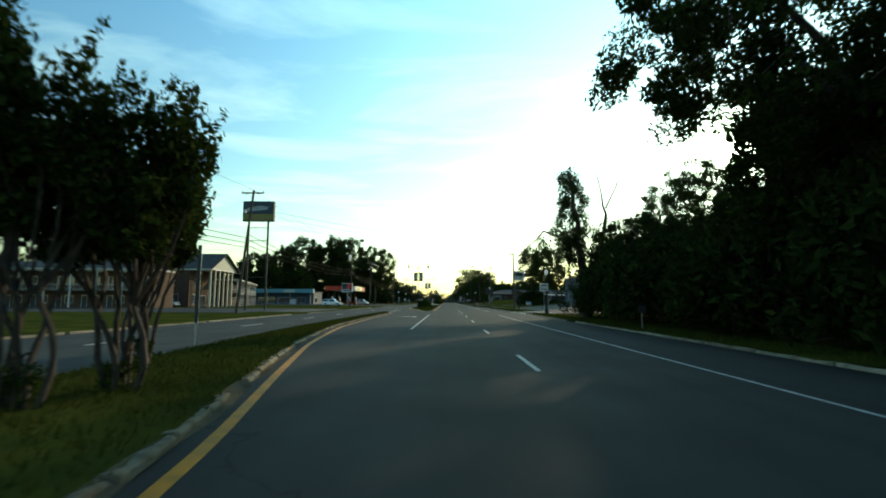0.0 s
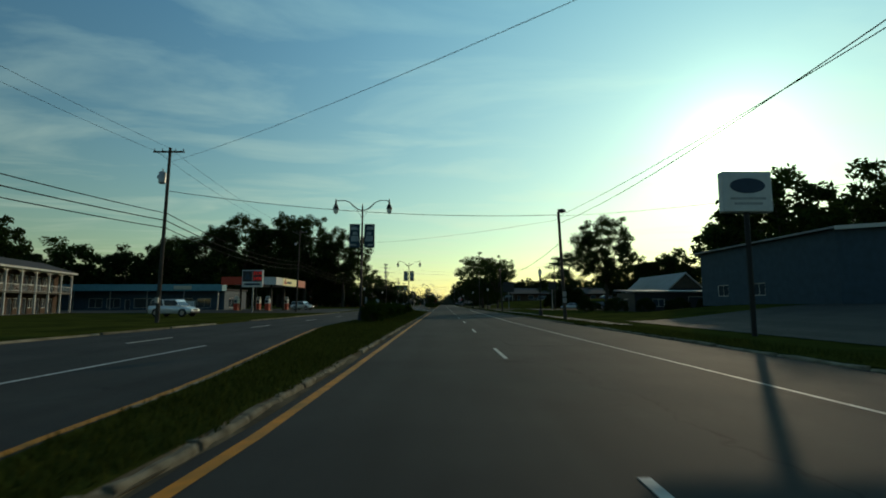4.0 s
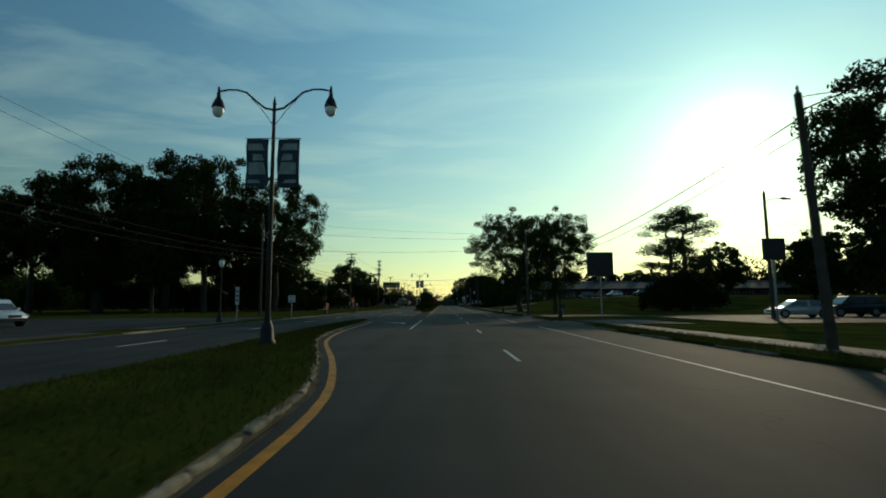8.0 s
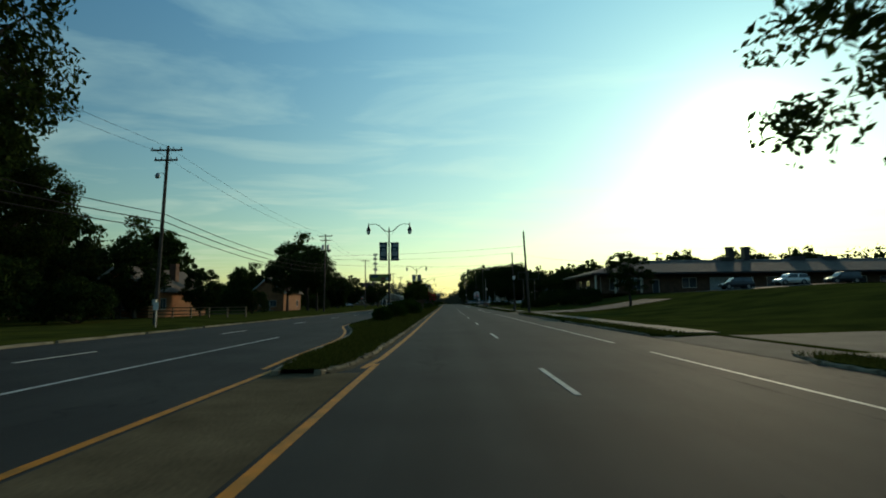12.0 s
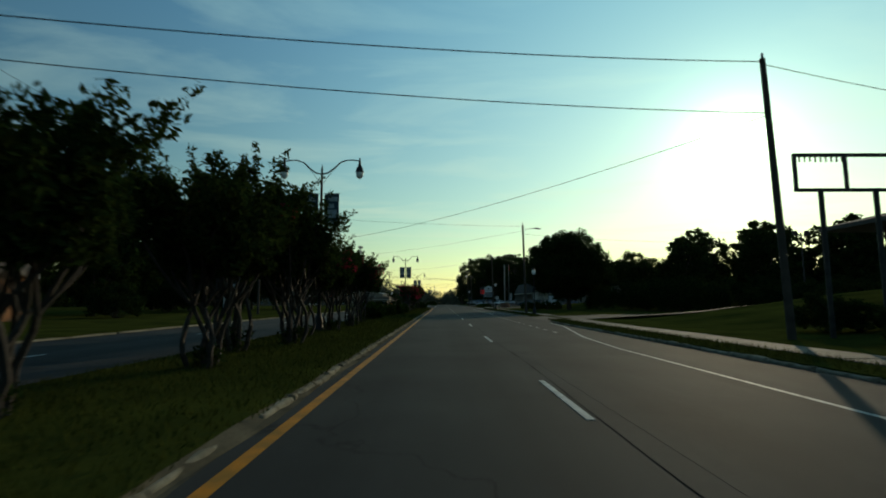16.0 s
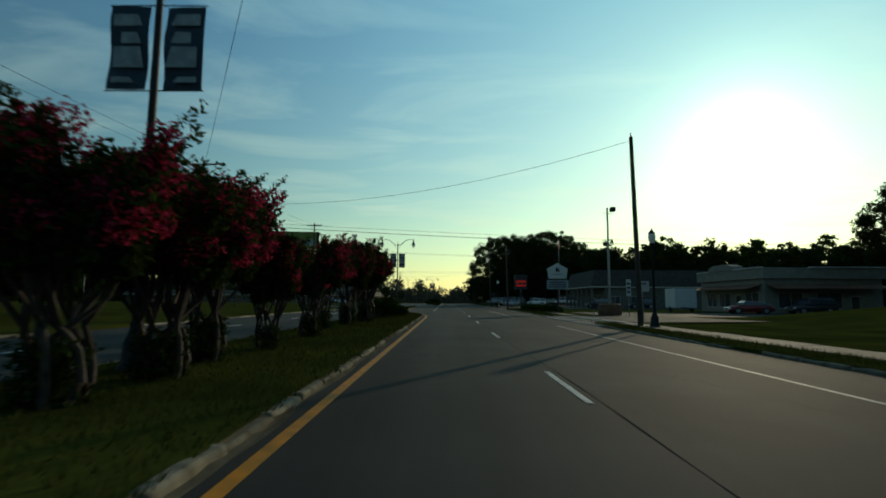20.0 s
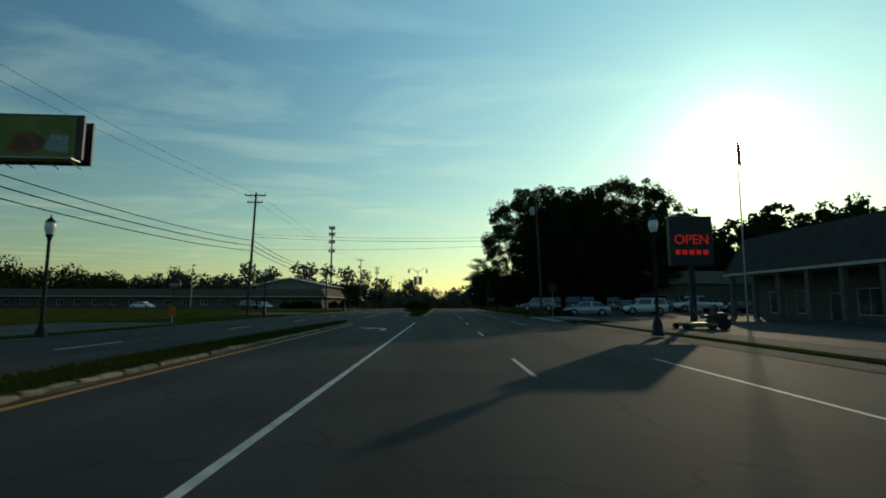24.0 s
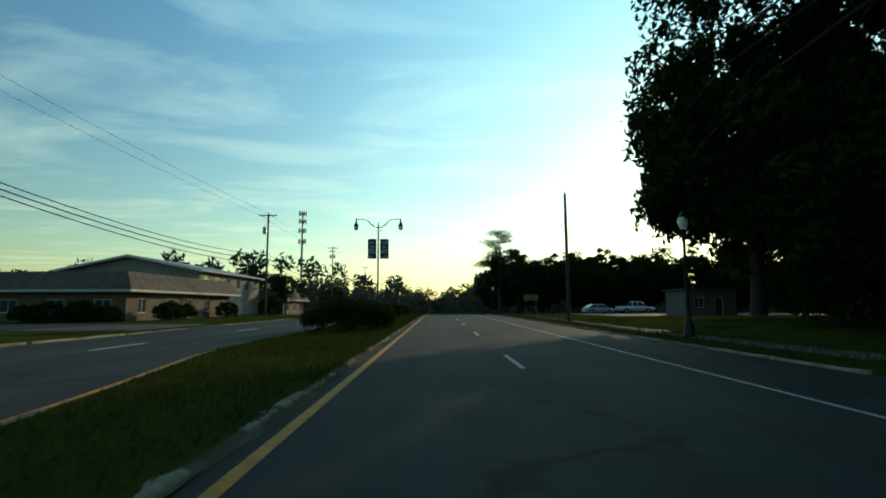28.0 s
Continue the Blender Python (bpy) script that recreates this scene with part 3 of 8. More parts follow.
lot(-80, -22, 58, 88, "cracked grey asphalt motel parking lot")
lot(-78, -18, 146, 200, "asphalt forecourt of the filling station")
lot(14, 60, 62, 112, "grey asphalt yard before a metal workshop")
lot(20, 60, 178, 198, "asphalt parking lot before low shops")
lot(14, 26, 281, 290, "asphalt drive beside the brick school")
lot(34, 110, 294, 308, "asphalt strip with cars before the brick school")
lot(15, 60, 336, 348, "asphalt lot with painted stalls")
lot(14, 62, 410.5, 426.5, "sunlit asphalt restaurant parking lot")
lot(12.2, 60, 449, 520, "wide asphalt lot crowded with parked cars")
lot(20, 50, 560, 600, "asphalt parking lot behind a lawn")
lot(-110, -24, 536, 546, "asphalt drive of the long brick school")


def sidewalk(p, q):
    sw = thing("pavement", "pale concrete pavement of square cast slabs", "pavement", "pavements", kind="structure")
    r = random.Random(int(p))
    y = p
    while y < q - 0.5:
        ob = new("slab", SLAB)
        ob.parent = sw
        ob.matrix_basis = pose(kerb_x(y + 1) + 1.3, y, slope(y) + 0.112 + r.uniform(-0.008, 0.008), 0, r.uniform(-0.4, 0.4), 0)
        y += 2.0


SLAB = Mesh().box(0, 0.012, -0.08, 1.5, 1.988, 0.022).build("slab", CONCRETE, bevel=0.012)
for p, q in ((106, 178), (206, 235), (244, 280), (291, 334), (346, 398), (414, 440), (520, 590)):
    sidewalk(p, q)

# ---- painted lines ----
def line(ya, yb, xa, xb=None, w=0.10, mat=WHITE, z=0.006, label="white painted lane line", name="lane_line"):
    xb = xa if xb is None else xb
    f = lambda y: xa + (xb - xa) * (y - ya) / (yb - ya)
    return strip(name, lambda y: f(y) - w / 2, lambda y: f(y) + w / 2, ya, yb, z, mat, label, "road marking", 5)


DASH = Mesh().box(-0.055, 0, -0.004, 0.055, 3.05, 0.006).build("lane_dash", WHITE)


def dashes(x, ys, label="worn white lane dash on the asphalt"):
    for y in ys:
        ob = tagged(new("lane_dash", DASH), label, "road marking", "lane dashes", "structure")
        ob.matrix_basis = pose(x, y, slope(y) + 0.004, math.degrees(math.atan2(slope(y + 3) - slope(y), 3)))


dashes(1.95, [15.8 + 12.0 * n for n in range(0, 53)])
dashes(-11.4, [9 + 12.0 * n for n in range(0, 48)], "white lane dash on the far carriageway")
for a, b in pieces(RIGHT_GAPS, -40, 700):
    if a not in (76.5, 290, 345):
        line(a - 2, b + (2 if b != 62.5 else -4.5), 5.62)
for a, b, xa, xb in ((288, 313, 5.62, 5.62), (313, 318, 5.62, 5.95), (318, 327, 5.95, 7.35), (327, 331.5, 7.35, 7.55), (352, 362, 5.75, 6.1), (362, 397, 6.1, 6.25)):
    line(a, b, xa, xb)
for k in range(14):
    line(321 + k * 2.2, 321.8 + k * 2.2, 5.55, label="short white dash across a driveway mouth")
line(77, 112, 6.2, 5.62)
line(112, 140, 5.62, 5.8)
line(140, 178.5, 5.8, 6.05)
fr0 = [along(r, 2) for r in MEDIANS]
for k, rows in enumerate(MEDIANS):
    a, b = rows[0][0], rows[-1][0]
    f = fr0[k]
    strip("edge_line", lambda y: f(y) + 0.52, lambda y: f(y) + 0.68, max(a + 1, -40), b - 1, 0.006, YELLOW, "yellow painted edge line beside the median", "road marking", 1.0)
    f2 = along(rows, 1)
    strip("edge_line", lambda y: f2(y) - 0.40, lambda y: f2(y) - 0.27, max(a + 1, -40), b - 1, 0.006, YELLOW, "yellow painted edge line beside the median", "road marking", 1.0)
for a, b in ((31, 60), (176, 192), (434, 474)):
    line(a, b, -1.8, w=0.12, label="white line beside the left-turn lane")
line(205, 236, -1.75, w=0.14, mat=YELLOW, label="yellow line beside the painted gore", name="edge_line")
line(206, 235, -3.9, w=0.14, mat=YELLOW, label="yellow line beside the painted gore", name="edge_line")
line(208, 246, -7.6, -7.5, w=0.14, label="white line beside the left-turn lane")
line(488, 512, -7.45, -7.9, w=0.14, label="white line beside the left-turn lane")
line(66, 92, -7.4, -8.0, w=0.14, label="white line beside the left-turn lane")
strip("gore", -3.75, -1.88, 206, 234.5, 0.005, EARTH, "dusty worn gore between yellow lines", "road marking", 6)
for k, rows in enumerate(MEDIANS):
    f = fr0[k]
    strip("gutter", lambda y: f(y) + 0.27, lambda y: f(y) + 0.34 + 0.05 * math.sin(y * 1.7) + 0.03 * math.sin(y * 0.61), max(rows[0][0], -40) + 1, rows[-1][0] - 1, 0.004, GUTTER, "silt and grit along the kerb", "gutter", 0.8)


def arrow(x, y, flip=False):
    """A painted left-turn arrow."""
    m = Mesh()
    s = -1 if flip else 1
    c = [(0.10, 0.0), (0.10, 1.5), (-0.1, 1.95), (-0.35, 2.15), (-0.35, 2.45), (-0.95, 1.95), (-0.35, 1.45), (-0.35, 1.75), (-0.2, 1.65), (-0.06, 1.35), (-0.06, 0.0)]
    m.prism([(x - 0.95 + (u + 0.95) * 1.7, y + s * v * 1.1) for u, v in c], "z", 0.003, 0.0065)
    single("turn_arrow", m, WHITE, "white painted left-turn arrow on the asphalt", "road marking", "turn arrows", "structure")


for x, y, fl in ((-3.6, 50.5, False), (-3.6, 184, False), (-3.7, 464, False), (-5.7, 217, True)):
    arrow(x, y, fl)
# crossing bars over the side streets
for y0, y1, x0, x1 in ((61.5, 73.5, 8.7, 12.3), (397.0, 411.5, 8.3, 10.9), (476.6, 487.4, 8.9, 12.2)):
    for xx in (x0 + 0.2, x1):
        zz = 0.012 + 0.113 * (xx - 8.5) / 2.7 + 0.006 if xx < 11.2 else 0.14
        single("crossing_line", Mesh().box(xx - 0.08, y0 - 0.4, zz - 0.01, xx + 0.08, y1 + 0.4, zz + 0.03), WHITE, "white painted line along a crossing", "road marking", "crossing bars", "structure")
    yy = y0
    while yy < y1:
        single("crossing_bar", Mesh().add([(x0 + 0.3, yy, 0.10), (x1, yy, 0.165), (x1, yy + 0.24, 0.165), (x0 + 0.3, yy + 0.24, 0.10)], [(0, 1, 2, 3)]), WHITE, "white painted crossing bar", "road marking", "crossing bars", "structure")
        yy += 1.2
for k in range(9):
    yy, xa = 366.4 - 1.68 * k, 6.3 - 0.035 * k
    single("hatch_bar", Mesh().add([(xa, yy, 0.007), (8.25, yy - 1.5, 0.007), (8.25, yy - 1.34, 0.007), (xa, yy + 0.16, 0.007)], [(0, 1, 2, 3)]), WHITE, "white painted hatching on the shoulder", "road marking", "hatch bars", "structure")
for x, a, b, w in ((2.10, 292, 396, 0.014), (-1.55, 110, 150, 0.012), (5.1, 215, 300, 0.012)):
    strip("tar_seam", lambda y: x - w * (0.6 + 0.4 * math.sin(y * 1.9)) + 0.05 * math.sin(y * 0.37), lambda y: x + w * (0.6 + 0.4 * math.sin(y * 2.3 + 1)) + 0.05 * math.sin(y * 0.37), a, b, 0.003, TAR, "dark sealed seam along the traffic lane", "road seam", 0.7)
r = random.Random(55)
for x0, y0, x1, y1 in ((-2.2, 36, 1.6, 58), (2.6, 92, 5.4, 103), (-1.9, 140, 1.7, 151), (2.4, 213, 5.4, 228), (-1.9, 258, 1.8, 266), (2.4, 296, 5.3, 310), (-1.8, 345, 1.7, 352), (2.3, 420, 5.4, 438), (-6.0, 440, -2.0, 462), (-1.7, 497, 1.7, 510)):
    n = 7
    ed = [(x0 + (x1 - x0) * i / n, y0 + r.uniform(-0.25, 0.25)) for i in range(n + 1)] + [(x1 + r.uniform(-0.05, 0.05), y0 + (y1 - y0) * i / n) for i in range(1, n)] + [(x1 + (x0 - x1) * i / n, y1 + r.uniform(-0.25, 0.25)) for i in range(n + 1)]
    single("road_patch", Mesh().prism(ed, "z", -0.01, 0.0025), LOT, "darker asphalt repair patch in the road", "road patch", "road patches", "structure")


# ---- plants ----
def leaf_mesh(name, centres, spread, per, size, mat, seed, flat=0.75):
    """Leaves scattered in clumps round the given points; each leaf a small bent blade of two triangles."""
    rg = np.random.default_rng(seed)
    c = np.repeat(np.asarray(centres, float), per, axis=0)
    sp = np.repeat(np.asarray(spread, float) * np.ones(len(centres)), per)[:, None]
    d = rg.normal(0, 1, c.shape)
    d /= np.linalg.norm(d, axis=1)[:, None] + 1e-9
    p = c + d * sp * rg.uniform(0.15, 1.0, (len(c), 1)) ** 0.6 * np.array([1, 1, flat])
    n = len(p)
    a = rg.normal(0, 1, (n, 3))
    a[:, 2] -= 0.4
    a /= np.linalg.norm(a, axis=1)[:, None]
    b = np.cross(a, rg.normal(0, 1, (n, 3)))
    b /= np.linalg.norm(b, axis=1)[:, None] + 1e-9
    s = (size * rg.uniform(0.6, 1.3, n))[:, None]
    v = np.stack([p - a * s, p + b * s * 0.42 + a * s * 0.1, p + a * s, p - b * s * 0.42 + a * s * 0.1], 1).reshape(-1, 3)
    me = bpy.data.meshes.new(name)
    me.vertices.add(n * 4)
    me.vertices.foreach_set("co", v.ravel())
    me.loops.add(n * 4)
    me.loops.foreach_set("vertex_index", np.arange(n * 4, dtype=np.int32))
    me.polygons.add(n)
    me.polygons.foreach_set("loop_start", np.arange(0, n * 4, 4, dtype=np.int32))
    me.update(calc_edges=True)
    me.materials.append(mat)
    return me


def limb(m, a, b, ra, rb, r, bend=0.12, n=6, k=5):
    a, b = Vector(a), Vector(b)
    L = (b - a).length
    off = Vector((r.uniform(-1, 1), r.uniform(-1, 1), r.uniform(-0.2, 0.9))) * L * bend
    pts = []
    for i in range(k + 1):
        t = i / k
        w = Vector((r.uniform(-1, 1), r.uniform(-1, 1), r.uniform(-1, 1))) * L * 0.015 if 0 < i < k else Vector()
        pts.append(a.lerp(b, t) + off * math.sin(math.pi * t) + w)
    m.tube(pts, [ra + (rb - ra) * (i / k) for i in range(k + 1)], n)
    return pts


def tree(name, label, h, radius, base, mat, seed, clumps=90, per=110, leaf=0.22, trunk_r=0.4, category="tree", bark=None, lobes=5, hollow=0.35, lean=0.0, forks=5, spread=None):
    """A broadleaf: forked trunk, limbs that reach into the crown, and leaves in clumps with gaps between them."""
    r = random.Random(seed)
    bark = bark or BARK
    t = thing(name, label, category)
    top = Vector((lean, 0, h))
    fork = Vector((lean * 0.3, 0, base + (h - base) * 0.16))
    wood = Mesh()
    limb(wood, (0, 0, -0.3), fork, trunk_r * 1.25, trunk_r * 0.75, r, 0.03, 9, 6)
    # lobes give the crown its uneven outline
    lob = [(r.uniform(0, 2 * math.pi), r.uniform(-0.7, 1.0), r.uniform(0.72, 1.12)) for _ in range(lobes)]
    cen = Vector((lean * 0.6, 0, (h + base) / 2))
    hz = (h - base) / 2
    pts = []
    while len(pts) < clumps:
        d = Vector((r.gauss(0, 1), r.gauss(0, 1), r.gauss(0, 1))).normalized()
        az = math.atan2(d.y, d.x)
        k = 0.80
        for la, lz, ls in lob:
            w = math.exp(-((math.cos(az - la) - 1) ** 2) * 3 - (d.z - lz) ** 2 * 2.5)
            k = k * (1 - w) + ls * w
        q = (hollow + (1 - hollow) * r.random() ** 0.5) * k
        p = cen + Vector((d.x * radius, d.y * radius, d.z * hz)) * q
        if p.z > base * 0.75:
            pts.append(p)
    tips = []
    for i in range(forks):
        a = 2 * math.pi * (i + r.uniform(-0.3, 0.3)) / forks
        e = cen + Vector((math.cos(a) * radius * r.uniform(0.35, 0.62), math.sin(a) * radius * r.uniform(0.35, 0.62), hz * r.uniform(-0.1, 0.75)))
        tips += limb(wood, fork - Vector((0, 0, r.uniform(0, 0.8))), e, trunk_r * 0.52, trunk_r * 0.14, r, 0.12, 7, 7)[2:]
    for p in pts[::2]:
        near = min(tips, key=lambda q: (q - p).length)
        limb(wood, near, p, trunk_r * 0.11, trunk_r * 0.03, r, 0.1, 4, 3)
    part("trunk", wood, bark, t, smooth=True)
    sp = spread or radius * 0.20
    part("crown", leaf_mesh("crown", [tuple(p) for p in pts], [sp * r.uniform(0.6, 1.25) for _ in pts], per, leaf, mat, seed), mat, t)
    return t


def myrtle(seed, h, radius, flowers, bare=False, bushy=1.0):
    """A crepe myrtle: many slim pale stems from one foot that fan out into a vase-shaped crown with flower spikes on top."""
    r = random.Random(seed)
    t = thing("crepe_myrtle", "multi-stemmed crepe myrtle in deep pink flower on the median" if flowers > 0.1 else "multi-stemmed crepe myrtle with dark green leaves on the median", "tree", "crepe myrtles")
    tips, spikes = [], []
    twigs = Mesh()
    for i in range(7):
        a = 2 * math.pi * i / 7 + r.uniform(-0.4, 0.4)
        k = r.uniform(0.25, 0.6)
        mid = Vector((math.cos(a) * radius * k * 0.55, math.sin(a) * radius * k * 0.55, h * 0.36))
        wood = Mesh()
        limb(wood, (math.cos(a) * 0.17, math.sin(a) * 0.17, -0.1), mid, 0.068, 0.046, r, 0.14, 6, 7)
        stem = part("stem", wood, SMOOTH_BARK, t, smooth=True)
        for j in range(3):
            b = a + r.uniform(-0.9, 0.9)
            e = Vector((math.cos(b) * radius * r.uniform(0.35, 0.85), math.sin(b) * radius * r.uniform(0.35, 0.85), h * r.uniform(0.58, 0.85)))
            bough = Mesh()
            pts = limb(bough, mid, e, 0.042, 0.014, r, 0.13, 5, 5)
            part("branch", bough, SMOOTH_BARK, stem, smooth=True)
            for q in range(3):
                s = e + Vector((r.uniform(-1, 1) * radius * 0.25, r.uniform(-1, 1) * radius * 0.25, r.uniform(0.02, 0.17) * h))
                limb(twigs, pts[-2 + q % 2], s, 0.011, 0.004, r, 0.1, 4, 3)
                tips += [s, e.lerp(s, 0.5), pts[3].lerp(s, 0.35), pts[3].lerp(e, 0.5), s + (s - mid) * 0.12]
                spikes.append(s)
    tagged(part("twig_growth", twigs, SMOOTH_BARK, t), kind="stuff")
    if not bare:
        part("crown", leaf_mesh("crown", [tuple(p) for p in tips], [radius * 0.19] * len(tips), 46, 0.090, MYRTLE, seed, 0.9), MYRTLE, t)
        low = [(math.cos(a) * 0.28 * q, math.sin(a) * 0.28 * q, 0.15 + 0.75 * bushy * r.random() ** 1.3) for a, q in [(r.uniform(0, 6.28), r.uniform(0.3, 1.3)) for _ in range(int(26 * bushy ** 3))]]
        tagged(part("sucker_growth", leaf_mesh("sucker_growth", low, [0.2] * len(low), 26, 0.06, MYRTLE, seed + 5, 1.2), MYRTLE, t, "leafy shoots round the foot of the stems"), kind="stuff")
        up = []
        for s in spikes:
            n, ox, oy = r.randint(3, 8), s.x / radius * 0.10, s.y / radius * 0.10
            for k in range(n):
                up.append((s.x + ox * k + r.uniform(-0.05, 0.05), s.y + oy * k + r.uniform(-0.05, 0.05), s.z + 0.12 + 0.115 * k))
        part("shoot_foliage", leaf_mesh("shoot_foliage", up, [0.10] * len(up), 12, 0.06, MYRTLE, seed + 9, 1.2), MYRTLE, t)
        if flowers:
            fl = [tuple(s + Vector((r.uniform(-0.15, 0.15), r.uniform(-0.15, 0.15), r.uniform(-0.1, 0.28)))) for s in spikes + (tips[::4] if flowers > 0.9 else []) if r.random() < flowers and s.z > h * 0.66]
            if fl:
                part("blossom", leaf_mesh("blossom", fl, [0.27] * len(fl), 130, 0.05, FLOWER, seed + 3, 1.1), FLOWER, t, "deep pink flower heads")
    return t


def bush(name, label, rx, ry, h, seed, mat=None, per=110, leaf=0.062, clumps=80, group="median shrubs"):
    r = random.Random(seed)
    t = thing(name, label, "shrub", group)
    wood = Mesh()
    pts = []
    for i in range(clumps):
        a, u = r.uniform(0, 2 * math.pi), r.uniform(-0.55, 1)
        q = r.uniform(0.68, 0.98)
        s = math.sqrt(max(1 - u * u, 0)) if u > 0 else 1
        pts.append(Vector((math.cos(a) * rx * s * q, math.sin(a) * ry * s * q, h * (0.40 + 0.52 * u * q))))
    for p in pts[:14]:
        limb(wood, (r.uniform(-0.1, 0.1), r.uniform(-0.1, 0.1), -0.05), p, 0.03, 0.008, r, 0.1, 4, 3)
    part("woody_base", wood, BARK, t)
    part("foliage", leaf_mesh("foliage", [tuple(p) for p in pts], [min(rx, ry, h) * 0.23] * clumps, per, leaf, mat or SHRUB, seed, 1.0), mat or SHRUB, t)
    return t


def pine(seed, h, radius):
    r = random.Random(seed)
    t = thing("pine_tree", "tall pine with layered dark needle pads", "tree")
    wood = Mesh()
    tr = limb(wood, (0, 0, -0.3), (r.uniform(-0.4, 0.4), 0, h), 0.32, 0.05, r, 0.01, 8, 10)
    pads = []
    for i in range(44):
        z = h * r.uniform(0.26, 0.99)
        a = r.uniform(0, 2 * math.pi)
        q = radius * (1.08 - (z / h) ** 3) * r.uniform(0.5, 1.0)
        e = Vector((math.cos(a) * q, math.sin(a) * q, z + 0.1 * q))
        limb(wood, (tr[-1].x * z / h, 0, z - 0.1 * q), e, 0.07, 0.02, r, 0.06, 5, 4)
        pads += [e, e.lerp(Vector((0, 0, z)), 0.4), e + Vector((r.uniform(-0.6, 0.6), r.uniform(-0.6, 0.6), 0.2))]
    part("trunk", wood, BARK, t, smooth=True)
    part("crown", leaf_mesh("crown", [tuple(p) for p in pads], [radius * 0.27] * len(pads), 100, 0.13, NEEDLE, seed, 0.62), NEEDLE, t)
    return t


def dead_tree():
    """A dead broken tree hung with vine, a bare fork standing out of it."""
    r = random.Random(77)
    t = thing("vine_clad_tree", "dead tree smothered in hanging vine with a bare fork", "tree", m=pose(12.2, 49.0, gz(12.2, 49)))
    wood = Mesh()
    limb(wood, (0, 0, -0.2), (-1.2, 0, 13.2), 0.45, 0.12, r, 0.03, 8, 8)
    limb(wood, (0.4, 0.2, -0.2), (2.2, 0.2, 9.2), 0.30, 0.14, r, 0.03, 8, 6)
    limb(wood, (2.2, 0.2, 9.2), (1.4, 0.2, 13.4), 0.11, 0.03, r, 0.06, 6, 5)
    limb(wood, (2.2, 0.2, 9.8), (3.7, 0.4, 12.7), 0.10, 0.03, r, 0.06, 6, 5)
    limb(wood, (3.2, 0.3, 11.6), (3.4, 0.4, 13.1), 0.04, 0.012, r, 0.06, 5, 4)
    limb(wood, (1.7, 0.2, 12.2), (1.0, 0.2, 13.0), 0.04, 0.012, r, 0.06, 5, 4)
    limb(wood, (2.1, 0.2, 7.6), (3.4, 0.0, 8.8), 0.10, 0.05, r, 0.05, 6, 4)
    limb(wood, (-0.6, 0, 6.4), (-3.6, -0.4, 7.6), 0.16, 0.08, r, 0.1, 6, 5)
    limb(wood, (-3.6, -0.4, 7.6), (-5.6, -0.5, 5.6), 0.08, 0.03, r, 0.1, 6, 5)
    part("trunk", wood, BARK, t, smooth=True)
    pts = []
    for i in range(150):
        z = r.uniform(0.6, 13.2)
        w = 0.55 + 1.2 * math.sin(math.pi * min(z / 13.2, 1)) + (1.2 if z < 5 else 0)
        a = r.uniform(0, 2 * math.pi)
        pts.append((-1.2 * z / 13.2 + math.cos(a) * w * r.random() ** 0.6, math.sin(a) * w * r.random() ** 0.6, z))
    for i in range(46):
        k = r.random()
        pts.append((-0.6 - 5.0 * k, r.uniform(-0.7, 0.5), 6.6 + 1.2 * math.sin(math.pi * k) - 1.6 * k * k - r.random() ** 2 * 2.2))
    for i in range(44):
        z = r.uniform(0.5, 8.2)
        pts.append((0.4 + 1.8 * z / 9.2 + r.uniform(-1.1, 1.1), r.uniform(-0.9, 0.9), z))
    part("vine", leaf_mesh("vine", pts, [0.52] * len(pts), 130, 0.10, OAK, 5, 1.3), OAK, t, "dense hanging green vine")
    return t


dead_tree()
# models for repeats, then their places
OAKS = "tall dark green shade oak with a broad uneven crown"
BIG = [tree("oak_tree", OAKS, 20, 8.5, 4.2, OAK, 11, 230, 130, 0.22, 0.42, spread=1.25, lobes=7),
       tree("oak_tree", OAKS, 20, 9.5, 4.0, OAK, 23, 240, 130, 0.22, 0.45, lobes=9, spread=1.3),
       tree("pecan_tree", "open-crowned pecan tree with sky showing through", 18, 8.0, 2.0, PECAN, 31, 290, 165, 0.14, 0.36, lobes=9, hollow=0.25, spread=1.05)]
FAR = [tree("shade_tree", "broad dark shade tree behind the buildings", 20, 9.0, 0.8, OAK, 12, 150, 60, 0.50, 0.40, spread=1.6, lobes=7),
       tree("shade_tree", "broad dark shade tree behind the buildings", 20, 8.0, 0.6, OAK, 14, 150, 60, 0.50, 0.40, spread=1.6, lobes=6),
       tree("shade_tree", "broad dark shade tree behind the buildings", 20, 10.0, 1.0, PECAN, 16, 160, 60, 0.50, 0.40, spread=1.7, lobes=9)]
WOOD = tree("overhanging_tree", "tall roadside tree whose leafy limbs overhang the verge", 17, 9.3, 4.4, OAK, 47, 460, 140, 0.135, 0.4, lobes=9, hollow=0.3, spread=0.8, forks=7)
LIVE = tree("live_oak", "huge dark live oak shading parked cars", 20.5, 12.4, 1.2, OAK, 43, 640, 170, 0.175, 0.62, lobes=11, hollow=0.35, spread=1.08, forks=7)
DENSE = [tree("oak_tree", "dense dark live oak with foliage almost to the ground", 20, 12.5, 2.2, OAK, 41, 300, 110, 0.36, 0.6, lobes=8, hollow=0.45, spread=1.7),
         tree("round_tree", "dense clipped-looking round shade tree on a lawn", 10, 5.2, 0.7, OAK, 53, 420, 150, 0.16, 0.26, lobes=5, hollow=0.25, spread=0.85)]
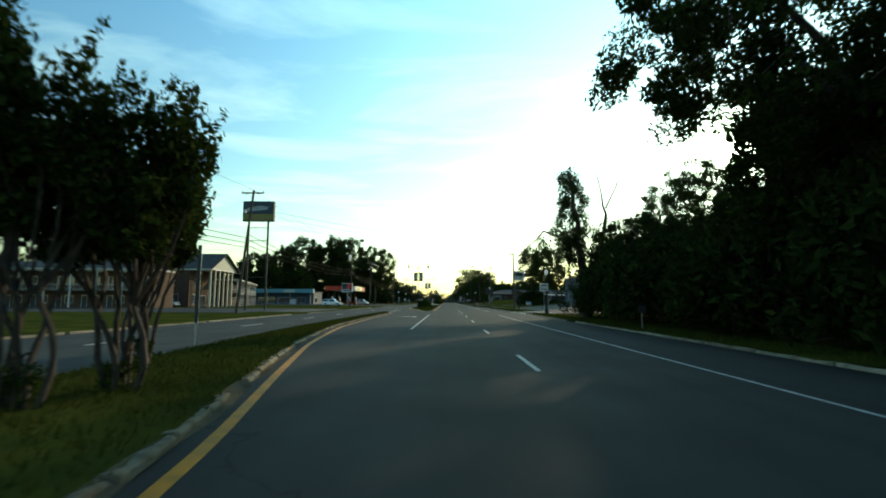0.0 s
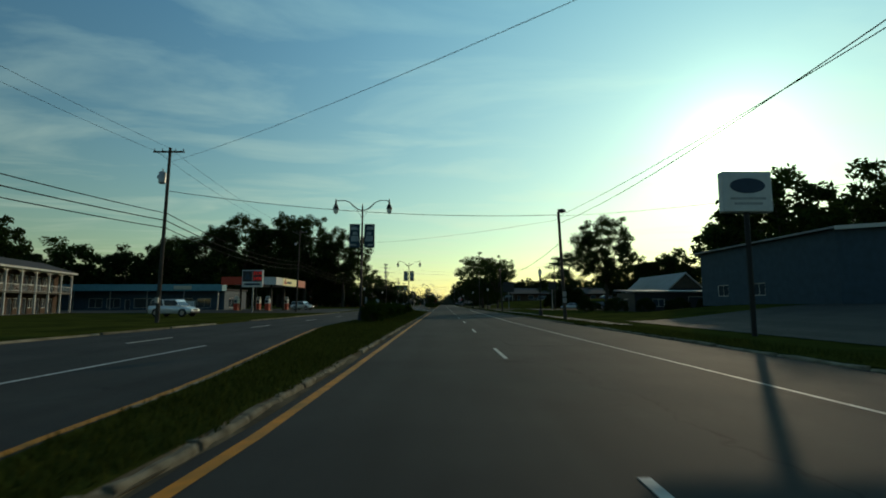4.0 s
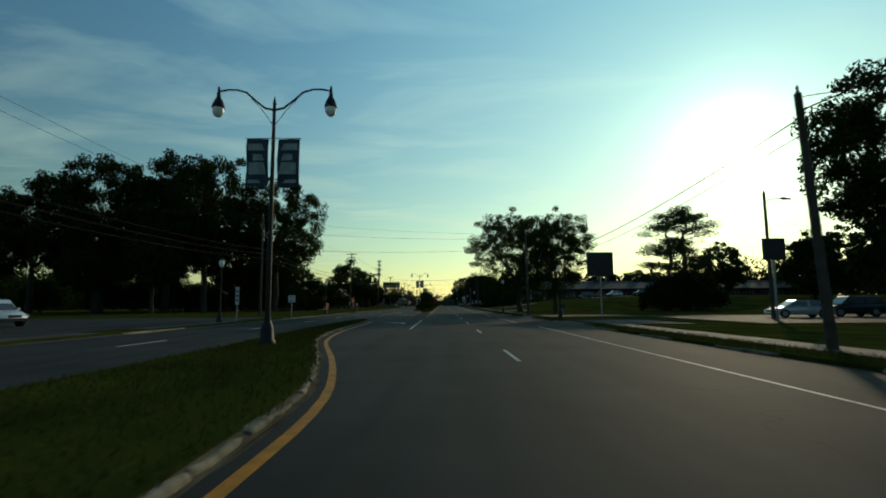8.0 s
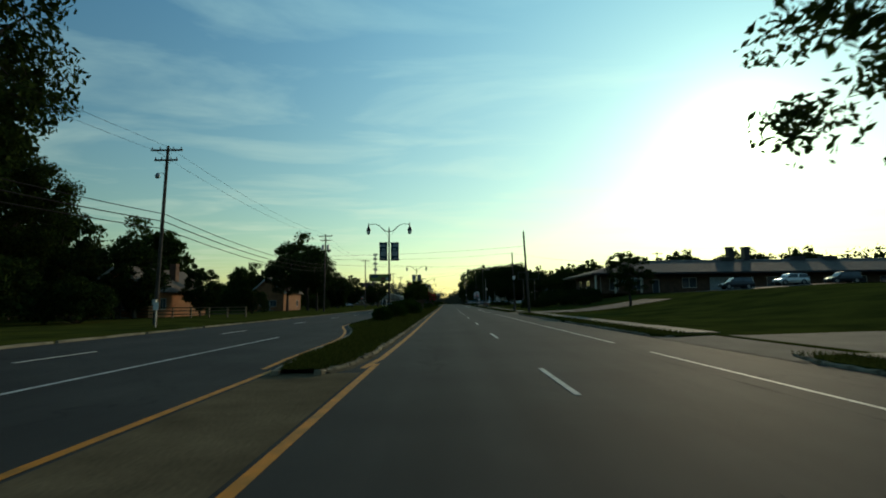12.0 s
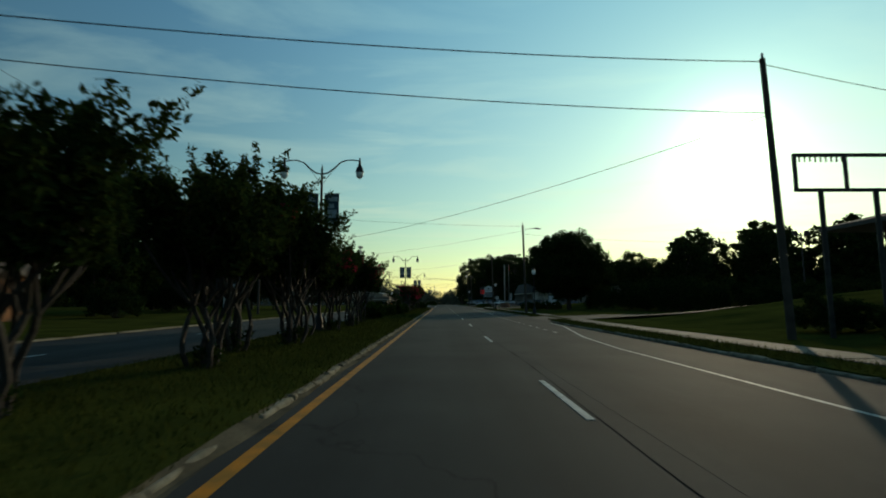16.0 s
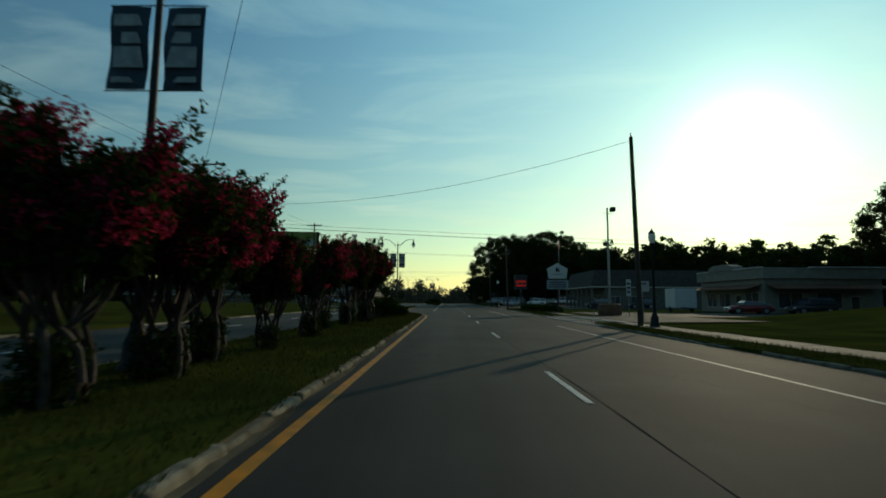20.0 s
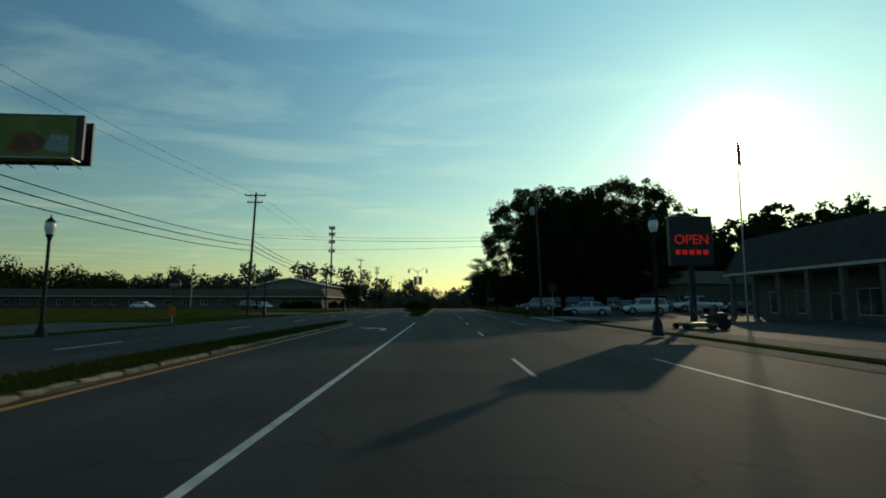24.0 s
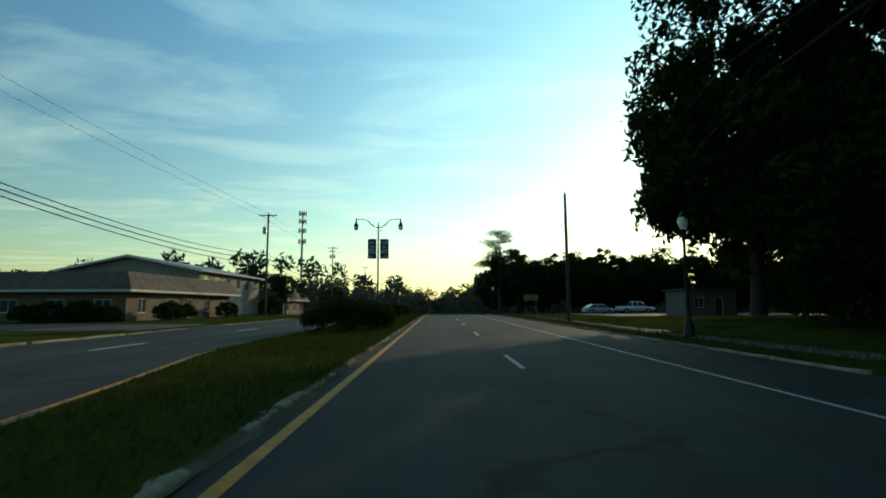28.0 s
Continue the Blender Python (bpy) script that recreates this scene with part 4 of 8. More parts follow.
SMALL = [tree("young_tree", "small leafy roadside tree", 9, 3.6, 2.2, PECAN, 61, 70, 110, 0.14, 0.16),
         tree("young_tree", "small leafy roadside tree", 9, 3.2, 1.6, OAK, 67, 70, 110, 0.14, 0.16, lobes=4)]
PINES = [pine(71, 20, 4.2), pine(73, 18, 3.6)]
used = set()


def plant(src, x, y, h, h0, turn=0.0, wide=1.0, label="", group="", sink=0.0):
    s = h / h0
    m = pose(x, y, gz(x, y) - sink, 0, 0, turn)
    if src.name in used:
        ob = copy_thing(src, m)
    else:
        used.add(src.name)
        ob = src
        ob.matrix_basis = m
    ob.scale = (s * wide, s * wide, s)
    if label:
        tagged(ob, label)
    if group:
        tagged(ob, group=group)
    return ob


# right side
plant(WOOD, 13.6, 20.5, 17, 17, 20, 1.0, group="roadside wood")
plant(WOOD, 21.5, 24, 15.5, 17, 200, 0.8, group="roadside wood")
plant(WOOD, 24.6, 51, 14.8, 17, 150, 0.85, group="roadside wood")
for x, y, h, k, w in ((24, 15, 17, 0, 0.9), (27, 33, 15, 1, 0.9), (33, 25, 17, 1, 1.0), (17, 32, 8.0, 0, 1.3), (21, 8, 18, 1, 1.0), (33, 46, 13, 1, 1.1), (15, 40, 8.5, 1, 1.1), (24, 40, 9.5, 0, 1.3), (17.8, 27.5, 12.5, 1, 0.85)):
    plant(BIG[k], x, y, h, 20, x * 37, w, group="roadside wood")
for x, y, h in ((46, 149, 15), (53, 151, 23), (59, 152, 15), (66, 151, 14), (75, 150, 23), (85, 149, 29), (96, 151, 33), (71, 190, 24), (88, 181, 20), (101, 184, 33), (114, 179, 33), (127, 186, 32), (52, 202, 14), (62, 205, 16), (76, 202, 18), (92, 206, 18), (70, 240, 14), (84, 250, 15), (66, 262, 13), (98, 245, 16), (112, 255, 17)):
    plant(FAR[int(x) % 3], x, y, h, 20, x * 41, 1.0)
plant(BIG[0], 37, 185, 21.5, 20, 30, 0.88, "tall leafy shade tree beside the drive")
plant(PINES[0], 36.2, 226, 15.5, 20, 80, 2.0, "tall dark conifer beside the lot")
plant(PINES[1], 40.0, 227.5, 17.0, 18, 20, 1.8, "tall dark conifer beside the lot")
plant(BIG[2], 12.8, 229, 17.6, 18, 15, 1.13, "broad open pecan tree with forked trunk on the verge", "verge pecans")
plant(BIG[2], 16.2, 218.5, 15.5, 18, 140, 0.95, "sparse open pecan tree with forked trunk on the verge", "verge pecans")
plant(DENSE[1], 21.6, 381, 14.4, 10, 0, 0.95)
for x, y, h in ((40, 378, 12), (48, 390, 15), (57, 384, 15), (66, 396, 17), (75, 390, 17), (85, 398, 18), (95, 388, 17), (106, 396, 18), (118, 392, 18), (31, 396, 10), (130, 400, 19), (36, 386, 9), (56, 456, 12), (63, 461, 13), (71, 459, 13.5), (79, 463, 14), (89, 460, 14.5)):
    plant(FAR[int(x) % 3], x, y, h, 20, x * 23, 1.05)
for x, y, h in ((58, 512, 17), (70, 520, 20), (82, 514, 19), (95, 522, 21), (108, 516, 20), (54, 556, 24), (64, 562, 26), (75, 556, 25), (87, 562, 27), (100, 556, 26)):
    plant(FAR[int(x) % 3], x, y, h, 20, x * 23, 1.0)
plant(BIG[0], 47.5, 419.0, 14.0, 20, 70, 0.95, "broad dark shade tree beside the restaurant")
plant(LIVE, 18.9, 522.5, 23.4, 20.5, 0, 0.87, group="live oaks", sink=1.2)
plant(LIVE, 31.5, 527, 24.5, 20.5, 130, 0.9, group="live oaks")
for x, y, h, w in ((48, 549, 22, 1.0), (26.5, 549, 25, 0.72), (37, 552, 24, 0.85)):
    plant(DENSE[0], x, y, h, 20, x * 31, w, "huge dark live oak shading parked cars", "live oaks")
for x, y, h in ((62, 546, 17), (70, 544, 19)):
    plant(PINES[int(x) % 2], x, y, h, 20, x * 7, 1.3)
plant(PINES[0], 13, 612, 17.5, 20, 20, 1.6)
plant(FAR[1], 13.2, 614, 14.5, 20, 20, 0.55)
plant(PINES[1], 17.5, 617, 14, 18, 70, 1.7)
for x, y, h in ((20, 628, 14), (28, 640, 15), (38, 636, 16), (49, 640, 15), (18, 662, 15), (34, 612, 11), (46, 616, 13), (58, 618, 15), (70, 622, 16), (60, 604, 15), (24, 618, 13.5), (42, 628, 16), (53, 630, 16), (66, 612, 16), (33, 624, 14)):
    plant(FAR[int(x) % 3], x, y, h, 20, x * 13, 1.1)
# left side
for x, y, h, k, w in ((-36, 254, 30.5, 1, 0.77), (-48, 247, 33, 0, 0.85), (-59, 253, 36, 1, 0.76), (-71, 250, 34, 0, 0.85), (-83, 247, 30, 1, 0.8), (-96, 252, 26, 0, 0.9), (-52, 270, 22, 1, 1.0), (-68, 268, 22, 0, 1.1), (-86, 270, 23, 1, 1.1), (-40, 266, 17, 0, 1.0), (-52, 236, 16, 0, 1.0), (-64, 238, 13, 1, 1.2)):
    plant(BIG[k], x, y, h, 20, x * 29, w, group="trees behind the left verge")
for x, y, h in ((-70, 198, 18), (-82, 201, 17), (-95, 199, 18), (-110, 196, 18), (-60, 204, 15), (-96, 160, 19), (-112, 158, 20), (-126, 160, 20), (-84, 164, 18)):
    plant(FAR[int(-x) % 3], x, y, h, 20, x * 17, 1.05)
for x, y, h in ((-48, 284, 15), (-44, 296, 14), (-56, 292, 14), (-52, 310, 14), (-42, 342, 11), (-60, 330, 14), (-41, 359, 20.5), (-56, 362, 13), (-38, 352, 9), (-66, 300, 15), (-72, 320, 15), (-70, 345, 15), (-40, 378, 12), (-46, 388, 13), (-33, 373, 10.8), (-33, 276, 8.5), (-39, 275, 8), (-30, 284, 6.5), (-45, 276, 9), (-33, 397, 11.5), (-41, 405, 12.5), (-50, 418, 13), (-27, 401, 8)):
    plant(FAR[int(-x) % 3], x, y, h, 20, x * 19, 0.95)
plant(PINES[0], -29, 327, 13.5, 20, 40, 1.5)
plant(BIG[0], -25.5, 321, 12.5, 20, 40, 0.8)
plant(BIG[1], -30, 317, 11, 20, 90, 0.9)
for x, y, h in ((-56, 394, 13), (-36, 404, 9), (-27, 420, 9.5), (-62, 412, 13), (-74, 402, 13), (-80, 425, 14), (-92, 440, 14), (-100, 470, 15), (-104, 500, 14), (-116, 520, 15)):
    plant(FAR[int(-x) % 3] if h > 10 else SMALL[1], x, y, h, 20 if h > 10 else 9, x * 21, 1.0)
for x, y, h in ((-28, 600, 8), (-34, 606, 9), (-42, 612, 8), (-25, 626, 7), (-23.5, 393, 9.5), (21, 281, 6.8)):
    plant(SMALL[int(-x) % 2], x, y, h, 9, x * 11, 1.2)
UNDER = [bush("undergrowth", "dense dark thicket edging the wood and added to fill dark gaps", 2.6, 2.6, 4.6, 131, OAK, 70, 0.15, 120, "thickets"), bush("undergrowth", "dense dark thicket edging the wood and added to fill dark gaps", 2.2, 2.8, 3.6, 133, OAK, 70, 0.14, 110, "thickets")]
for i, (x, y, h) in enumerate(((13.6, 9, 5), (13.2, 14, 5.5), (13.4, 19, 6), (13.2, 24, 6), (13.6, 29, 5), (13.4, 34, 5.5), (13.8, 39, 5.5), (14, 44, 5.5), (15.5, 50, 6), (18, 53, 5), (18, 22, 7), (17.5, 28, 6), (18.5, 38, 6), (19.5, 45, 6), (22, 50, 7), (17.5, 13, 8), (24, 33, 7), (26, 43, 7),
                               # under the live oaks: thicket added to stand in for deep shade
                               (16.5, 526, 5), (20, 530, 6), (24, 532, 6), (27.5, 531, 6), (30, 534, 6), (32.5, 538, 6), (38, 552, 6), (33, 545, 5), (29.5, 542, 5), (34.5, 549, 5.5), (37.5, 560, 6), (41.5, 560, 6.5), (46, 561, 6.5), (19, 520, 3.2), (23, 520, 4), (27, 520.5, 4.5), (15.2, 518.5, 2.2),
                               (34.5, 224.5, 5), (38, 226, 6.5), (41.5, 227, 6), (22, 150, 2.2), (27, 151, 2.4), (32, 152, 2.4), (37, 152, 2.4), (42, 153, 2.4), (48, 154, 2.4), (56, 156, 2.6),
                               (-30, 264, 4), (-34, 260, 6), (-40, 260, 6), (-46, 262, 6), (-53, 258, 7), (-60, 258, 7), (-67, 256, 7), (-76, 258, 7), (-88, 256, 7), (-30, 300, 4), (-36, 306, 4), (-44, 312, 5), (-31, 345, 3.5), (-33, 375, 4), (-42, 374, 5), (-38, 386, 5),
                               # rows near x 30 and y 350: hedges added to darken the background
                               (30.3, 354, 4.2), (30, 359, 4.6), (30.3, 364, 4.6), (30, 369.5, 4.6), (35, 350.5, 3.2), (39.5, 350.5, 3.4), (44, 351, 3.4), (49, 350.5, 3.4), (54, 351, 3.6), (59.5, 350.5, 3.6), (65, 351, 3.6), (71, 350.5, 3.6), (20.5, 303, 2.6), (23.5, 304, 2.6), (14.6, 312, 1.9), (22, 311, 2.4), (24.5, 314, 2.6), (16.5, 309, 1.9), (19.2, 309, 2.0), (17.4, 314, 2.0), (15.6, 317.5, 1.7), (26, 378, 4), (29, 375, 4.5), (34, 374, 5), (39.5, 374, 5), (45, 375, 5), (51, 374, 5), (57, 375, 5), (63, 374, 5), (70, 375, 5.5))):
    u = plant(UNDER[i % 2], x, y, h, (4.6, 3.6)[i % 2], x * 31 + y * 7, 1.0 if h < 7 else 0.8)
# crepe myrtles down the median
MY = [myrtle(101, 5.2, 1.75, 0.0), myrtle(103, 5.0, 1.6, 0.35), myrtle(107, 4.3, 1.35, 0.95, bushy=1.5), myrtle(109, 4.2, 0.9, 0.0, True)]
for k, x, y, h, w in ((0, -5.3, 11.4, 4.8, 0.8), (0, -4.85, 12.8, 4.35, 0.98), (0, -6.7, 16.2, 4.8, 0.8),
                      (0, -5.4, 303.7, 4.3, 1.15), (0, -5.0, 308.3, 4.4, 1.15), (1, -5.8, 311.6, 5.0, 1.15), (0, -5.0, 314.2, 5.0, 1.1), (0, -5.6, 317.6, 4.5, 1.15), (1, -5.3, 322.0, 4.2, 1.15), (1, -5.1, 326.6, 4.3, 1.15), (1, -5.4, 331.6, 4.4, 1.0), (0, -5.6, 298.0, 3.8, 0.8),
                      (2, -5.0, 374.9, 3.6, 1.25), (2, -4.8, 377.0, 3.5, 1.3), (2, -5.2, 379.3, 3.9, 1.1), (2, -4.8, 382.0, 3.0, 1.05), (2, -4.9, 386.4, 3.35, 1.15), (2, -5.6, 391.0, 3.7, 1.1), (2, -5.4, 395.2, 4.3, 1.2), (2, -5.0, 398.2, 4.5, 1.2), (3, -5.2, 401.0, 4.4, 1.0), (3, -5.6, 403.4, 4.0, 1.0), (3, -4.9, 372.0, 3.6, 0.8)):
    plant(MY[k], x, y, h, (5.2, 5.0, 4.3, 4.2)[k], x * 97 + y * 13, w)
BU = [bush("shrub", "round dark green clipped shrub on the median", 0.75, 0.75, 1.25, 121, per=80), bush("shrub", "tall leafy evergreen shrub on the median", 0.9, 0.9, 1.7, 123, clumps=90, per=80), bush("hedge", "long dense evergreen hedge mass on the median", 1.2, 2.4, 1.9, 127, clumps=200, per=90)]


def shrub(k, x, y, h, wide=1.0, turn=0.0):
    ob = plant(BU[k], x, y, h, (1.25, 1.7, 1.9)[k], turn, wide)
    ob.location.z = slope(y) + 0.08
    return ob


for k, x, y, h, w in ((1, -4.9, 111.0, 1.5, 1.0), (1, -5.2, 113.2, 1.7, 1.0), (1, -5.0, 115.8, 1.5, 1.0), (1, -4.8, 119, 1.4, 1.0), (1, -5.2, 121.6, 1.5, 1.0), (1, -4.9, 124.4, 1.4, 1.0), (1, -5.3, 127, 1.5, 1.0), (1, -5.0, 129.5, 1.6, 1.0), (0, -5.1, 132.8, 1.3, 1.0), (0, -5.0, 135.3, 1.35, 1.05), (0, -5.1, 148.5, 1.3, 1.0), (0, -4.9, 149.8, 0.9, 0.9),
                      (0, -5.2, 285 - 6, 1.3, 1.0), (2, -5.2, 283.2, 1.8, 0.95), (2, -5.3, 287.5, 1.9, 0.95), (1, -4.8, 291.0, 1.9, 1.0), (1, -4.9, 293.2, 1.8, 1.0), (1, -4.8, 295.6, 1.7, 1.0), (1, -5.0, 300.8, 1.6, 1.0),
                      (0, -5.6, 337.5, 1.4, 1.2), (0, -6.1, 340.4, 1.6, 1.15), (0, -5.9, 346.5, 1.25, 1.2), (0, -5.3, 347.9, 1.25, 0.95), (0, -4.9, 351.8, 1.3, 1.1), (0, -4.8, 353.2, 1.2, 0.9), (0, -5.1, 357.9, 1.3, 0.85), (0, -4.7, 360.3, 1.3, 0.85),
                      (2, -4.9, 406.0, 1.6, 0.95), (1, -4.8, 410.2, 1.4, 1.1), (0, -5.0, 412.6, 1.1, 1.0), (0, -5.3, 415.0, 1.1, 1.0), (0, -5.8, 418.0, 1.2, 1.0),
                      (2, -4.8, 535.5, 1.9, 1.05), (2, -5.0, 541, 1.8, 1.0), (1, -5.0, 547, 1.6, 1.0), (1, -5.0, 552, 1.5, 1.0), (1, -5.0, 558, 1.6, 1.0), (1, -5.0, 568, 1.6, 1.1), (1, -5.0, 578, 1.6, 1.1),
                      (0, -5.0, 262, 1.2, 1.1), (2, -5.0, 271.5, 1.5, 0.8), (0, -5.2, 275.8, 1.2, 1.0)):
    shrub(k, x, y, h, w, x * 50 + y * 7)
for y in (425.5, 429.3, 433.2, 437.0):
    plant(BU[2], 11.9 - (y - 425) * 0.05, y, 0.95, 1.9, 4 + y * 0.01, 1.75, "low clipped hedge along the pavement", "clipped hedges")
for x, y, h, w in ((-33, 551, 1.9, 1.4), (-31, 552, 2.0, 1.3), (-28.4, 551.6, 1.6, 1.1), (-25.5, 556, 1.9, 1.3), (-27, 562, 1.7, 1.2), (-26, 570, 2.0, 1.2), (-24, 580, 3.0, 1.0), (-36, 552, 1.6, 1.2), (14.4, 380.3, 1.5, 1.3), (16.0, 380.0, 1.5, 1.2), (17.7, 380.1, 1.55, 1.2), (19.3, 380.4, 1.5, 1.2), (30, 172, 1.8, 1.5), (11.7, 488.2, 0.8, 1.7), (12.9, 488.4, 0.7, 1.6), (16.5, 317, 1.3, 1.4), (21, 300, 1.4, 1.3), (23.5, 303, 1.4, 1.3)):
    plant(BU[1], x, y, h, 1.7, x * 50 + y * 7, w, "leafy evergreen shrub beside a building", "garden shrubs")


def far_woods():
    """The wooded skyline: thousands of crowns, too far off to be told apart."""
    rg = np.random.default_rng(900)
    cs, sp = [], []
    for k in range(1150):
        y = rg.uniform(700, 1250)
        x = rg.uniform(-480, 480)
        if abs(x + 3) < 16 and y < 930:
            continue
        h = rg.uniform(18, 30)
        g = gz(x, y)
        cs += [(x, y, g + h * 0.75), (x + rg.uniform(-3, 3), y, g + h * 0.45), (x + rg.uniform(-4, 4), y, g + h * 0.2)]
        sp += [5.2, 6.2, 5.5]
    # skyline leaves carry the haze in their own colour
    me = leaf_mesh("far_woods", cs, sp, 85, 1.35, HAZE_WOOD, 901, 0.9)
    tagged(new("far_woods", me), "far wooded hills, distance haze put into the leaf colour", "woods", kind="stuff")
    cs, sp = [], []
    for k in range(900):
        side = -1 if k % 2 else 1
        y = rg.uniform(40, 720)
        x = side * rg.uniform(112 if side > 0 else 130, 190)
        h = rg.uniform(12, 17)
        g = gz(x, y)
        cs += [(x, y, g + h * 0.75), (x + rg.uniform(-3, 3), y, g + h * 0.45), (x + rg.uniform(-4, 4), y, g + h * 0.2)]
        sp += [4.6, 5.6, 5.6]
    me = leaf_mesh("side_woods", cs, sp, 150, 0.64, OAK, 905, 0.9)
    tagged(new("side_woods", me), "dark belt of woods behind the buildings", "woods", kind="stuff")


far_woods()


# ---- street furniture ----
def double_lamp():
    t = thing("street_lamp", "tall black twin-arm street lamp with bell heads and two banners", "street lamp", "median street lamps")
    m = Mesh()
    m.lathe([(0.30, 0), (0.30, 0.10), (0.24, 0.18), (0.22, 0.55), (0.15, 0.75), (0.12, 0.82), (0.12, 0.95)], 16)
    part("base", m, BLACK_METAL, t, smooth=True)
    part("pole", Mesh().lathe([(0.095, 0.9), (0.085, 3.5), (0.07, 7.0), (0.058, 8.75), (0.075, 8.78), (0.05, 8.86), (0.02, 9.0), (0.005, 9.1)], 12), BLACK_METAL, t, smooth=True)
    for s in (-1, 1):
        pts = [(s * x, 0, z) for x, z in ((0.05, 8.55), (0.35, 8.62), (0.7, 8.9), (1.05, 9.22), (1.4, 9.33), (1.75, 9.33), (2.02, 9.28))]
        arm = part("arm", Mesh().tube(pts, [0.042, 0.04, 0.038, 0.036, 0.034, 0.034, 0.034], 8), BLACK_METAL, t, smooth=True)
        part("brace", Mesh().tube([(s * 0.06, 0, 8.0), (s * 0.45, 0, 8.55), (s * 0.85, 0, 8.98)], 0.012, 5), BLACK_METAL, arm)
        hd = Mesh().lathe([(0.02, 9.46), (0.045, 9.40), (0.05, 9.28), (0.07, 9.15), (0.085, 9.02), (0.16, 8.90), (0.22, 8.72), (0.235, 8.64), (0.21, 8.62)], 14, s * 2.08)
        head = part("lamp_head", hd, BLACK_METAL, t, smooth=True)
        part("globe", Mesh().lathe([(0.20, 8.63), (0.205, 8.50), (0.17, 8.38), (0.09, 8.30), (0.01, 8.27)], 14, s * 2.08), LAMP_GLASS, head, "clear prismatic globe", smooth=True)
        for z in (5.62, 7.46):
            part("banner_arm", Mesh().tube([(s * 0.05, 0, z), (s * 1.02, 0, z)], 0.014, 6), BLACK_METAL, t)
        b = Mesh()
        n = 8
        for i in range(n + 1):
            for j in range(3):
                b.v.append((s * (0.17 + 0.40 * j), 0.03 * math.sin(i * 0.9 + s) + 0.02 * math.sin(j * 2 + i), 5.64 + 1.80 * i / n))
        b.f = [(i * 3 + j, i * 3 + j + 1, i * 3 + j + 4, i * 3 + j + 3) for i in range(n) for j in range(2)]
        ban = part("banner", b, BANNER, t, "dark blue-grey cloth banner with a pale printed scene")
        md = ban.modifiers.new("cloth", "SOLIDIFY")
        md.thickness = 0.006
        pr = Mesh()
        for z0, z1, a, c in ((6.1, 6.55, 0.22, 0.86), (6.62, 6.86, 0.30, 0.72), (5.78, 5.90, 0.40, 0.88), (7.0, 7.25, 0.3, 0.9)):
            for q in (-1, 1):
                pr.add([(s * a, q * 0.045, z0), (s * c, q * 0.045, z0), (s * c, q * 0.045, z1), (s * (a + 0.1), q * 0.045, z1)], [(0, 1, 2, 3)])
        part("print", pr, BANNER_PALE, ban)
    return t


DL = double_lamp()
for i, (x, y, s) in enumerate(((-6.1, 113.1, 1.02), (-5.9, 164.3, 0.965), (-5.6, 271.7, 0.97), (-5.95, 322.0, 0.92), (-5.75, 377.8, 0.945), (-6.5, 432.5, 0.98), (-5.6, 555, 1.02))):
    ob = DL if i == 0 else copy_thing(DL, pose(0, 0, 0))
    ob.matrix_basis = pose(x, y, slope(y) + 0.1)
    ob.scale = (s, s, s)


def post_lamp():
    t = thing("lamp_post", "short black cast lamp post with an acorn globe", "lamp post", "pavement lamp posts")
    part("base", Mesh().lathe([(0.26, 0), (0.26, 0.12), (0.21, 0.2), (0.2, 0.5), (0.14, 0.68), (0.10, 0.75), (0.09, 0.95)], 16), BLACK_METAL, t, smooth=True)
    part("pole", Mesh().lathe([(0.075, 0.9), (0.06, 4.2), (0.08, 4.25), (0.08, 4.35), (0.13, 4.42), (0.13, 4.5)], 12), BLACK_METAL, t, smooth=True)
    g = part("globe", Mesh().lathe([(0.12, 4.5), (0.19, 4.7), (0.20, 4.85), (0.17, 5.0)], 14), LAMP_GLASS, t, "clear acorn globe", smooth=True)
    part("cap", Mesh().lathe([(0.19, 5.0), (0.15, 5.1), (0.07, 5.18), (0.03, 5.24), (0.02, 5.32), (0.001, 5.36)], 14), BLACK_METAL, t, smooth=True)
    return t


PL = post_lamp()
for i, (x, y) in enumerate(((11.3, 61.0), (10.9, 128.3), (11.2, 194.2), (9.4, 223.6), (9.42, 293.2), (10.4, 352.3), (10.75, 394.6), (9.25, 459), (10.15, 528.4), (-17.5, 186.5), (-15.9+0.0, 458), (-19.6, 493.2), (-18, 224), (10.3, 600), (-16.5, 522.5))):
    ob = PL if i == 0 else copy_thing(PL, pose(0, 0, 0))
    ob.matrix_basis = pose(x, y, gz(x, y) - 0.02)
    ob.scale = (1, 1, 0.98)


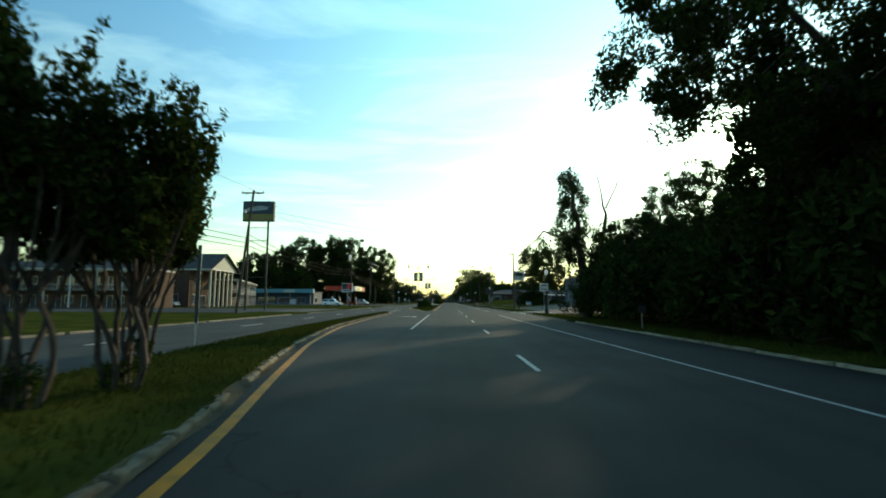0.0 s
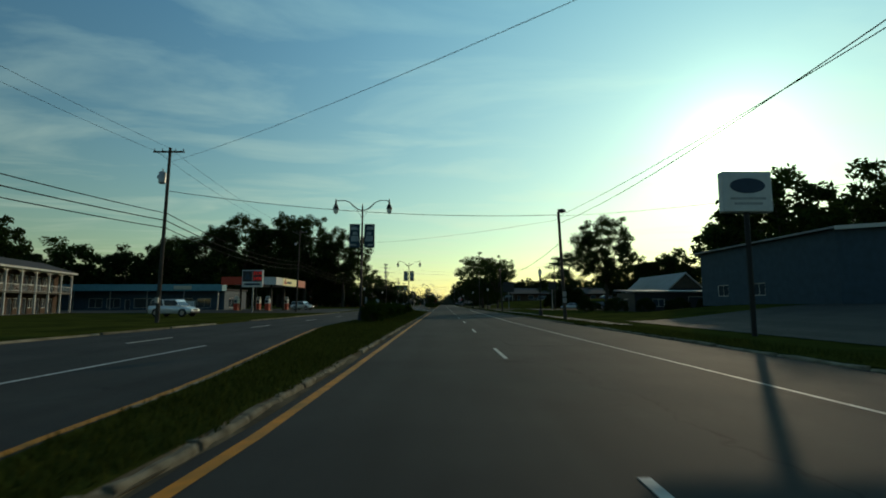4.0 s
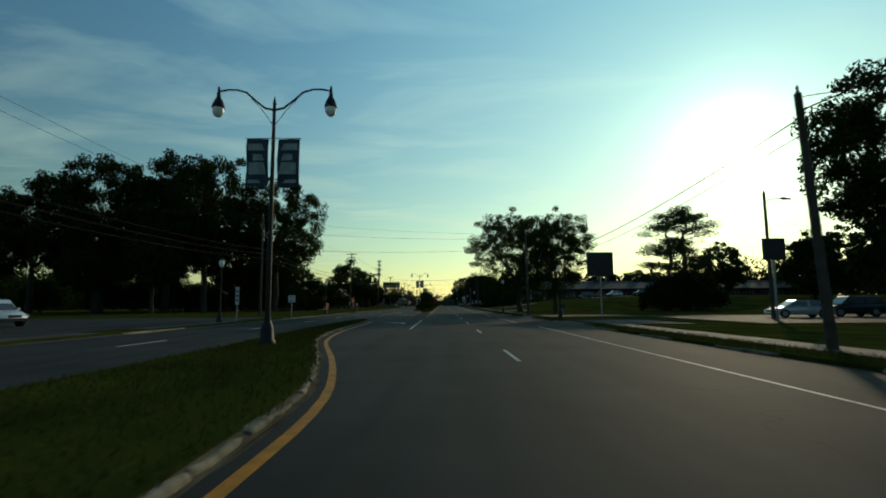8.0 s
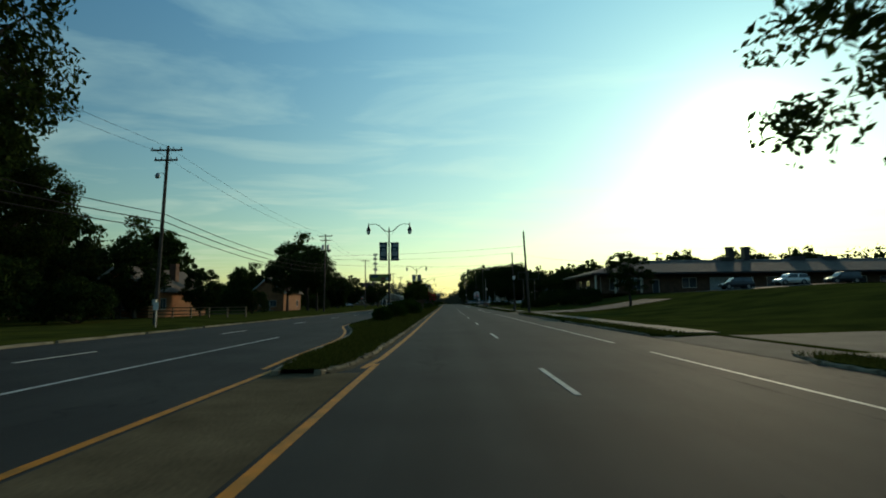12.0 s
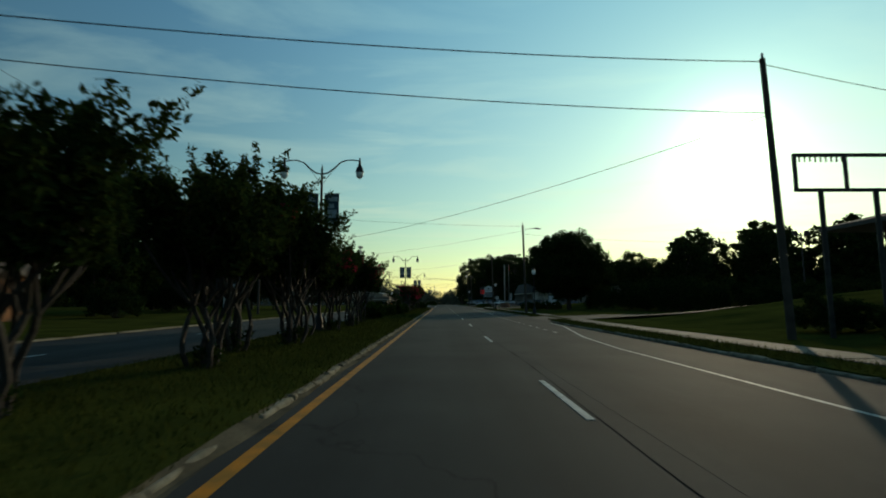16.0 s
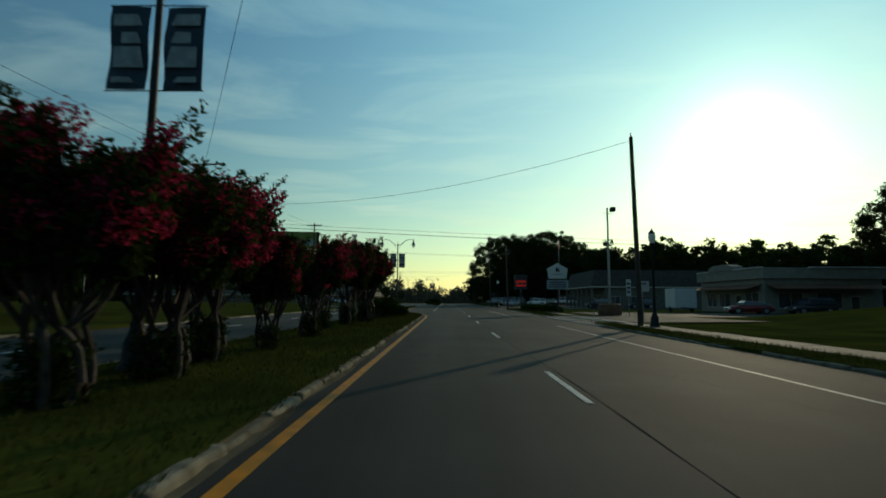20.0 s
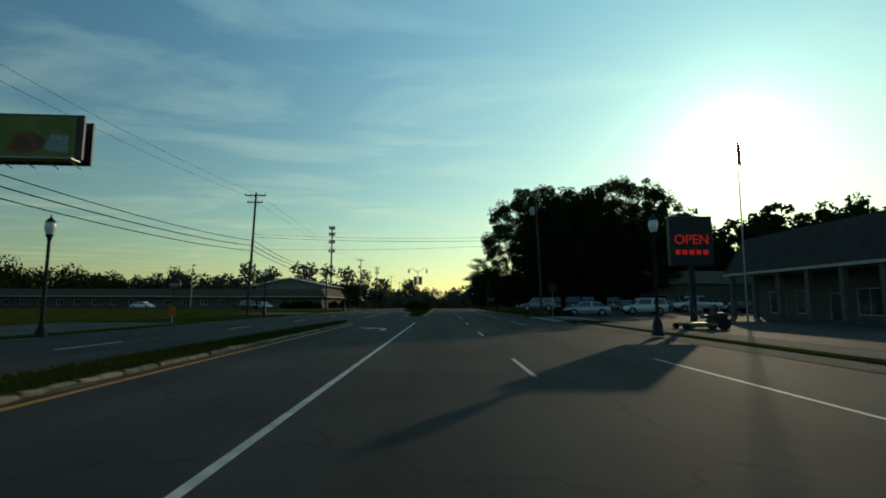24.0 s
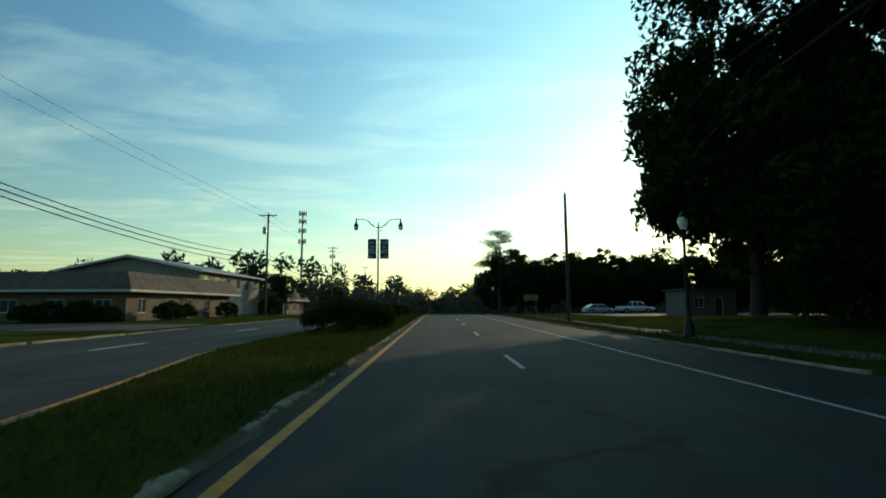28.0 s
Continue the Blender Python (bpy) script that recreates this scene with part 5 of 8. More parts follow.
def pole(x, y, h, lean=(0.0, 0.0), arms=0, can=0, light="", boxes=0, r=0.15, label="", steel=False):
    """A utility pole with the fittings that it carries. lean: metres by which its top is off."""
    z0 = gz(x, y)
    t = thing("utility_pole" if not steel else "light_pole", label or ("weathered wooden utility pole with crossarm and transformers" if can else "weathered wooden utility pole"), "utility pole" if not steel else "light pole", "utility poles" if not steel else "lot lights", pose(x, y, z0))
    a, b = Vector((0, 0, -0.2)), Vector((lean[0], lean[1], h))
    part("pole", Mesh().tube([a, a.lerp(b, 0.5), b], [r, r * 0.85, r * 0.68], 10), STEEL if steel else POLE_WOOD, t, smooth=True)

    def at(z):
        return a.lerp(b, (z + 0.2) / (h + 0.2))
    for k in range(arms):
        z = h - 0.35 - 0.75 * k
        p = at(z)
        w = 1.15 if k == 0 else 0.85
        ca = part("crossarm", Mesh().box(p.x - w, p.y - 0.19, z - 0.06, p.x + w, p.y - 0.09, z + 0.06), POLE_WOOD, t)
        for s in (-1, -0.45, 0.45, 1):
            part("insulator", Mesh().lathe([(0.02, z + 0.05), (0.05, z + 0.1), (0.03, z + 0.14), (0.05, z + 0.18), (0.02, z + 0.25)], 8, p.x + s * (w - 0.08), p.y - 0.14), STEEL, ca)
        part("arm_brace", Mesh().tube([(p.x - w * 0.6, p.y - 0.16, z - 0.05), (p.x, p.y - 0.16, z - 0.5), (p.x + w * 0.6, p.y - 0.16, z - 0.05)], 0.012, 4), STEEL, ca)
    if not arms and not steel:
        p = at(h - 0.1)
        part("insulator", Mesh().lathe([(0.03, h), (0.06, h + 0.06), (0.03, h + 0.12), (0.05, h + 0.18), (0.01, h + 0.26)], 8, b.x, b.y), STEEL, t)
    for k in range(can):
        s = (-1, 1, 0)[k]
        p = at(h - 2.3)
        tk = part("transformer", Mesh().lathe([(0.20, h - 2.75), (0.25, h - 2.7), (0.25, h - 1.95), (0.2, h - 1.85), (0.05, h - 1.8)], 12, p.x + s * 0.42, p.y + (0 if s else -0.4)), STEEL, t, "grey transformer can", smooth=True)
        part("bushing", Mesh().tube([(p.x + s * 0.42, p.y, h - 1.85), (p.x + s * 0.42, p.y, h - 1.6)], 0.03, 6), SIGN_DARK, tk)
    if light == "arm":
        p = at(h - 0.9)
        arm = part("light_arm", Mesh().tube([p, p + Vector((0.35, 0, 0.35)), p + Vector((1.0, 0, 0.45)), p + Vector((1.5, 0, 0.42))], 0.03, 6), STEEL, t)
        part("light_head", Mesh().tube([p + Vector((1.25, 0, 0.44)), p + Vector((1.5, 0, 0.46)), p + Vector((2.1, 0, 0.40))], [0.05, 0.12, 0.05], 8), STEEL, arm, "flat grey cobra-head lamp", smooth=True)
    if light == "flood":
        p = at(h - 0.55)
        arm = part("light_arm", Mesh().tube([p + Vector((-0.35, 0, 0.15)), p + Vector((-0.3, 0, -0.05)), p, p + Vector((0.45, 0, 0)), p + Vector((0.5, 0, 0.2))], 0.025, 6), STEEL, t)
        part("floodlight", Mesh().box(p.x + 0.27, p.y - 0.2, p.z + 0.18, p.x + 0.75, p.y + 0.2, p.z + 0.62), BLACK_METAL, arm, "black box floodlight", bevel=0.03)
    if light == "small":
        p = at(h - 2.2)
        arm = part("light_arm", Mesh().tube([p, p + Vector((-0.35, 0, 0.2)), p + Vector((-0.6, 0, 0.1))], 0.02, 6), STEEL, t)
        part("light_head", Mesh().lathe([(0.05, p.z + 0.2), (0.16, p.z + 0.05), (0.19, p.z - 0.12), (0.1, p.z - 0.22)], 10, p.x - 0.62, p.y), STEEL, arm, smooth=True)
    if light == "top":
        p = at(h - 0.25)
        arm = part("light_arm", Mesh().tube([p, p + Vector((-0.22, -0.05, 0.16)), p + Vector((-0.36, -0.05, 0.12))], 0.02, 6), STEEL, t)
        part("light_head", Mesh().lathe([(0.04, p.z + 0.22), (0.14, p.z + 0.12), (0.17, p.z - 0.05), (0.09, p.z - 0.14)], 10, p.x - 0.38, p.y - 0.05), STEEL, arm, smooth=True)
    if light == "acorn":
        part("light_head", Mesh().lathe([(0.1, h - 0.1), (0.32, h), (0.32, h + 0.14), (0.1, h + 0.24)], 12, b.x + 0.28, b.y), BLACK_METAL, t, smooth=True)
    for k in range(boxes):
        z = 1.4 + 0.5 * k
        p = at(z)
        part("meter_box", Mesh().box(p.x - 0.13, p.y - 0.3, z, p.x + 0.13, p.y - 0.13, z + 0.4), STEEL, t, "grey meter box", bevel=0.015)
    return t


LP = [(-21.0, 54.7, 12.6, (1.25, 0.0)), (-20.4, 110.5, 13.0, (0.2, 0)), (-22.8, 152.5, 13.0, (0.3, 0)), (-21.5, 206, 12.0, (0, 0)), (-20.9, 259.3, 13.1, (0.35, 0)), (-20.8, 307.6, 13.2, (0.15, 0)), (-22.0, 357.3, 13.1, (0, 0)), (-19.9, 407.7, 12.5, (0, 0)), (-20.4, 443.2, 12.9, (0, 0)), (-20.6, 490.9, 13.3, (0.4, 0)), (-21.2, 529.0, 7.9, (0.1, 0)), (-22.0, 572.0, 13.4, (0, 0)), (-24.2, 622, 15.6, (0, 0)), (-24, 672, 16, (0, 0)), (-25, 730, 17, (0, 0))]
for i, (x, y, h, ln) in enumerate(LP):
    pole(x, y, h, ln, arms=(1, 1, 1, 0, 2, 2, 1, 1, 1, 2, 0, 1, 2, 1, 1)[i], can=(0, 1, 0, 0, 0, 2, 0, 0, 0, 0, 0, 1, 2, 0, 0)[i], light=("small", "small", "small", "", "small", "", "", "", "", "", "", "", "", "", "")[i], boxes=1 if i in (1, 4) else 0,
         label="leaning weathered wooden utility pole with crossarm" if i == 0 else "")
RP = {"r1": pole(10.2, 79.4, 8.7, (-0.1, 0), light="top"), "r2": pole(10.0, 113.9, 8.75, (-0.35, 0), light="acorn", boxes=2), "r3": pole(10.7, 161.0, 7.3, (-0.35, 0)), "r3b": pole(25.5, 185.5, 9.9, (0, 0), light="arm"),
      "r4": pole(10.0, 204.8, 9.6, (-0.1, 0)), "r5": pole(9.7, 282.5, 9.6, (-0.45, 0)), "r6": pole(12.5, 315.1, 10.4, (-0.3, 0)), "r8": pole(9.7, 353.6, 10.2, (-0.2, 0), light="arm"), "r9": pole(10.4, 395.6, 10.5, (-0.2, 0)),
      "r11": pole(9.1, 443, 8.9, (-0.25, 0), light="flood"), "r13": pole(10.8, 490.8, 13.6, (-0.5, 0), can=1, light="small", arms=1), "r12": pole(10.1, 546.5, 10.0, (0, 0), label="bare weathered wooden utility pole")}
pole(47.2, 334, 9.0, (0, 0), arms=1, label="weathered utility pole with a crossarm behind the school")
pole(15.2, 415.2, 10.2, (0, 0), light="flood", r=0.12, steel=True, label="tall steel parking lot light with box head")
pole(-78, 474, 9.5, (0, 0), light="acorn", r=0.10, steel=True, label="tall steel lot light with flat head")
pole(-53.1, 543, 9.2, (0, 0), light="acorn", r=0.10, steel=True, label="tall steel lot light with flat head")


def wire(a, b, sag=0.6, r=0.014, label="black overhead power wire sagging between poles"):
    cu = bpy.data.curves.new("overhead_wire", "CURVE")
    cu.dimensions, cu.bevel_depth, cu.bevel_resolution = "3D", r, 1
    sp = cu.splines.new("POLY")
    n = 18
    sp.points.add(n)
    a, b = Vector(a), Vector(b)
    for i in range(n + 1):
        t = i / n
        p = a.lerp(b, t)
        sp.points[i].co = (p.x, p.y, p.z - 4 * sag * t * (1 - t), 1)
    cu.materials.append(WIRE)
    return tagged(new("overhead_wire", cu), label, "wire", "overhead wires")


def ptop(i, dz=0.0, dx=0.0):
    x, y, h, ln = LP[i]
    k = (h - dz) / h
    return (x + ln[0] * k + dx, y + ln[1] * k, gz(x, y) + h - dz)


mains = [0, 1, 2, 3, 4, 5, 6, 7, 8, 9, 11, 12, 13, 14]
for a, b in zip(mains[:-1], mains[1:]):
    for dx, dz, r in ((0, 0.05, 0.010), (-1.0, 0.3, 0.010)):
        wire(ptop(a, dz, dx), ptop(b, dz, dx), 0.8, r)
low = [0, 1, 2, 3, 4, 5, 6, 7, 8, 9, 10, 11, 12, 13, 14]
for a, b in zip(low[:-1], low[1:]):
    for k, (z, r) in enumerate(((8.0, 0.028), (7.45, 0.034), (6.9, 0.03))):
        pa, pb = LP[a], LP[b]
        ga, gb = gz(pa[0], pa[1]) + min(z, pa[2] - 0.4 - 0.3 * k), gz(pb[0], pb[1]) + min(z, pb[2] - 0.4 - 0.3 * k)
        wire((pa[0] + pa[3][0] * 0.6 + 0.12, pa[1] + pa[3][1] * 0.6, ga), (pb[0] + pb[3][0] * 0.6 + 0.12, pb[1], gb), 0.9, r, "thick black telephone cable strung between poles")
for i in (0,):
    wire((-22, -20, 12), ptop(0), 0.8, 0.010)
    for z in (7.7, 7.2, 6.75):
        wire((-22, -20, z), (-20, 54.7, z), 0.8, 0.03, "thick black telephone cable strung between poles")
# wires that cross the road
for a, b, s, r in (((10.1, 79.4, 8.7), (-24.9, 73, 13.9), 0.2, 0.022), ((10.1, 79.4, 8.5), (-27.5, 73, 13.7), 0.5, 0.018), ((10.1, 79.4, 8.6), (-24.9, 73, 12.1), 0.7, 0.010), ((10.1, 79.4, 8.6), (-20.2, 110.5, 12.0), 0.5, 0.010),
                   ((9.7, 113.9, 8.6), (-20.2, 110.5, 9.8), 0.7, 0.022), ((9.7, 113.9, 8.2), (-22.5, 152.5, 11.0), 0.8, 0.010),
                   ((9.9, 204.8, 9.1), (-21.5, 206, 10.4), 0.5, 0.014), ((9.9, 204.8, 7.9), (-21.5, 206, 8.2), 0.5, 0.014), ((9.9, 204.8, 9.5), (-21.5, 206, 11.6), 0.4, 0.008),
                   ((9.3, 282.5, 8.0), (-20.7, 307.6, 9.6), 0.3, 0.014), ((12.2, 315.1, 10.4), (-20.7, 307.6, 9.0), 0.5, 0.018), ((12.2, 315.1, 8.4), (-20.7, 307.6, 8.1), 0.5, 0.016), ((12.2, 315.1, 8.3), (-22, 357.3, 8.6), 1.5, 0.012), ((12.2, 315.1, 10.3), (34, 318, 8.5), 0.4, 0.014),
                   ((9.5, 353.6, 10.1), (-22, 357.3, 12.4), 0.3, 0.012), ((9.5, 353.6, 9.6), (-19.9, 407.7, 12.0), 0.5, 0.010), ((9.5, 353.6, 9.2), (40, 360, 9.0), 0.4, 0.012), ((10.2, 395.6, 10.4), (-19.9, 407.7, 9.3), 1.5, 0.012),
                   ((-19.9, 407.7, 7.5), (40, 404, 5.0), 0.4, 0.02), ((-19.9, 407.7, 7.8), (40, 404, 5.3), 0.4, 0.010),
                   ((8.9, 443, 8.1), (-20.4, 443.2, 9.8), 0.4, 0.012), ((8.9, 443, 8.0), (-20.4, 443.2, 9.5), 0.4, 0.012),
                   ((10.5, 490.8, 8.7), (-20.3, 490.9, 8.8), 0.35, 0.016), ((10.5, 490.8, 8.3), (-20.3, 490.9, 8.5), 0.35, 0.018), ((10.5, 490.8, 7.9), (-20.3, 490.9, 7.2), 0.35, 0.014), ((10.5, 490.8, 9.2), (40, 500, 8.6), 0.4, 0.016), ((10.5, 490.8, 8.8), (40, 500, 8.0), 0.4, 0.016),
                   ((10.1, 79.4, 8.4), (28, 74, 10.5), 0.5, 0.012), ((9.7, 113.9, 8.5), (30, 108, 10.0), 0.4, 0.014), ((9.7, 113.9, 6.3), (10.4, 161, 6.9), 1.0, 0.02), ((10.4, 161, 6.7), (10.0, 204.8, 6.7), 1.1, 0.02), ((10.4, 161, 6.2), (10.0, 204.8, 6.3), 1.1, 0.014), ((10.4, 161, 7.3), (30, 152, 9.5), 0.5, 0.012), ((10.1, 79.4, 8.0), (9.7, 113.9, 7.9), 0.6, 0.016), ((10.1, 79.4, 7.5), (9.7, 113.9, 8.5), 0.3, 0.014)):
    wire(a, b, s, r)


def guide_sign(x, y, h, w, sh, mat, label, posts=1, bars=0):
    t = thing("road_sign", label, "sign", m=pose(x, y, gz(x, y) if abs(x) > 8.8 and x > -15 else slope(y) + 0.08))
    for k in range(posts):
        px = 0 if posts == 1 else (k - 0.5) * w * 0.7
        part("post", Mesh().box(px - 0.03, -0.03, -0.1, px + 0.03, 0.03, h), STEEL, t)
    pl = part("panel", Mesh().box(-w / 2, -0.055, h - sh, w / 2, -0.035, h), mat, t, bevel=0.004)
    for k in range(bars):
        z = h - sh * (0.25 + 0.5 * k / max(bars - 1, 1))
        part("marking", Mesh().box(-w * 0.3, -0.062, z - sh * 0.06, w * 0.3, -0.056, z + sh * 0.06), SIGN_DARK, pl)
    return t


guide_sign(10.9, 60.4, 3.4, 0.95, 0.85, SIGN_WHITE, "pale route sign plate on a steel post by the crossing", bars=2)
guide_sign(-7.35, 19.9, 3.0, 0.10, 2.3, SIGN_DARK, "thin road sign seen edge-on on the median")
guide_sign(-16.4, 201.5, 2.4, 0.75, 0.75, SIGN_WHITE, "white square road sign on a steel post", bars=2)
guide_sign(-17.6, 190, 2.9, 0.32, 1.5, SIGN_WHITE, "narrow white sign on a post by the side street", bars=3)
guide_sign(11.8, 196, 1.2, 0.5, 0.35, SIGN_DARK, "dark roadside letter box on a post")
guide_sign(-8.6, 318, 2.6, 0.6, 1.4, SIGN_WHITE, "white route marker with arrow plates on a post", bars=3)
guide_sign(11.2, 487.5, 3.2, 0.75, 0.75, SIGN_DARK, "dark square road sign on a steel post", bars=0)
guide_sign(11.3, 397.5, 2.5, 0.75, 0.6, SIGN_WHITE, "white road sign on a steel post beside the pavement", bars=1)
guide_sign(10.2, 31.2, 1.2, 0.4, 0.4, SIGN_DARK, "dark roadside letter box on a post")
guide_sign(-18.6, 255.5, 1.6, 0.34, 0.5, SIGN_WHITE, "white roadside letter box on a post")
guide_sign(-21.5, 458.3, 5.6, 0.08, 0.3, SIGN_DARK, "slim bent sign mast beside the road")
guide_sign(16.4, 413.6, 3.3, 0.42, 1.5, SIGN_WHITE, "narrow white sign on a post beside the planter", bars=3)
guide_sign(13.0, 412.8, 1.1, 0.55, 0.45, SIGN_DARK, "small dark sign on a stake beside a crossing")
guide_sign(14.5, 585, 3.0, 2.2, 0.9, SIGN_YELLOW, "yellow banner sign beside the road", 2, 2)
guide_sign(-6.85, 343.4, 3.3, 0.5, 0.5, AMBER, "amber square warning sign on a tall post", bars=1)
guide_sign(-17.2, 470, 1.1, 0.4, 0.6, ORANGE, "small orange sign on a stake by the road")


# ---- large signs ----
def motel_sign():
    t = thing("motel_sign", "tall motel sign on two steel legs, blue over yellow", "sign", m=pose(-26.2, 73, gz(-26.2, 73)))
    for s in (-1, 1):
        part("leg", Mesh().tube([(s * 1.35, 0, -0.2), (s * 1.35, 0, 12.3)], 0.14, 10), DARK_STEEL, t, smooth=True)
    for z in (4.5, 7.2, 9.6, 11.4):
        part("crossbar", Mesh().tube([(-1.35, 0, z), (1.35, 0, z)], 0.05, 8), DARK_STEEL, t)
    p = part("cabinet", Mesh().box(-2.15, -0.35, 12.3, 2.15, 0.35, 15.1), DARK_STEEL, t, bevel=0.05)
    part("upper_face", Mesh().box(-2.02, -0.362, 13.35, 2.02, -0.34, 14.98), SIGN_BLUE, p, "blue sign face")
    part("lower_face", Mesh().box(-2.02, -0.362, 12.42, 2.02, -0.34, 13.3), SIGN_YELLOW, p, "yellow sign face")
    part("mark", Mesh().prism([(-1.7, 13.6), (1.2, 13.9), (1.5, 14.3), (0.3, 14.5), (-1.5, 14.1)], "y", -0.375, -0.363), BANNER_PALE, p, "plain pale emblem shape")


motel_sign()


def oval_sign():
    t = thing("oval_logo_sign", "white box sign with a plain blue oval on a post", "sign", m=pose(13.2, 95.2, gz(13.2, 95.2)))
    part("post", Mesh().tube([(0, 0, -0.2), (0, 0, 5.4)], 0.11, 10), BLACK_METAL, t)
    p = part("cabinet", Mesh().box(-1.05, -0.2, 5.2, 1.05, 0.2, 6.95), SIGN_WHITE, t, bevel=0.04)
    ov = [(0.75 * math.cos(a), 6.32 + 0.33 * math.sin(a)) for a in [2 * math.pi * i / 24 for i in range(24)]]
    part("oval", Mesh().prism(ov, "y", -0.215, -0.2), SIGN_BLUE, p, "plain blue oval")
    for z, w in ((5.72, 0.75), (5.5, 0.6)):
        part("bar", Mesh().box(-w, -0.212, z, w, -0.2, z + 0.1), STEEL, p)


oval_sign()


def price_sign():
    t = thing("fuel_price_sign", "filling station price sign with red lit digits", "sign", m=pose(-29.4, 151.5, gz(-28, 151)))
    part("post", Mesh().tube([(0.1, 0, -0.2), (0.1, 0, 4.2)], 0.12, 10), STEEL, t)
    p = part("cabinet", Mesh().box(-1.6, -0.22, 3.9, 1.6, 0.22, 6.55), SIGN_WHITE, t, bevel=0.04)
    part("emblem_panel", Mesh().box(-1.5, -0.235, 4.75, 0.0, -0.22, 6.42), SIGN_DARK, p)
    part("emblem", Mesh().prism([(-1.3, 5.1), (-0.2, 5.1), (-0.75, 6.2)], "y", -0.25, -0.236), SIGN_BLUE, p, "plain dark triangle")
    part("display", Mesh().box(0.06, -0.235, 4.75, 1.5, -0.22, 6.42), SIGN_DARK, p)
    for z, s in ((6.0, "337"), (5.2, "342")):
        words("price_digit", s, 0.78, RED_LED, p, pose(0.66, -0.245, z, 90, 0, 0))
        part("small_digit", Mesh().box(1.28, -0.25, z - 0.22, 1.42, -0.236, z + 0.25), RED_LED, p)
    part("lettering_bar", Mesh().box(-1.25, -0.235, 4.2, 1.25, -0.22, 4.5), SIGN_BLUE, p)


price_sign()


def empty_frame():
    t = thing("sign_frame", "empty steel sign frame on two posts without panels", "sign frame", m=pose(15.2, 315.4, gz(15.2, 315.4) - 0.1))
    for s in (-1.0, 1.05):
        part("post", Mesh().tube([(s, 0, -0.2), (s, 0, 5.5)], 0.09, 8), DARK_STEEL, t)
    f = part("frame", Mesh().box(-1.95, -0.06, 6.75, 1.95, 0.06, 6.87).box(-1.95, -0.06, 5.42, 1.95, 0.06, 5.54).box(-1.95, -0.06, 5.54, -1.84, 0.06, 6.75).box(1.84, -0.06, 5.54, 1.95, 0.06, 6.75).box(-0.05, -0.06, 5.54, 0.05, 0.06, 6.75), DARK_STEEL, t, bevel=0.008)
    for i in range(9):
        part("rib", Mesh().box(-1.7 + 0.2 * i - 0.01, -0.03, 6.55, -1.7 + 0.2 * i + 0.01, 0.03, 6.75), DARK_STEEL, f)


empty_frame()


def restaurant_sign():
    t = thing("pentagon_sign", "white house-shaped sign above a reader board on a post", "sign", m=pose(12.1, 423, gz(12.1, 423)))
    part("post", Mesh().tube([(0, 0, -0.1), (0, 0, 3.4)], 0.09, 8), BLACK_METAL, t)
    p = part("cabinet", Mesh().prism([(-0.95, 3.75), (0.95, 3.75), (1.1, 4.85), (0, 5.45), (-1.1, 4.85)], "y", -0.16, 0.16), SIGN_WHITE, t, bevel=0.03)
    part("emblem", Mesh().prism([(-0.2, 4.5), (0.22, 4.5), (0.22, 4.72), (0.0, 4.8), (0.2, 4.95), (-0.22, 4.95)], "y", -0.175, -0.16), SIGN_DARK, p, "plain dark emblem shape")
    part("bar", Mesh().box(-0.6, -0.172, 4.15, 0.6, -0.16, 4.27), STEEL, p)
    r = part("reader_board", Mesh().box(-1.15, -0.13, 2.6, 1.15, 0.13, 3.6), BANNER_PALE, t, bevel=0.02)
    for z in (2.8, 3.05, 3.3):
        part("letter_row", Mesh().box(-0.95, -0.142, z, 0.9, -0.13, z + 0.1), SIGN_DARK, r)


restaurant_sign()


def led_sign():
    t = thing("led_sign", "dark message sign with red lit letters on a post", "sign", m=pose(14.6, 466.5, gz(14.6, 466.5)))
    part("post", Mesh().box(-0.16, -0.12, -0.1, 0.16, 0.12, 3.6), SIGN_DARK, t, bevel=0.02)
    p = part("cabinet", Mesh().box(-1.25, -0.2, 3.5, 1.25, 0.2, 6.4), SIGN_DARK, t, bevel=0.04)
    words("lit_word", "OPEN", 0.78, RED_LED, p, pose(0, -0.215, 5.0, 90, 0, 0))
    for k in range(5):
        part("lit_bar", Mesh().box(-0.95 + 0.4 * k, -0.225, 4.15, -0.68 + 0.4 * k, -0.205, 4.42), RED_LED, p)


led_sign()


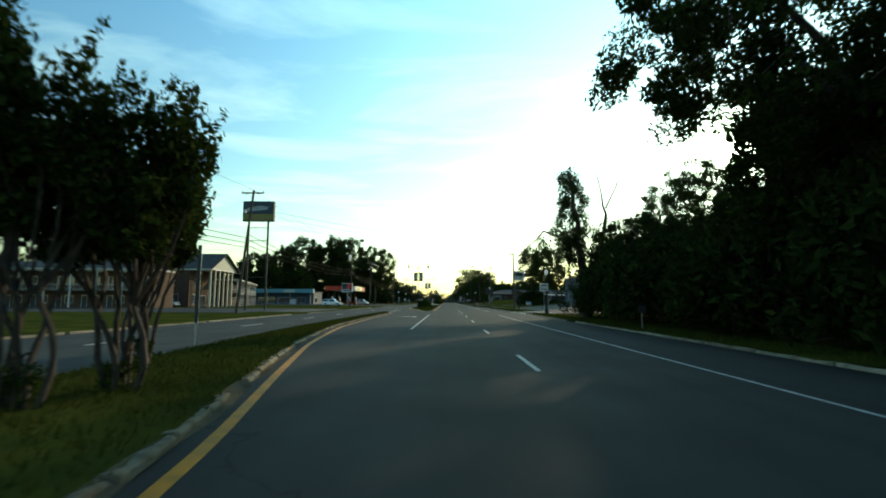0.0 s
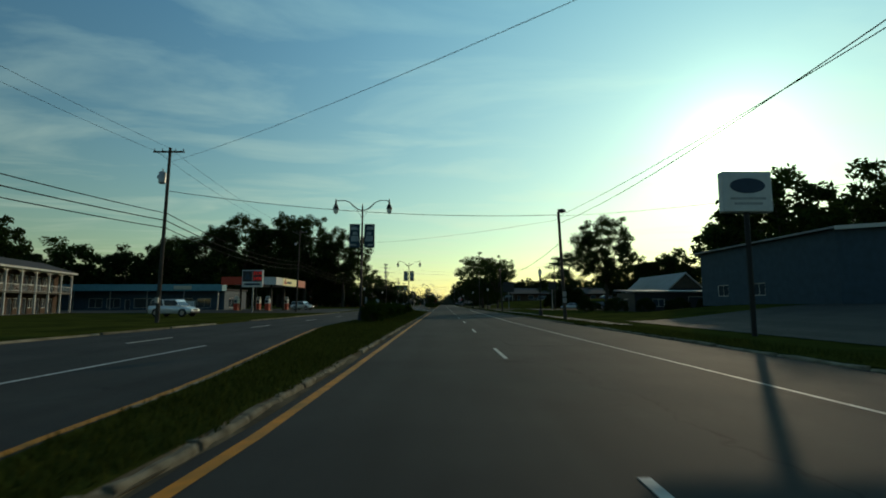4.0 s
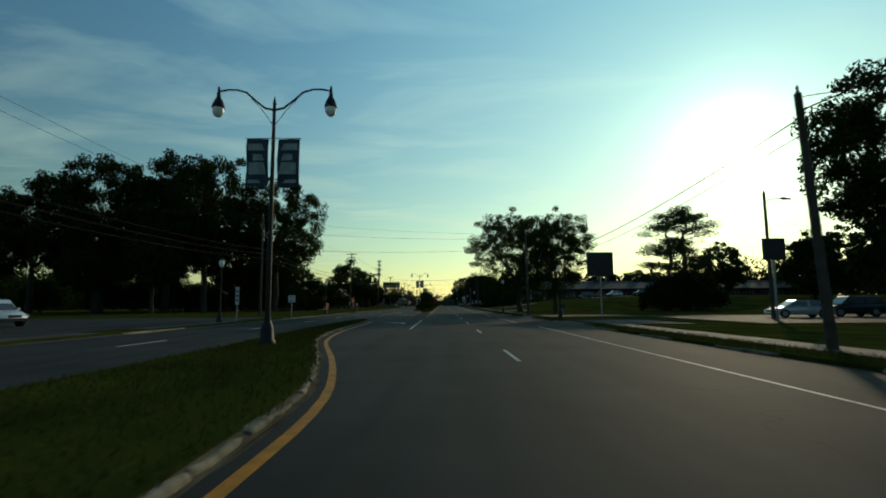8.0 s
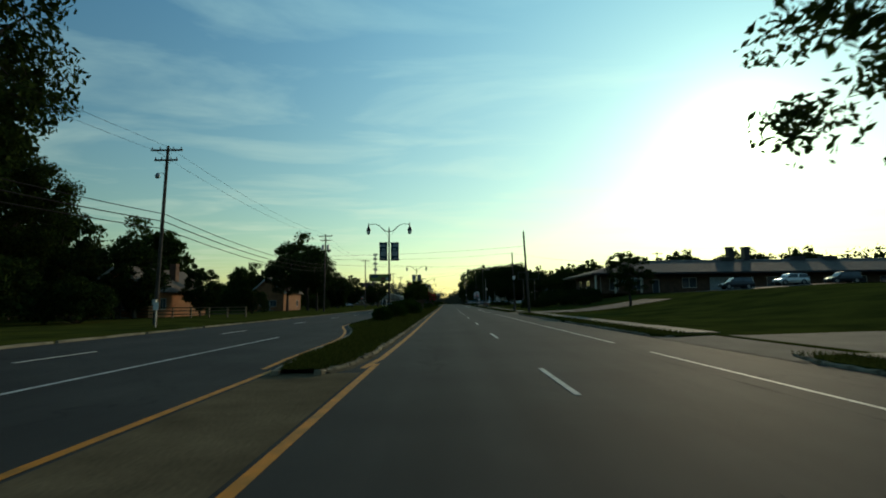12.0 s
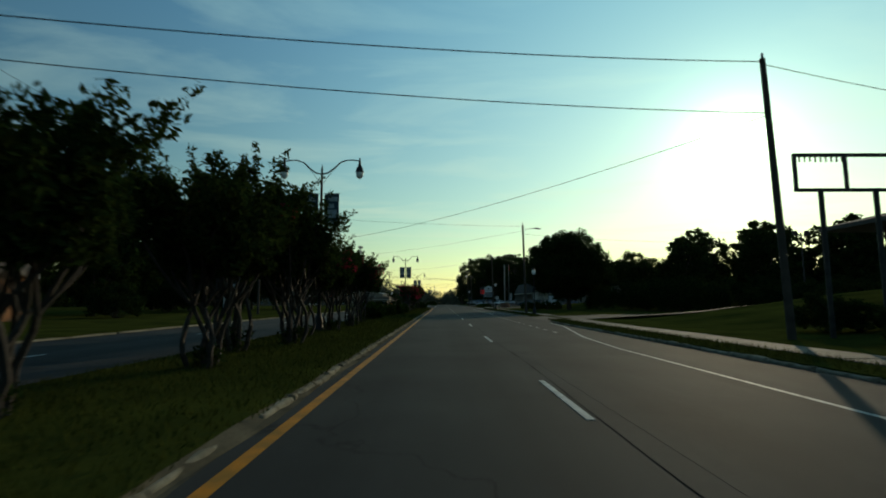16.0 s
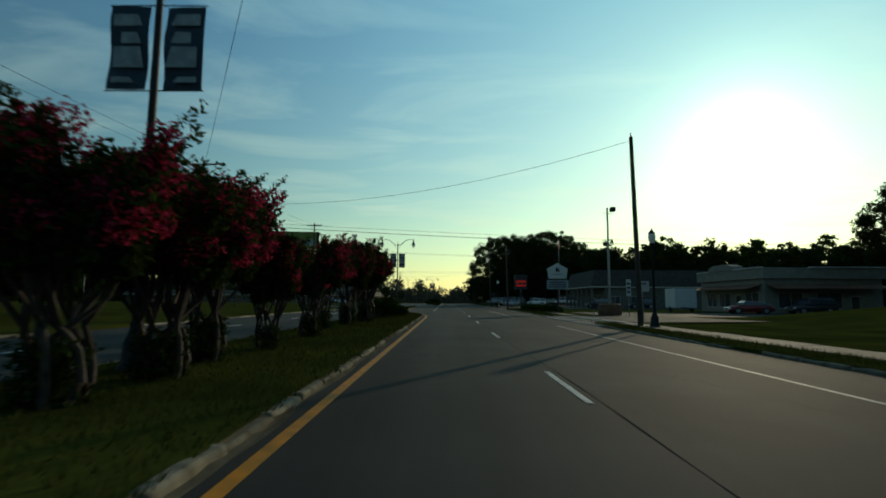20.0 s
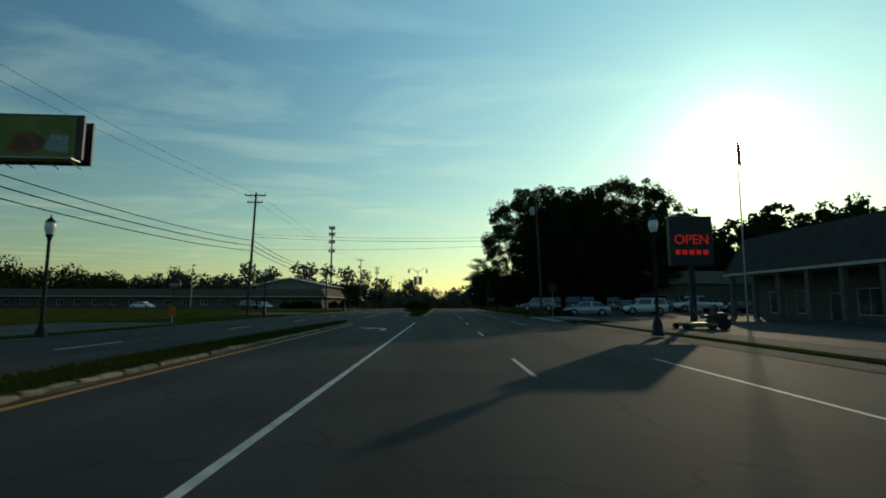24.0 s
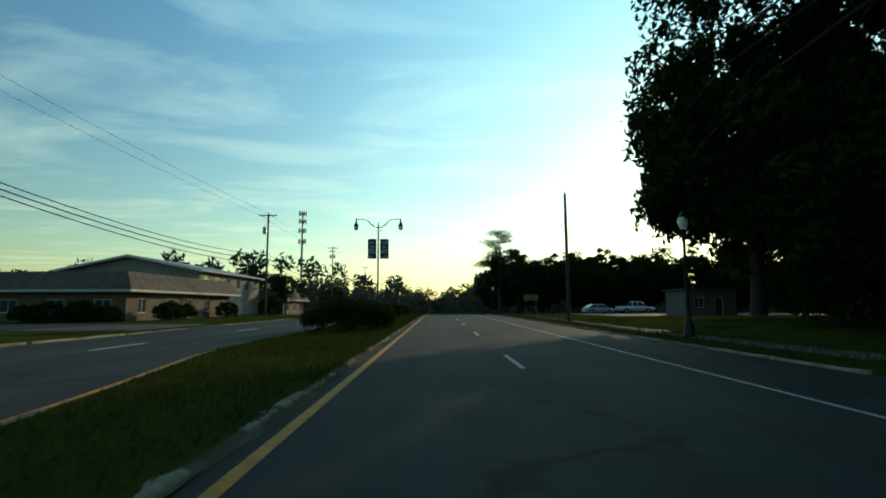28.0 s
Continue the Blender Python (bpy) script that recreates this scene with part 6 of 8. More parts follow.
def billboard():
    t = thing("billboard", "large green roadside billboard on a single steel column", "billboard", m=pose(-33.8, 475.5, gz(-33, 475), 0, 0, 4))
    part("column", Mesh().tube([(-3.7, 0.6, -0.2), (-3.7, 0.6, 13.95)], 0.42, 14), SIGN_DARK, t, smooth=True)
    p = part("panel", Mesh().box(-5.6, -0.2, 12.45, 5.6, 0.1, 16.05), SIGN_DARK, t, bevel=0.03)
    part("poster", Mesh().box(-5.05, -0.215, 12.60, 5.05, -0.2, 15.90), SIGN_GREEN, p, "sunless green poster")
    part("blue_band", Mesh().box(-4.6, -0.225, 14.35, -1.0, -0.215, 15.45), SIGN_BLUE, p, "plain blue shape")
    part("dark_shape", Mesh().prism([(0.0, 13.15), (1.2, 12.85), (2.6, 13.25), (2.9, 14.05), (1.8, 14.65), (0.6, 14.45)], "y", -0.225, -0.215), BRICK, p, "plain brown shape")
    part("pale_shape", Mesh().prism([(2.7, 13.15), (4.6, 12.95), (4.5, 14.35), (3.2, 14.45)], "y", -0.225, -0.215), BANNER_PALE, p)
    part("back_panel", Mesh().box(-5.2, 1.6, 12.45, 5.2, 1.8, 16.05), SIGN_DARK, t)
    w = part("catwalk", Mesh().box(-5.6, -1.3, 12.20, 5.6, -0.25, 12.27), STEEL, t)
    for i in range(7):
        x = -5.2 + i * 1.73
        part("bracket", Mesh().tube([(x, -1.25, 12.20), (x, 0.6, 11.85)], 0.04, 6), STEEL, w)
    for x in (-3.5, 0, 3.5):
        part("light_arm", Mesh().tube([(x, -1.2, 12.25), (x, -1.7, 12.45)], 0.03, 6), STEEL, w)


billboard()
bb2 = thing("far_billboard", "dark billboard on posts far beyond the trees", "billboard", m=pose(-36, 448, gz(-36, 448)))


def far_board(t, w, z0, z1, n):
    for i in range(n):
        x = -w / 2 + w * (i + 0.5) / n
        part("post", Mesh().tube([(x, 0.2, -0.2), (x, 0.2, z1)], 0.12, 8), SIGN_DARK, t)
    part("panel", Mesh().box(-w / 2, -0.1, z0, w / 2, 0.1, z1), SIGN_DARK, t, bevel=0.03)


far_board(bb2, 5.5, 8.4, 10.6, 3)
sb = thing("blank_sign", "dark square sign board on a pole beside the lot", "sign", m=pose(17.1, 200.4, gz(17, 200)))
part("post", Mesh().tube([(0, 0, -0.2), (0, 0, 4.4)], 0.1, 8), STEEL, sb)
part("panel", Mesh().box(-1.4, -0.15, 4.2, 1.4, 0.15, 6.8), SIGN_DARK, sb, bevel=0.03)

pb = thing("blank_sign", "dark square sign board on a pole beside the lot", "sign", m=pose(24.4, 183.4, gz(24, 183)))
part("post", Mesh().tube([(0, 0, -0.2), (0, 0, 4.6)], 0.1, 8), STEEL, pb)
part("panel", Mesh().box(-0.7, -0.12, 4.4, 0.9, 0.12, 6.0), SIGN_DARK, pb, bevel=0.03)


def reader_board():
    t = thing("reader_board_sign", "low white reader board sign with dark lettering behind a clipped hedge", "sign", m=pose(17.05, 382, gz(17, 382)))
    for s in (-1.1, 1.1):
        part("post", Mesh().box(s - 0.08, -0.08, -0.1, s + 0.08, 0.08, 3.3), DARK_STEEL, t)
    p = part("cabinet", Mesh().box(-1.4, -0.16, 1.62, 1.4, 0.16, 3.5), SIGN_DARK, t, bevel=0.03)
    f = part("reader_face", Mesh().box(-1.32, -0.175, 1.72, 1.32, -0.16, 2.95), SIGN_WHITE, p, "white letter panel")
    for z, w in ((2.68, 0.72), (2.40, 0.46), (2.13, 0.34), (1.86, 0.62)):
        part("letter_row", Mesh().box(-w, -0.185, z - 0.06, w, -0.175, z + 0.06), SIGN_DARK, f)
    part("header_bar", Mesh().box(-1.1, -0.172, 3.12, 1.1, -0.16, 3.3), BANNER_PALE, p)


reader_board()


def trailer():
    t = thing("cargo_trailer", "small white box trailer parked on the lot", "trailer", m=pose(29.6, 431.5, gz(29, 431)))
    part("box", Mesh().box(-1.35, -1.2, 0.55, 1.35, 1.6, 2.95), SIGN_WHITE, t, bevel=0.05)
    for s in (-1, 1):
        part("wheel", Mesh().tube([(s * 1.25, 0.2, 0.36), (s * 1.43, 0.2, 0.36)], 0.36, 16), RUBBER, t)
    part("hitch", Mesh().tube([(-0.6, -1.2, 0.6), (0, -2.3, 0.55), (0.6, -1.2, 0.6)], 0.05, 6), DARK_STEEL, t)


trailer()


def oval_pole_sign():
    t = thing("oval_pole_sign", "dark red rounded sign on a single pole before the school", "sign", m=pose(-54, 538, gz(-54, 538)))
    part("pole", Mesh().tube([(0, 0, -0.2), (0, 0, 4.2)], 0.1, 8), DARK_STEEL, t)
    p = part("cabinet", Mesh().prism([(1.25 * math.cos(a) * (1 if math.sin(a) < 0 else 1.0), 5.0 + 1.25 * math.sin(a) * (1 if math.sin(a) < 0 else 0.9)) for a in [2 * math.pi * i / 20 for i in range(20)]], "y", -0.15, 0.15), SIGN_DARK, t)
    part("band", Mesh().box(-1.0, -0.165, 4.75, 1.0, -0.15, 5.2), BANNER_PALE, p, "plain pale band")
    part("lower_face", Mesh().box(-0.8, -0.165, 4.2, 0.8, -0.15, 4.65), RED, p, "dull red field")


oval_pole_sign()


def lot_board():
    t = thing("notice_board", "blank grey notice board between two white posts", "sign", m=pose(-17.2, 360.6, gz(-17.2, 360.6)))
    for s in (-0.5, 0.5):
        part("post", Mesh().box(s - 0.05, -0.05, -0.1, s + 0.05, 0.05, 2.35), WHITE_PAINT, t, bevel=0.01)
    part("panel", Mesh().box(-0.45, -0.03, 1.05, 0.45, 0.03, 2.2), DARK_STEEL, t, bevel=0.01)


lot_board()


def twin_flood(x, y, h):
    t = thing("floodlight_pole", "tall dark pole with twin floodlights on a crossbar", "light pole", "lot lights", pose(x, y, gz(x, y)))
    part("pole", Mesh().tube([(0, 0, -0.2), (0, 0, h)], [0.12, 0.08], 8), DARK_STEEL, t, smooth=True)
    bar = part("crossbar", Mesh().box(-0.8, -0.05, h - 0.35, 0.8, 0.05, h - 0.25), DARK_STEEL, t)
    for s in (-1, 1):
        part("floodlight", Mesh().prism([(s * 0.75 - 0.28, h - 0.25), (s * 0.75 + 0.28, h - 0.25), (s * 0.75 + 0.2, h + 0.25), (s * 0.75 - 0.2, h + 0.25)], "y", -0.2, 0.2), BLACK_METAL, bar, bevel=0.03)


twin_flood(44.6, 357.7, 9.3)


def cell_tower():
    t = thing("cell_tower", "tall slim cell tower with rings of antenna panels", "tower", m=pose(-86, 820, gz(-86, 820)))
    part("mast", Mesh().tube([(0, 0, -1), (0, 0, 40), (0, 0, 66)], [1.1, 0.8, 0.5], 12), STEEL, t, smooth=True)
    for z in (65, 60, 54, 47):
        ring = part("platform", Mesh().lathe([(1.9, z - 0.2), (2.0, z), (1.9, z + 0.2)], 12), STEEL, t)
        for k in range(9):
            a = 2 * math.pi * k / 9
            x, y = 2.2 * math.cos(a), 2.2 * math.sin(a)
            part("antenna", Mesh().box(x - 0.25, y - 0.25, z - 1.4, x + 0.25, y + 0.25, z + 1.4), SIGN_WHITE, ring)


cell_tower()
st = thing("flag_pole", "tall flagpole with a furled flag beside the lot", "flagpole", m=pose(24.8, 478, gz(24, 478)))
part("pole", Mesh().tube([(0, 0, -0.1), (0, 0, 15.0)], [0.08, 0.04], 8), STEEL, st)
part("flag", Mesh().prism([(0.05, 13.0), (0.28, 12.6), (0.24, 14.6), (0.05, 14.8)], "y", -0.05, 0.06), RED, st, "furled red flag")


# ---- buildings ----
def wall(t, name, p0, p1, h, mat, openings=(), thick=0.25, z0=0.0, frame=None, label=""):
    """A wall from p0 to p1 (outer face on the right of that way) with real openings: (u0, u1, z0, z1, kind)."""
    frame = frame or WHITE_PAINT
    dx, dy = p1[0] - p0[0], p1[1] - p0[1]
    L = math.hypot(dx, dy)
    m4 = Matrix(((dx / L, -dy / L, 0, p0[0]), (dy / L, dx / L, 0, p0[1]), (0, 0, 1, z0), (0, 0, 0, 1)))
    us = sorted({0.0, L, *[o[0] for o in openings], *[o[1] for o in openings]})
    zs = sorted({0.0, h, *[o[2] for o in openings], *[o[3] for o in openings]})
    m = Mesh()
    for j in range(len(zs) - 1):
        run = None
        for i in range(len(us)):
            solid = i < len(us) - 1 and not any(o[0] <= us[i] + 1e-6 and us[i + 1] <= o[1] + 1e-6 and o[2] <= zs[j] + 1e-6 and zs[j + 1] <= o[3] + 1e-6 for o in openings)
            if solid and run is None:
                run = us[i]
            if not solid and run is not None:
                m.box(run, 0, zs[j], us[i], thick, zs[j + 1])
                run = None
    w = part(name, m, mat, t, label)
    w.matrix_basis = m4
    for u0, u1, a, b, kind in openings:
        f = 0.07
        fr = Mesh().box(u0, 0.03, a, u0 + f, 0.14, b).box(u1 - f, 0.03, a, u1, 0.14, b).box(u0 + f, 0.03, b - f, u1 - f, 0.14, b)
        if kind != "door":
            fr.box(u0 + f, 0.03, a, u1 - f, 0.14, a + f)
        wd = part("window" if kind != "door" else "door", fr, frame, t)
        wd.matrix_basis = m4
        part("pane" if kind != "door" else "leaf", Mesh().box(u0 + f, 0.08, a + (f if kind != "door" else 0), u1 - f, 0.10, b - f), GLASS if kind != "solid" else BRICK, wd)
        if kind == "window" and u1 - u0 > 0.9:
            um = (u0 + u1) / 2
            part("mullion", Mesh().box(um - 0.025, 0.06, a + f, um + 0.025, 0.12, b - f), frame, wd)
    return w


def house_box(t, x0, x1, y0, y1, h, mat, south=(), side=(), road="+x"):
    """Four walls; the south one faces the coming camera, the side one the road."""
    wall(t, "wall", (x0, y0), (x1, y0), h, mat, south)
    wall(t, "wall", (x1, y0 + 0.25), (x1, y1 - 0.25), h, mat, side if road == "+x" else ())
    wall(t, "wall", (x1, y1), (x0, y1), h, mat)
    wall(t, "wall", (x0, y1 - 0.25), (x0, y0 + 0.25), h, mat, side if road == "-x" else ())


def gable_roof(t, x0, x1, y0, y1, z, rise, mat, over=0.5, along="x", gable=None, trim=None):
    """Two pitched slabs with thickness, fascia boards, and gable walls under them."""
    th = 0.16
    if along == "x":
        ym = (y0 + y1) / 2
        k = rise / ((y1 - y0) / 2)
        for s, ye in ((-1, y0 - over), (1, y1 + over)):
            zl = z - over * k
            part("roof", Mesh().prism([(ye, zl), (ym, z + rise), (ym, z + rise + th), (ye, zl + th)], "x", x0 - over, x1 + over), mat, t)
            part("fascia", Mesh().box(x0 - over, min(ye, ye + s * 0.04), zl - 0.12, x1 + over, max(ye, ye + s * 0.04), zl + th), trim or WHITE_PAINT, t)
        for x in (x0 + 0.01, x1 - 0.21):
            part("gable", Mesh().prism([(y0, z), (y1, z), (ym, z + rise)], "x", x, x + 0.2), gable or WHITE_PAINT, t)
    else:
        xm = (x0 + x1) / 2
        k = rise / ((x1 - x0) / 2)
        for s, xe in ((-1, x0 - over), (1, x1 + over)):
            zl = z - over * k
            part("roof", Mesh().prism([(xe, zl), (xm, z + rise), (xm, z + rise + th), (xe, zl + th)], "y", y0 - over, y1 + over), mat, t)
            for yy in (y0 - over, y1 + over):
                part("barge_board", Mesh().prism([(xe, zl - 0.15), (xm, z + rise - 0.15), (xm, z + rise + th), (xe, zl + th)], "y", yy - 0.03, yy + 0.03), trim or WHITE_PAINT, t)
        for y in (y0 + 0.01, y1 - 0.21):
            part("gable", Mesh().prism([(x0, z), (x1, z), (xm, z + rise)], "y", y, y + 0.2), gable or WHITE_PAINT, t)


def flat_roof(t, x0, x1, y0, y1, z, mat=None, over=0.3, th=0.35):
    part("roof", Mesh().box(x0 - over, y0 - over, z, x1 + over, y1 + over, z + th), mat or SHINGLE, t, bevel=0.02)


def rows_of(L, n, w, z0, z1, kind="window", a=0.0):
    s = (L - a) / n
    return [(a + s * (i + 0.5) - w / 2, a + s * (i + 0.5) + w / 2, z0, z1, kind) for i in range(n)]


# the two-storey motel with galleries
def gallery_block(t, p0, p1, n, h, depth):
    """A two-storey motel wing: rooms behind a gallery with columns, arched valances, rails and a pitched roof. p0 to p1: its front."""
    dx, dy = p1[0] - p0[0], p1[1] - p0[1]
    L = math.hypot(dx, dy)
    m4 = Matrix(((dx / L, -dy / L, 0, p0[0]), (dy / L, dx / L, 0, p0[1]), (0, 0, 1, 0), (0, 0, 0, 1)))

    def put(name, m, mat, bevel=0.0, parent=None, label=""):
        o = part(name, m, mat, parent or t, label, bevel=bevel)
        if parent is None:
            o.matrix_basis = m4
        return o
    s = L / n
    ops = []
    for k in range(n):
        for z in (0.05, 3.05):
            ops += [(k * s + 0.5, k * s + 1.45, z, z + 2.1, "door"), (k * s + 1.9, k * s + min(3.3, s - 0.3), z + 0.8, z + 2.1, "window")]
    m = Mesh()
    put("back_wall", Mesh().box(0, depth - 0.25, 0, L, depth, h - 1.2), MOTEL_BRICK)
    put("end_wall", Mesh().box(0, 1.9, 0, 0.25, depth - 0.25, h - 1.2), MOTEL_BRICK)
    put("end_wall", Mesh().box(L - 0.25, 1.9, 0, L, depth - 0.25, h - 1.2), MOTEL_BRICK)
    o0 = m4 @ Vector((0.25, 1.65, 0))
    o1 = m4 @ Vector((L - 0.25, 1.65, 0))
    wall(t, "room_wall", (o0.x, o0.y), (o1.x, o1.y), h - 1.2, MOTEL_BRICK, [(a, b, c, d, k) for a, b, c, d, k in ops if b < L - 0.6])
    put("gallery_floor", Mesh().box(0, -0.1, 2.78, L, 1.65, 2.95), CONCRETE)
    put("ground_slab", Mesh().box(0, -0.3, 0.0, L, 1.65, 0.14), CONCRETE)
    for k in range(n + 1):
        x = min(max(k * s, 0.12), L - 0.12)
        put("column", Mesh().box(x - 0.11, -0.1, 0.1, x + 0.11, 0.12, h - 1.25), WHITE_PAINT, 0.01)
        if k < n:
            for z in (2.78, h - 1.25):
                arch = [(x + 0.11, z), (x + s - 0.11, z)] + [(x + 0.11 + (s - 0.22) * (1 - i / 8), z - 0.42 + 0.30 * math.sin(math.pi * i / 8)) for i in range(9)]
                if z > 3:
                    put("valance", Mesh().prism(arch, "y", -0.03, 0.05), CREAM)
            rail = Mesh().box(x + 0.11, -0.02, 3.82, x + s - 0.11, 0.04, 3.9).box(x + 0.11, -0.02, 3.02, x + s - 0.11, 0.03, 3.07)
            i = x + 0.3
            while i < x + s - 0.2:
                rail.box(i, 0, 3.07, i + 0.025, 0.02, 3.82)
                i += 0.26
            put("railing", rail, WHITE_PAINT)
    put("eave", Mesh().box(-0.4, -0.55, h - 1.25, L + 0.4, depth + 0.4, h - 1.0), WHITE_PAINT)
    put("roof", Mesh().prism([(-0.6, h - 1.0), (depth + 0.45, h - 1.0), (depth * 0.5, h + 0.45)], "x", -0.45, L + 0.45), SHINGLE)


def motel():
    t = thing("motel", "two-storey brick motel with white galleries and a gabled office", "motel")
    gallery_block(t, (-45.5, 112.5), (-55.5, 148.7), 11, 7.0, 8)
    gallery_block(t, (-92, 82), (-47.5, 83.5), 11, 7.4, 8)
    # office with portico
    for k in range(6):
        y = 101 + k * 1.9
        part("portico_column", Mesh().box(-46.1, y - 0.15, 0, -45.8, y + 0.15, 7.3), CREAM, t, bevel=0.01)
    house_box(t, -70, -49.5, 100, 112, 7.3, MOTEL_BRICK, [(2, 3.6, 0.9, 2.4, "window"), (6, 7.6, 0.9, 2.4, "window"), (9, 10, 0.05, 2.2, "door"), (12, 14.5, 0.6, 2.6, "window"), (16, 18.5, 0.6, 2.6, "window"), (2, 3.6, 4.0, 5.5, "window"), (6, 7.6, 4.0, 5.5, "window"), (12, 13.6, 4.0, 5.5, "window"), (16, 17.6, 4.0, 5.5, "window")], [(1, 3, 0.6, 2.6, "window"), (4.5, 6.5, 0.05, 2.4, "door"), (8, 10, 0.6, 2.6, "window"), (1.5, 3, 4.0, 5.5, "window"), (8, 9.5, 4.0, 5.5, "window")])
    part("portico_ceiling", Mesh().box(-49.5, 100, 7.3, -45.6, 112, 7.6), WHITE_PAINT, t)
    gable_roof(t, -70, -45.6, 100, 112, 7.6, 3.2, SHINGLE, 0.6, "x", CREAM, CREAM)


motel()


def filling_station():
    t = thing("store", "long low convenience store with blue walls and teal fascia", "shop")
    house_box(t, -84, -48, 184, 196, 4.4, BLUE_PAINT, [(6, 9, 0.5, 2.6, "window"), (10, 13, 0.5, 2.6, "window"), (14, 15.2, 0.05, 2.3, "door"), (16, 22, 0.5, 2.6, "window"), (23, 29, 0.5, 2.6, "window"), (30, 33, 0.5, 2.6, "window")], [(2, 5, 0.6, 2.6, "window")])
    part("fascia", Mesh().box(-84.4, 181.6, 4.2, -47.6, 183.9, 5.6), TEAL, t, bevel=0.03)
    part("sign_panel", Mesh().box(-58, 181.5, 4.5, -54.2, 181.58, 5.3), CREAM, t, "blank pale sign panel")
    flat_roof(t, -84, -48, 184, 196, 4.4)
    for x in (-80, -72, -64, -56, -48.6):
        part("post", Mesh().box(x - 0.08, 182, 0, x + 0.08, 182.16, 4.2), STEEL, t)
    part("ice_chest", Mesh().box(-56, 182.6, 0.1, -54, 183.7, 2.0), SIGN_WHITE, t, bevel=0.04)
    c = thing("fuel_canopy", "flat fuel canopy with dark red, white and sunlit cream fascia", "canopy")
    part("deck", Mesh().box(-38.0, 160.1, 4.85, -28.7, 177.9, 5.95), STEEL, c)
    part("end_fascia", Mesh().box(-38.1, 159.98, 4.7, -28.6, 160.08, 6.05), RED, c, "dark red fascia")
    part("end_arrow", Mesh().prism([(-31.6, 5.37), (-30.6, 4.72), (-28.6, 4.72), (-28.6, 6.03), (-30.6, 6.03)], "y", 159.93, 159.975), SIGN_WHITE, c, "white arrow shape")
    part("white_fascia", Mesh().box(-28.68, 160.08, 4.7, -28.58, 163.4, 6.05), SIGN_WHITE, c, "dull white fascia")
    part("red_fascia", Mesh().box(-28.68, 171.4, 4.7, -28.58, 178.0, 6.05), RED, c)
    part("cream_fascia", Mesh().prism([(163.42, 4.7), (171.4, 4.7), (172.9, 5.37), (171.4, 6.05), (163.42, 6.05)], "x", -28.56, -28.52), FASCIA_CREAM, c, "sunlit cream arrow-shaped fascia")
    part("emblem", Mesh().prism([(164.0, 5.0), (165.5, 5.0), (164.8, 6.1)], "x", -28.51, -28.48), RED, c, "plain red triangle")
    part("lettering_bar", Mesh().box(-28.51, 165.7, 5.12, -28.48, 168.3, 5.5), SIGN_DARK, c)
    for x in (-30.7, -36.2):
        for y in (163.8, 171.0):
            part("column", Mesh().box(x - 0.15, y - 0.15, 0.1, x + 0.15, y + 0.15, 4.85), DARK_STEEL, c, bevel=0.02)
    pm = thing("fuel_pump", "red and white fuel pump on a kerbed island", "fuel pump", "fuel pumps", pose(-30.7, 162.2, gz(-30, 162) + 0.04))
    part("island", Mesh().box(-0.6, -1.2, 0, 0.6, 1.2, 0.16), CONCRETE, pm, bevel=0.03)
    b = part("cabinet", Mesh().box(-0.35, -0.5, 0.16, 0.35, 0.5, 1.35), RED, pm, bevel=0.03)
    part("head", Mesh().box(-0.35, -0.5, 1.36, 0.35, 0.5, 2.2), SIGN_WHITE, pm, bevel=0.03)
    part("screen", Mesh().box(-0.28, -0.515, 1.5, 0.28, -0.5, 1.95), SIGN_DARK, b)
    part("hose", Mesh().tube([(0.36, -0.3, 1.9), (0.5, -0.35, 1.2), (0.48, -0.3, 0.5), (0.37, -0.2, 1.1)], 0.025, 6), RUBBER, pm)
    part("topper", Mesh().box(-0.35, -0.1, 2.3, 0.35, 0.1, 2.65), SIGN_WHITE, pm, bevel=0.02)
    for x, y in ((-30.7, 172.6), (-36.2, 162.2), (-36.2, 172.6)):
        copy_thing(pm, pose(x, y, gz(x, y) + 0.04))


filling_station()


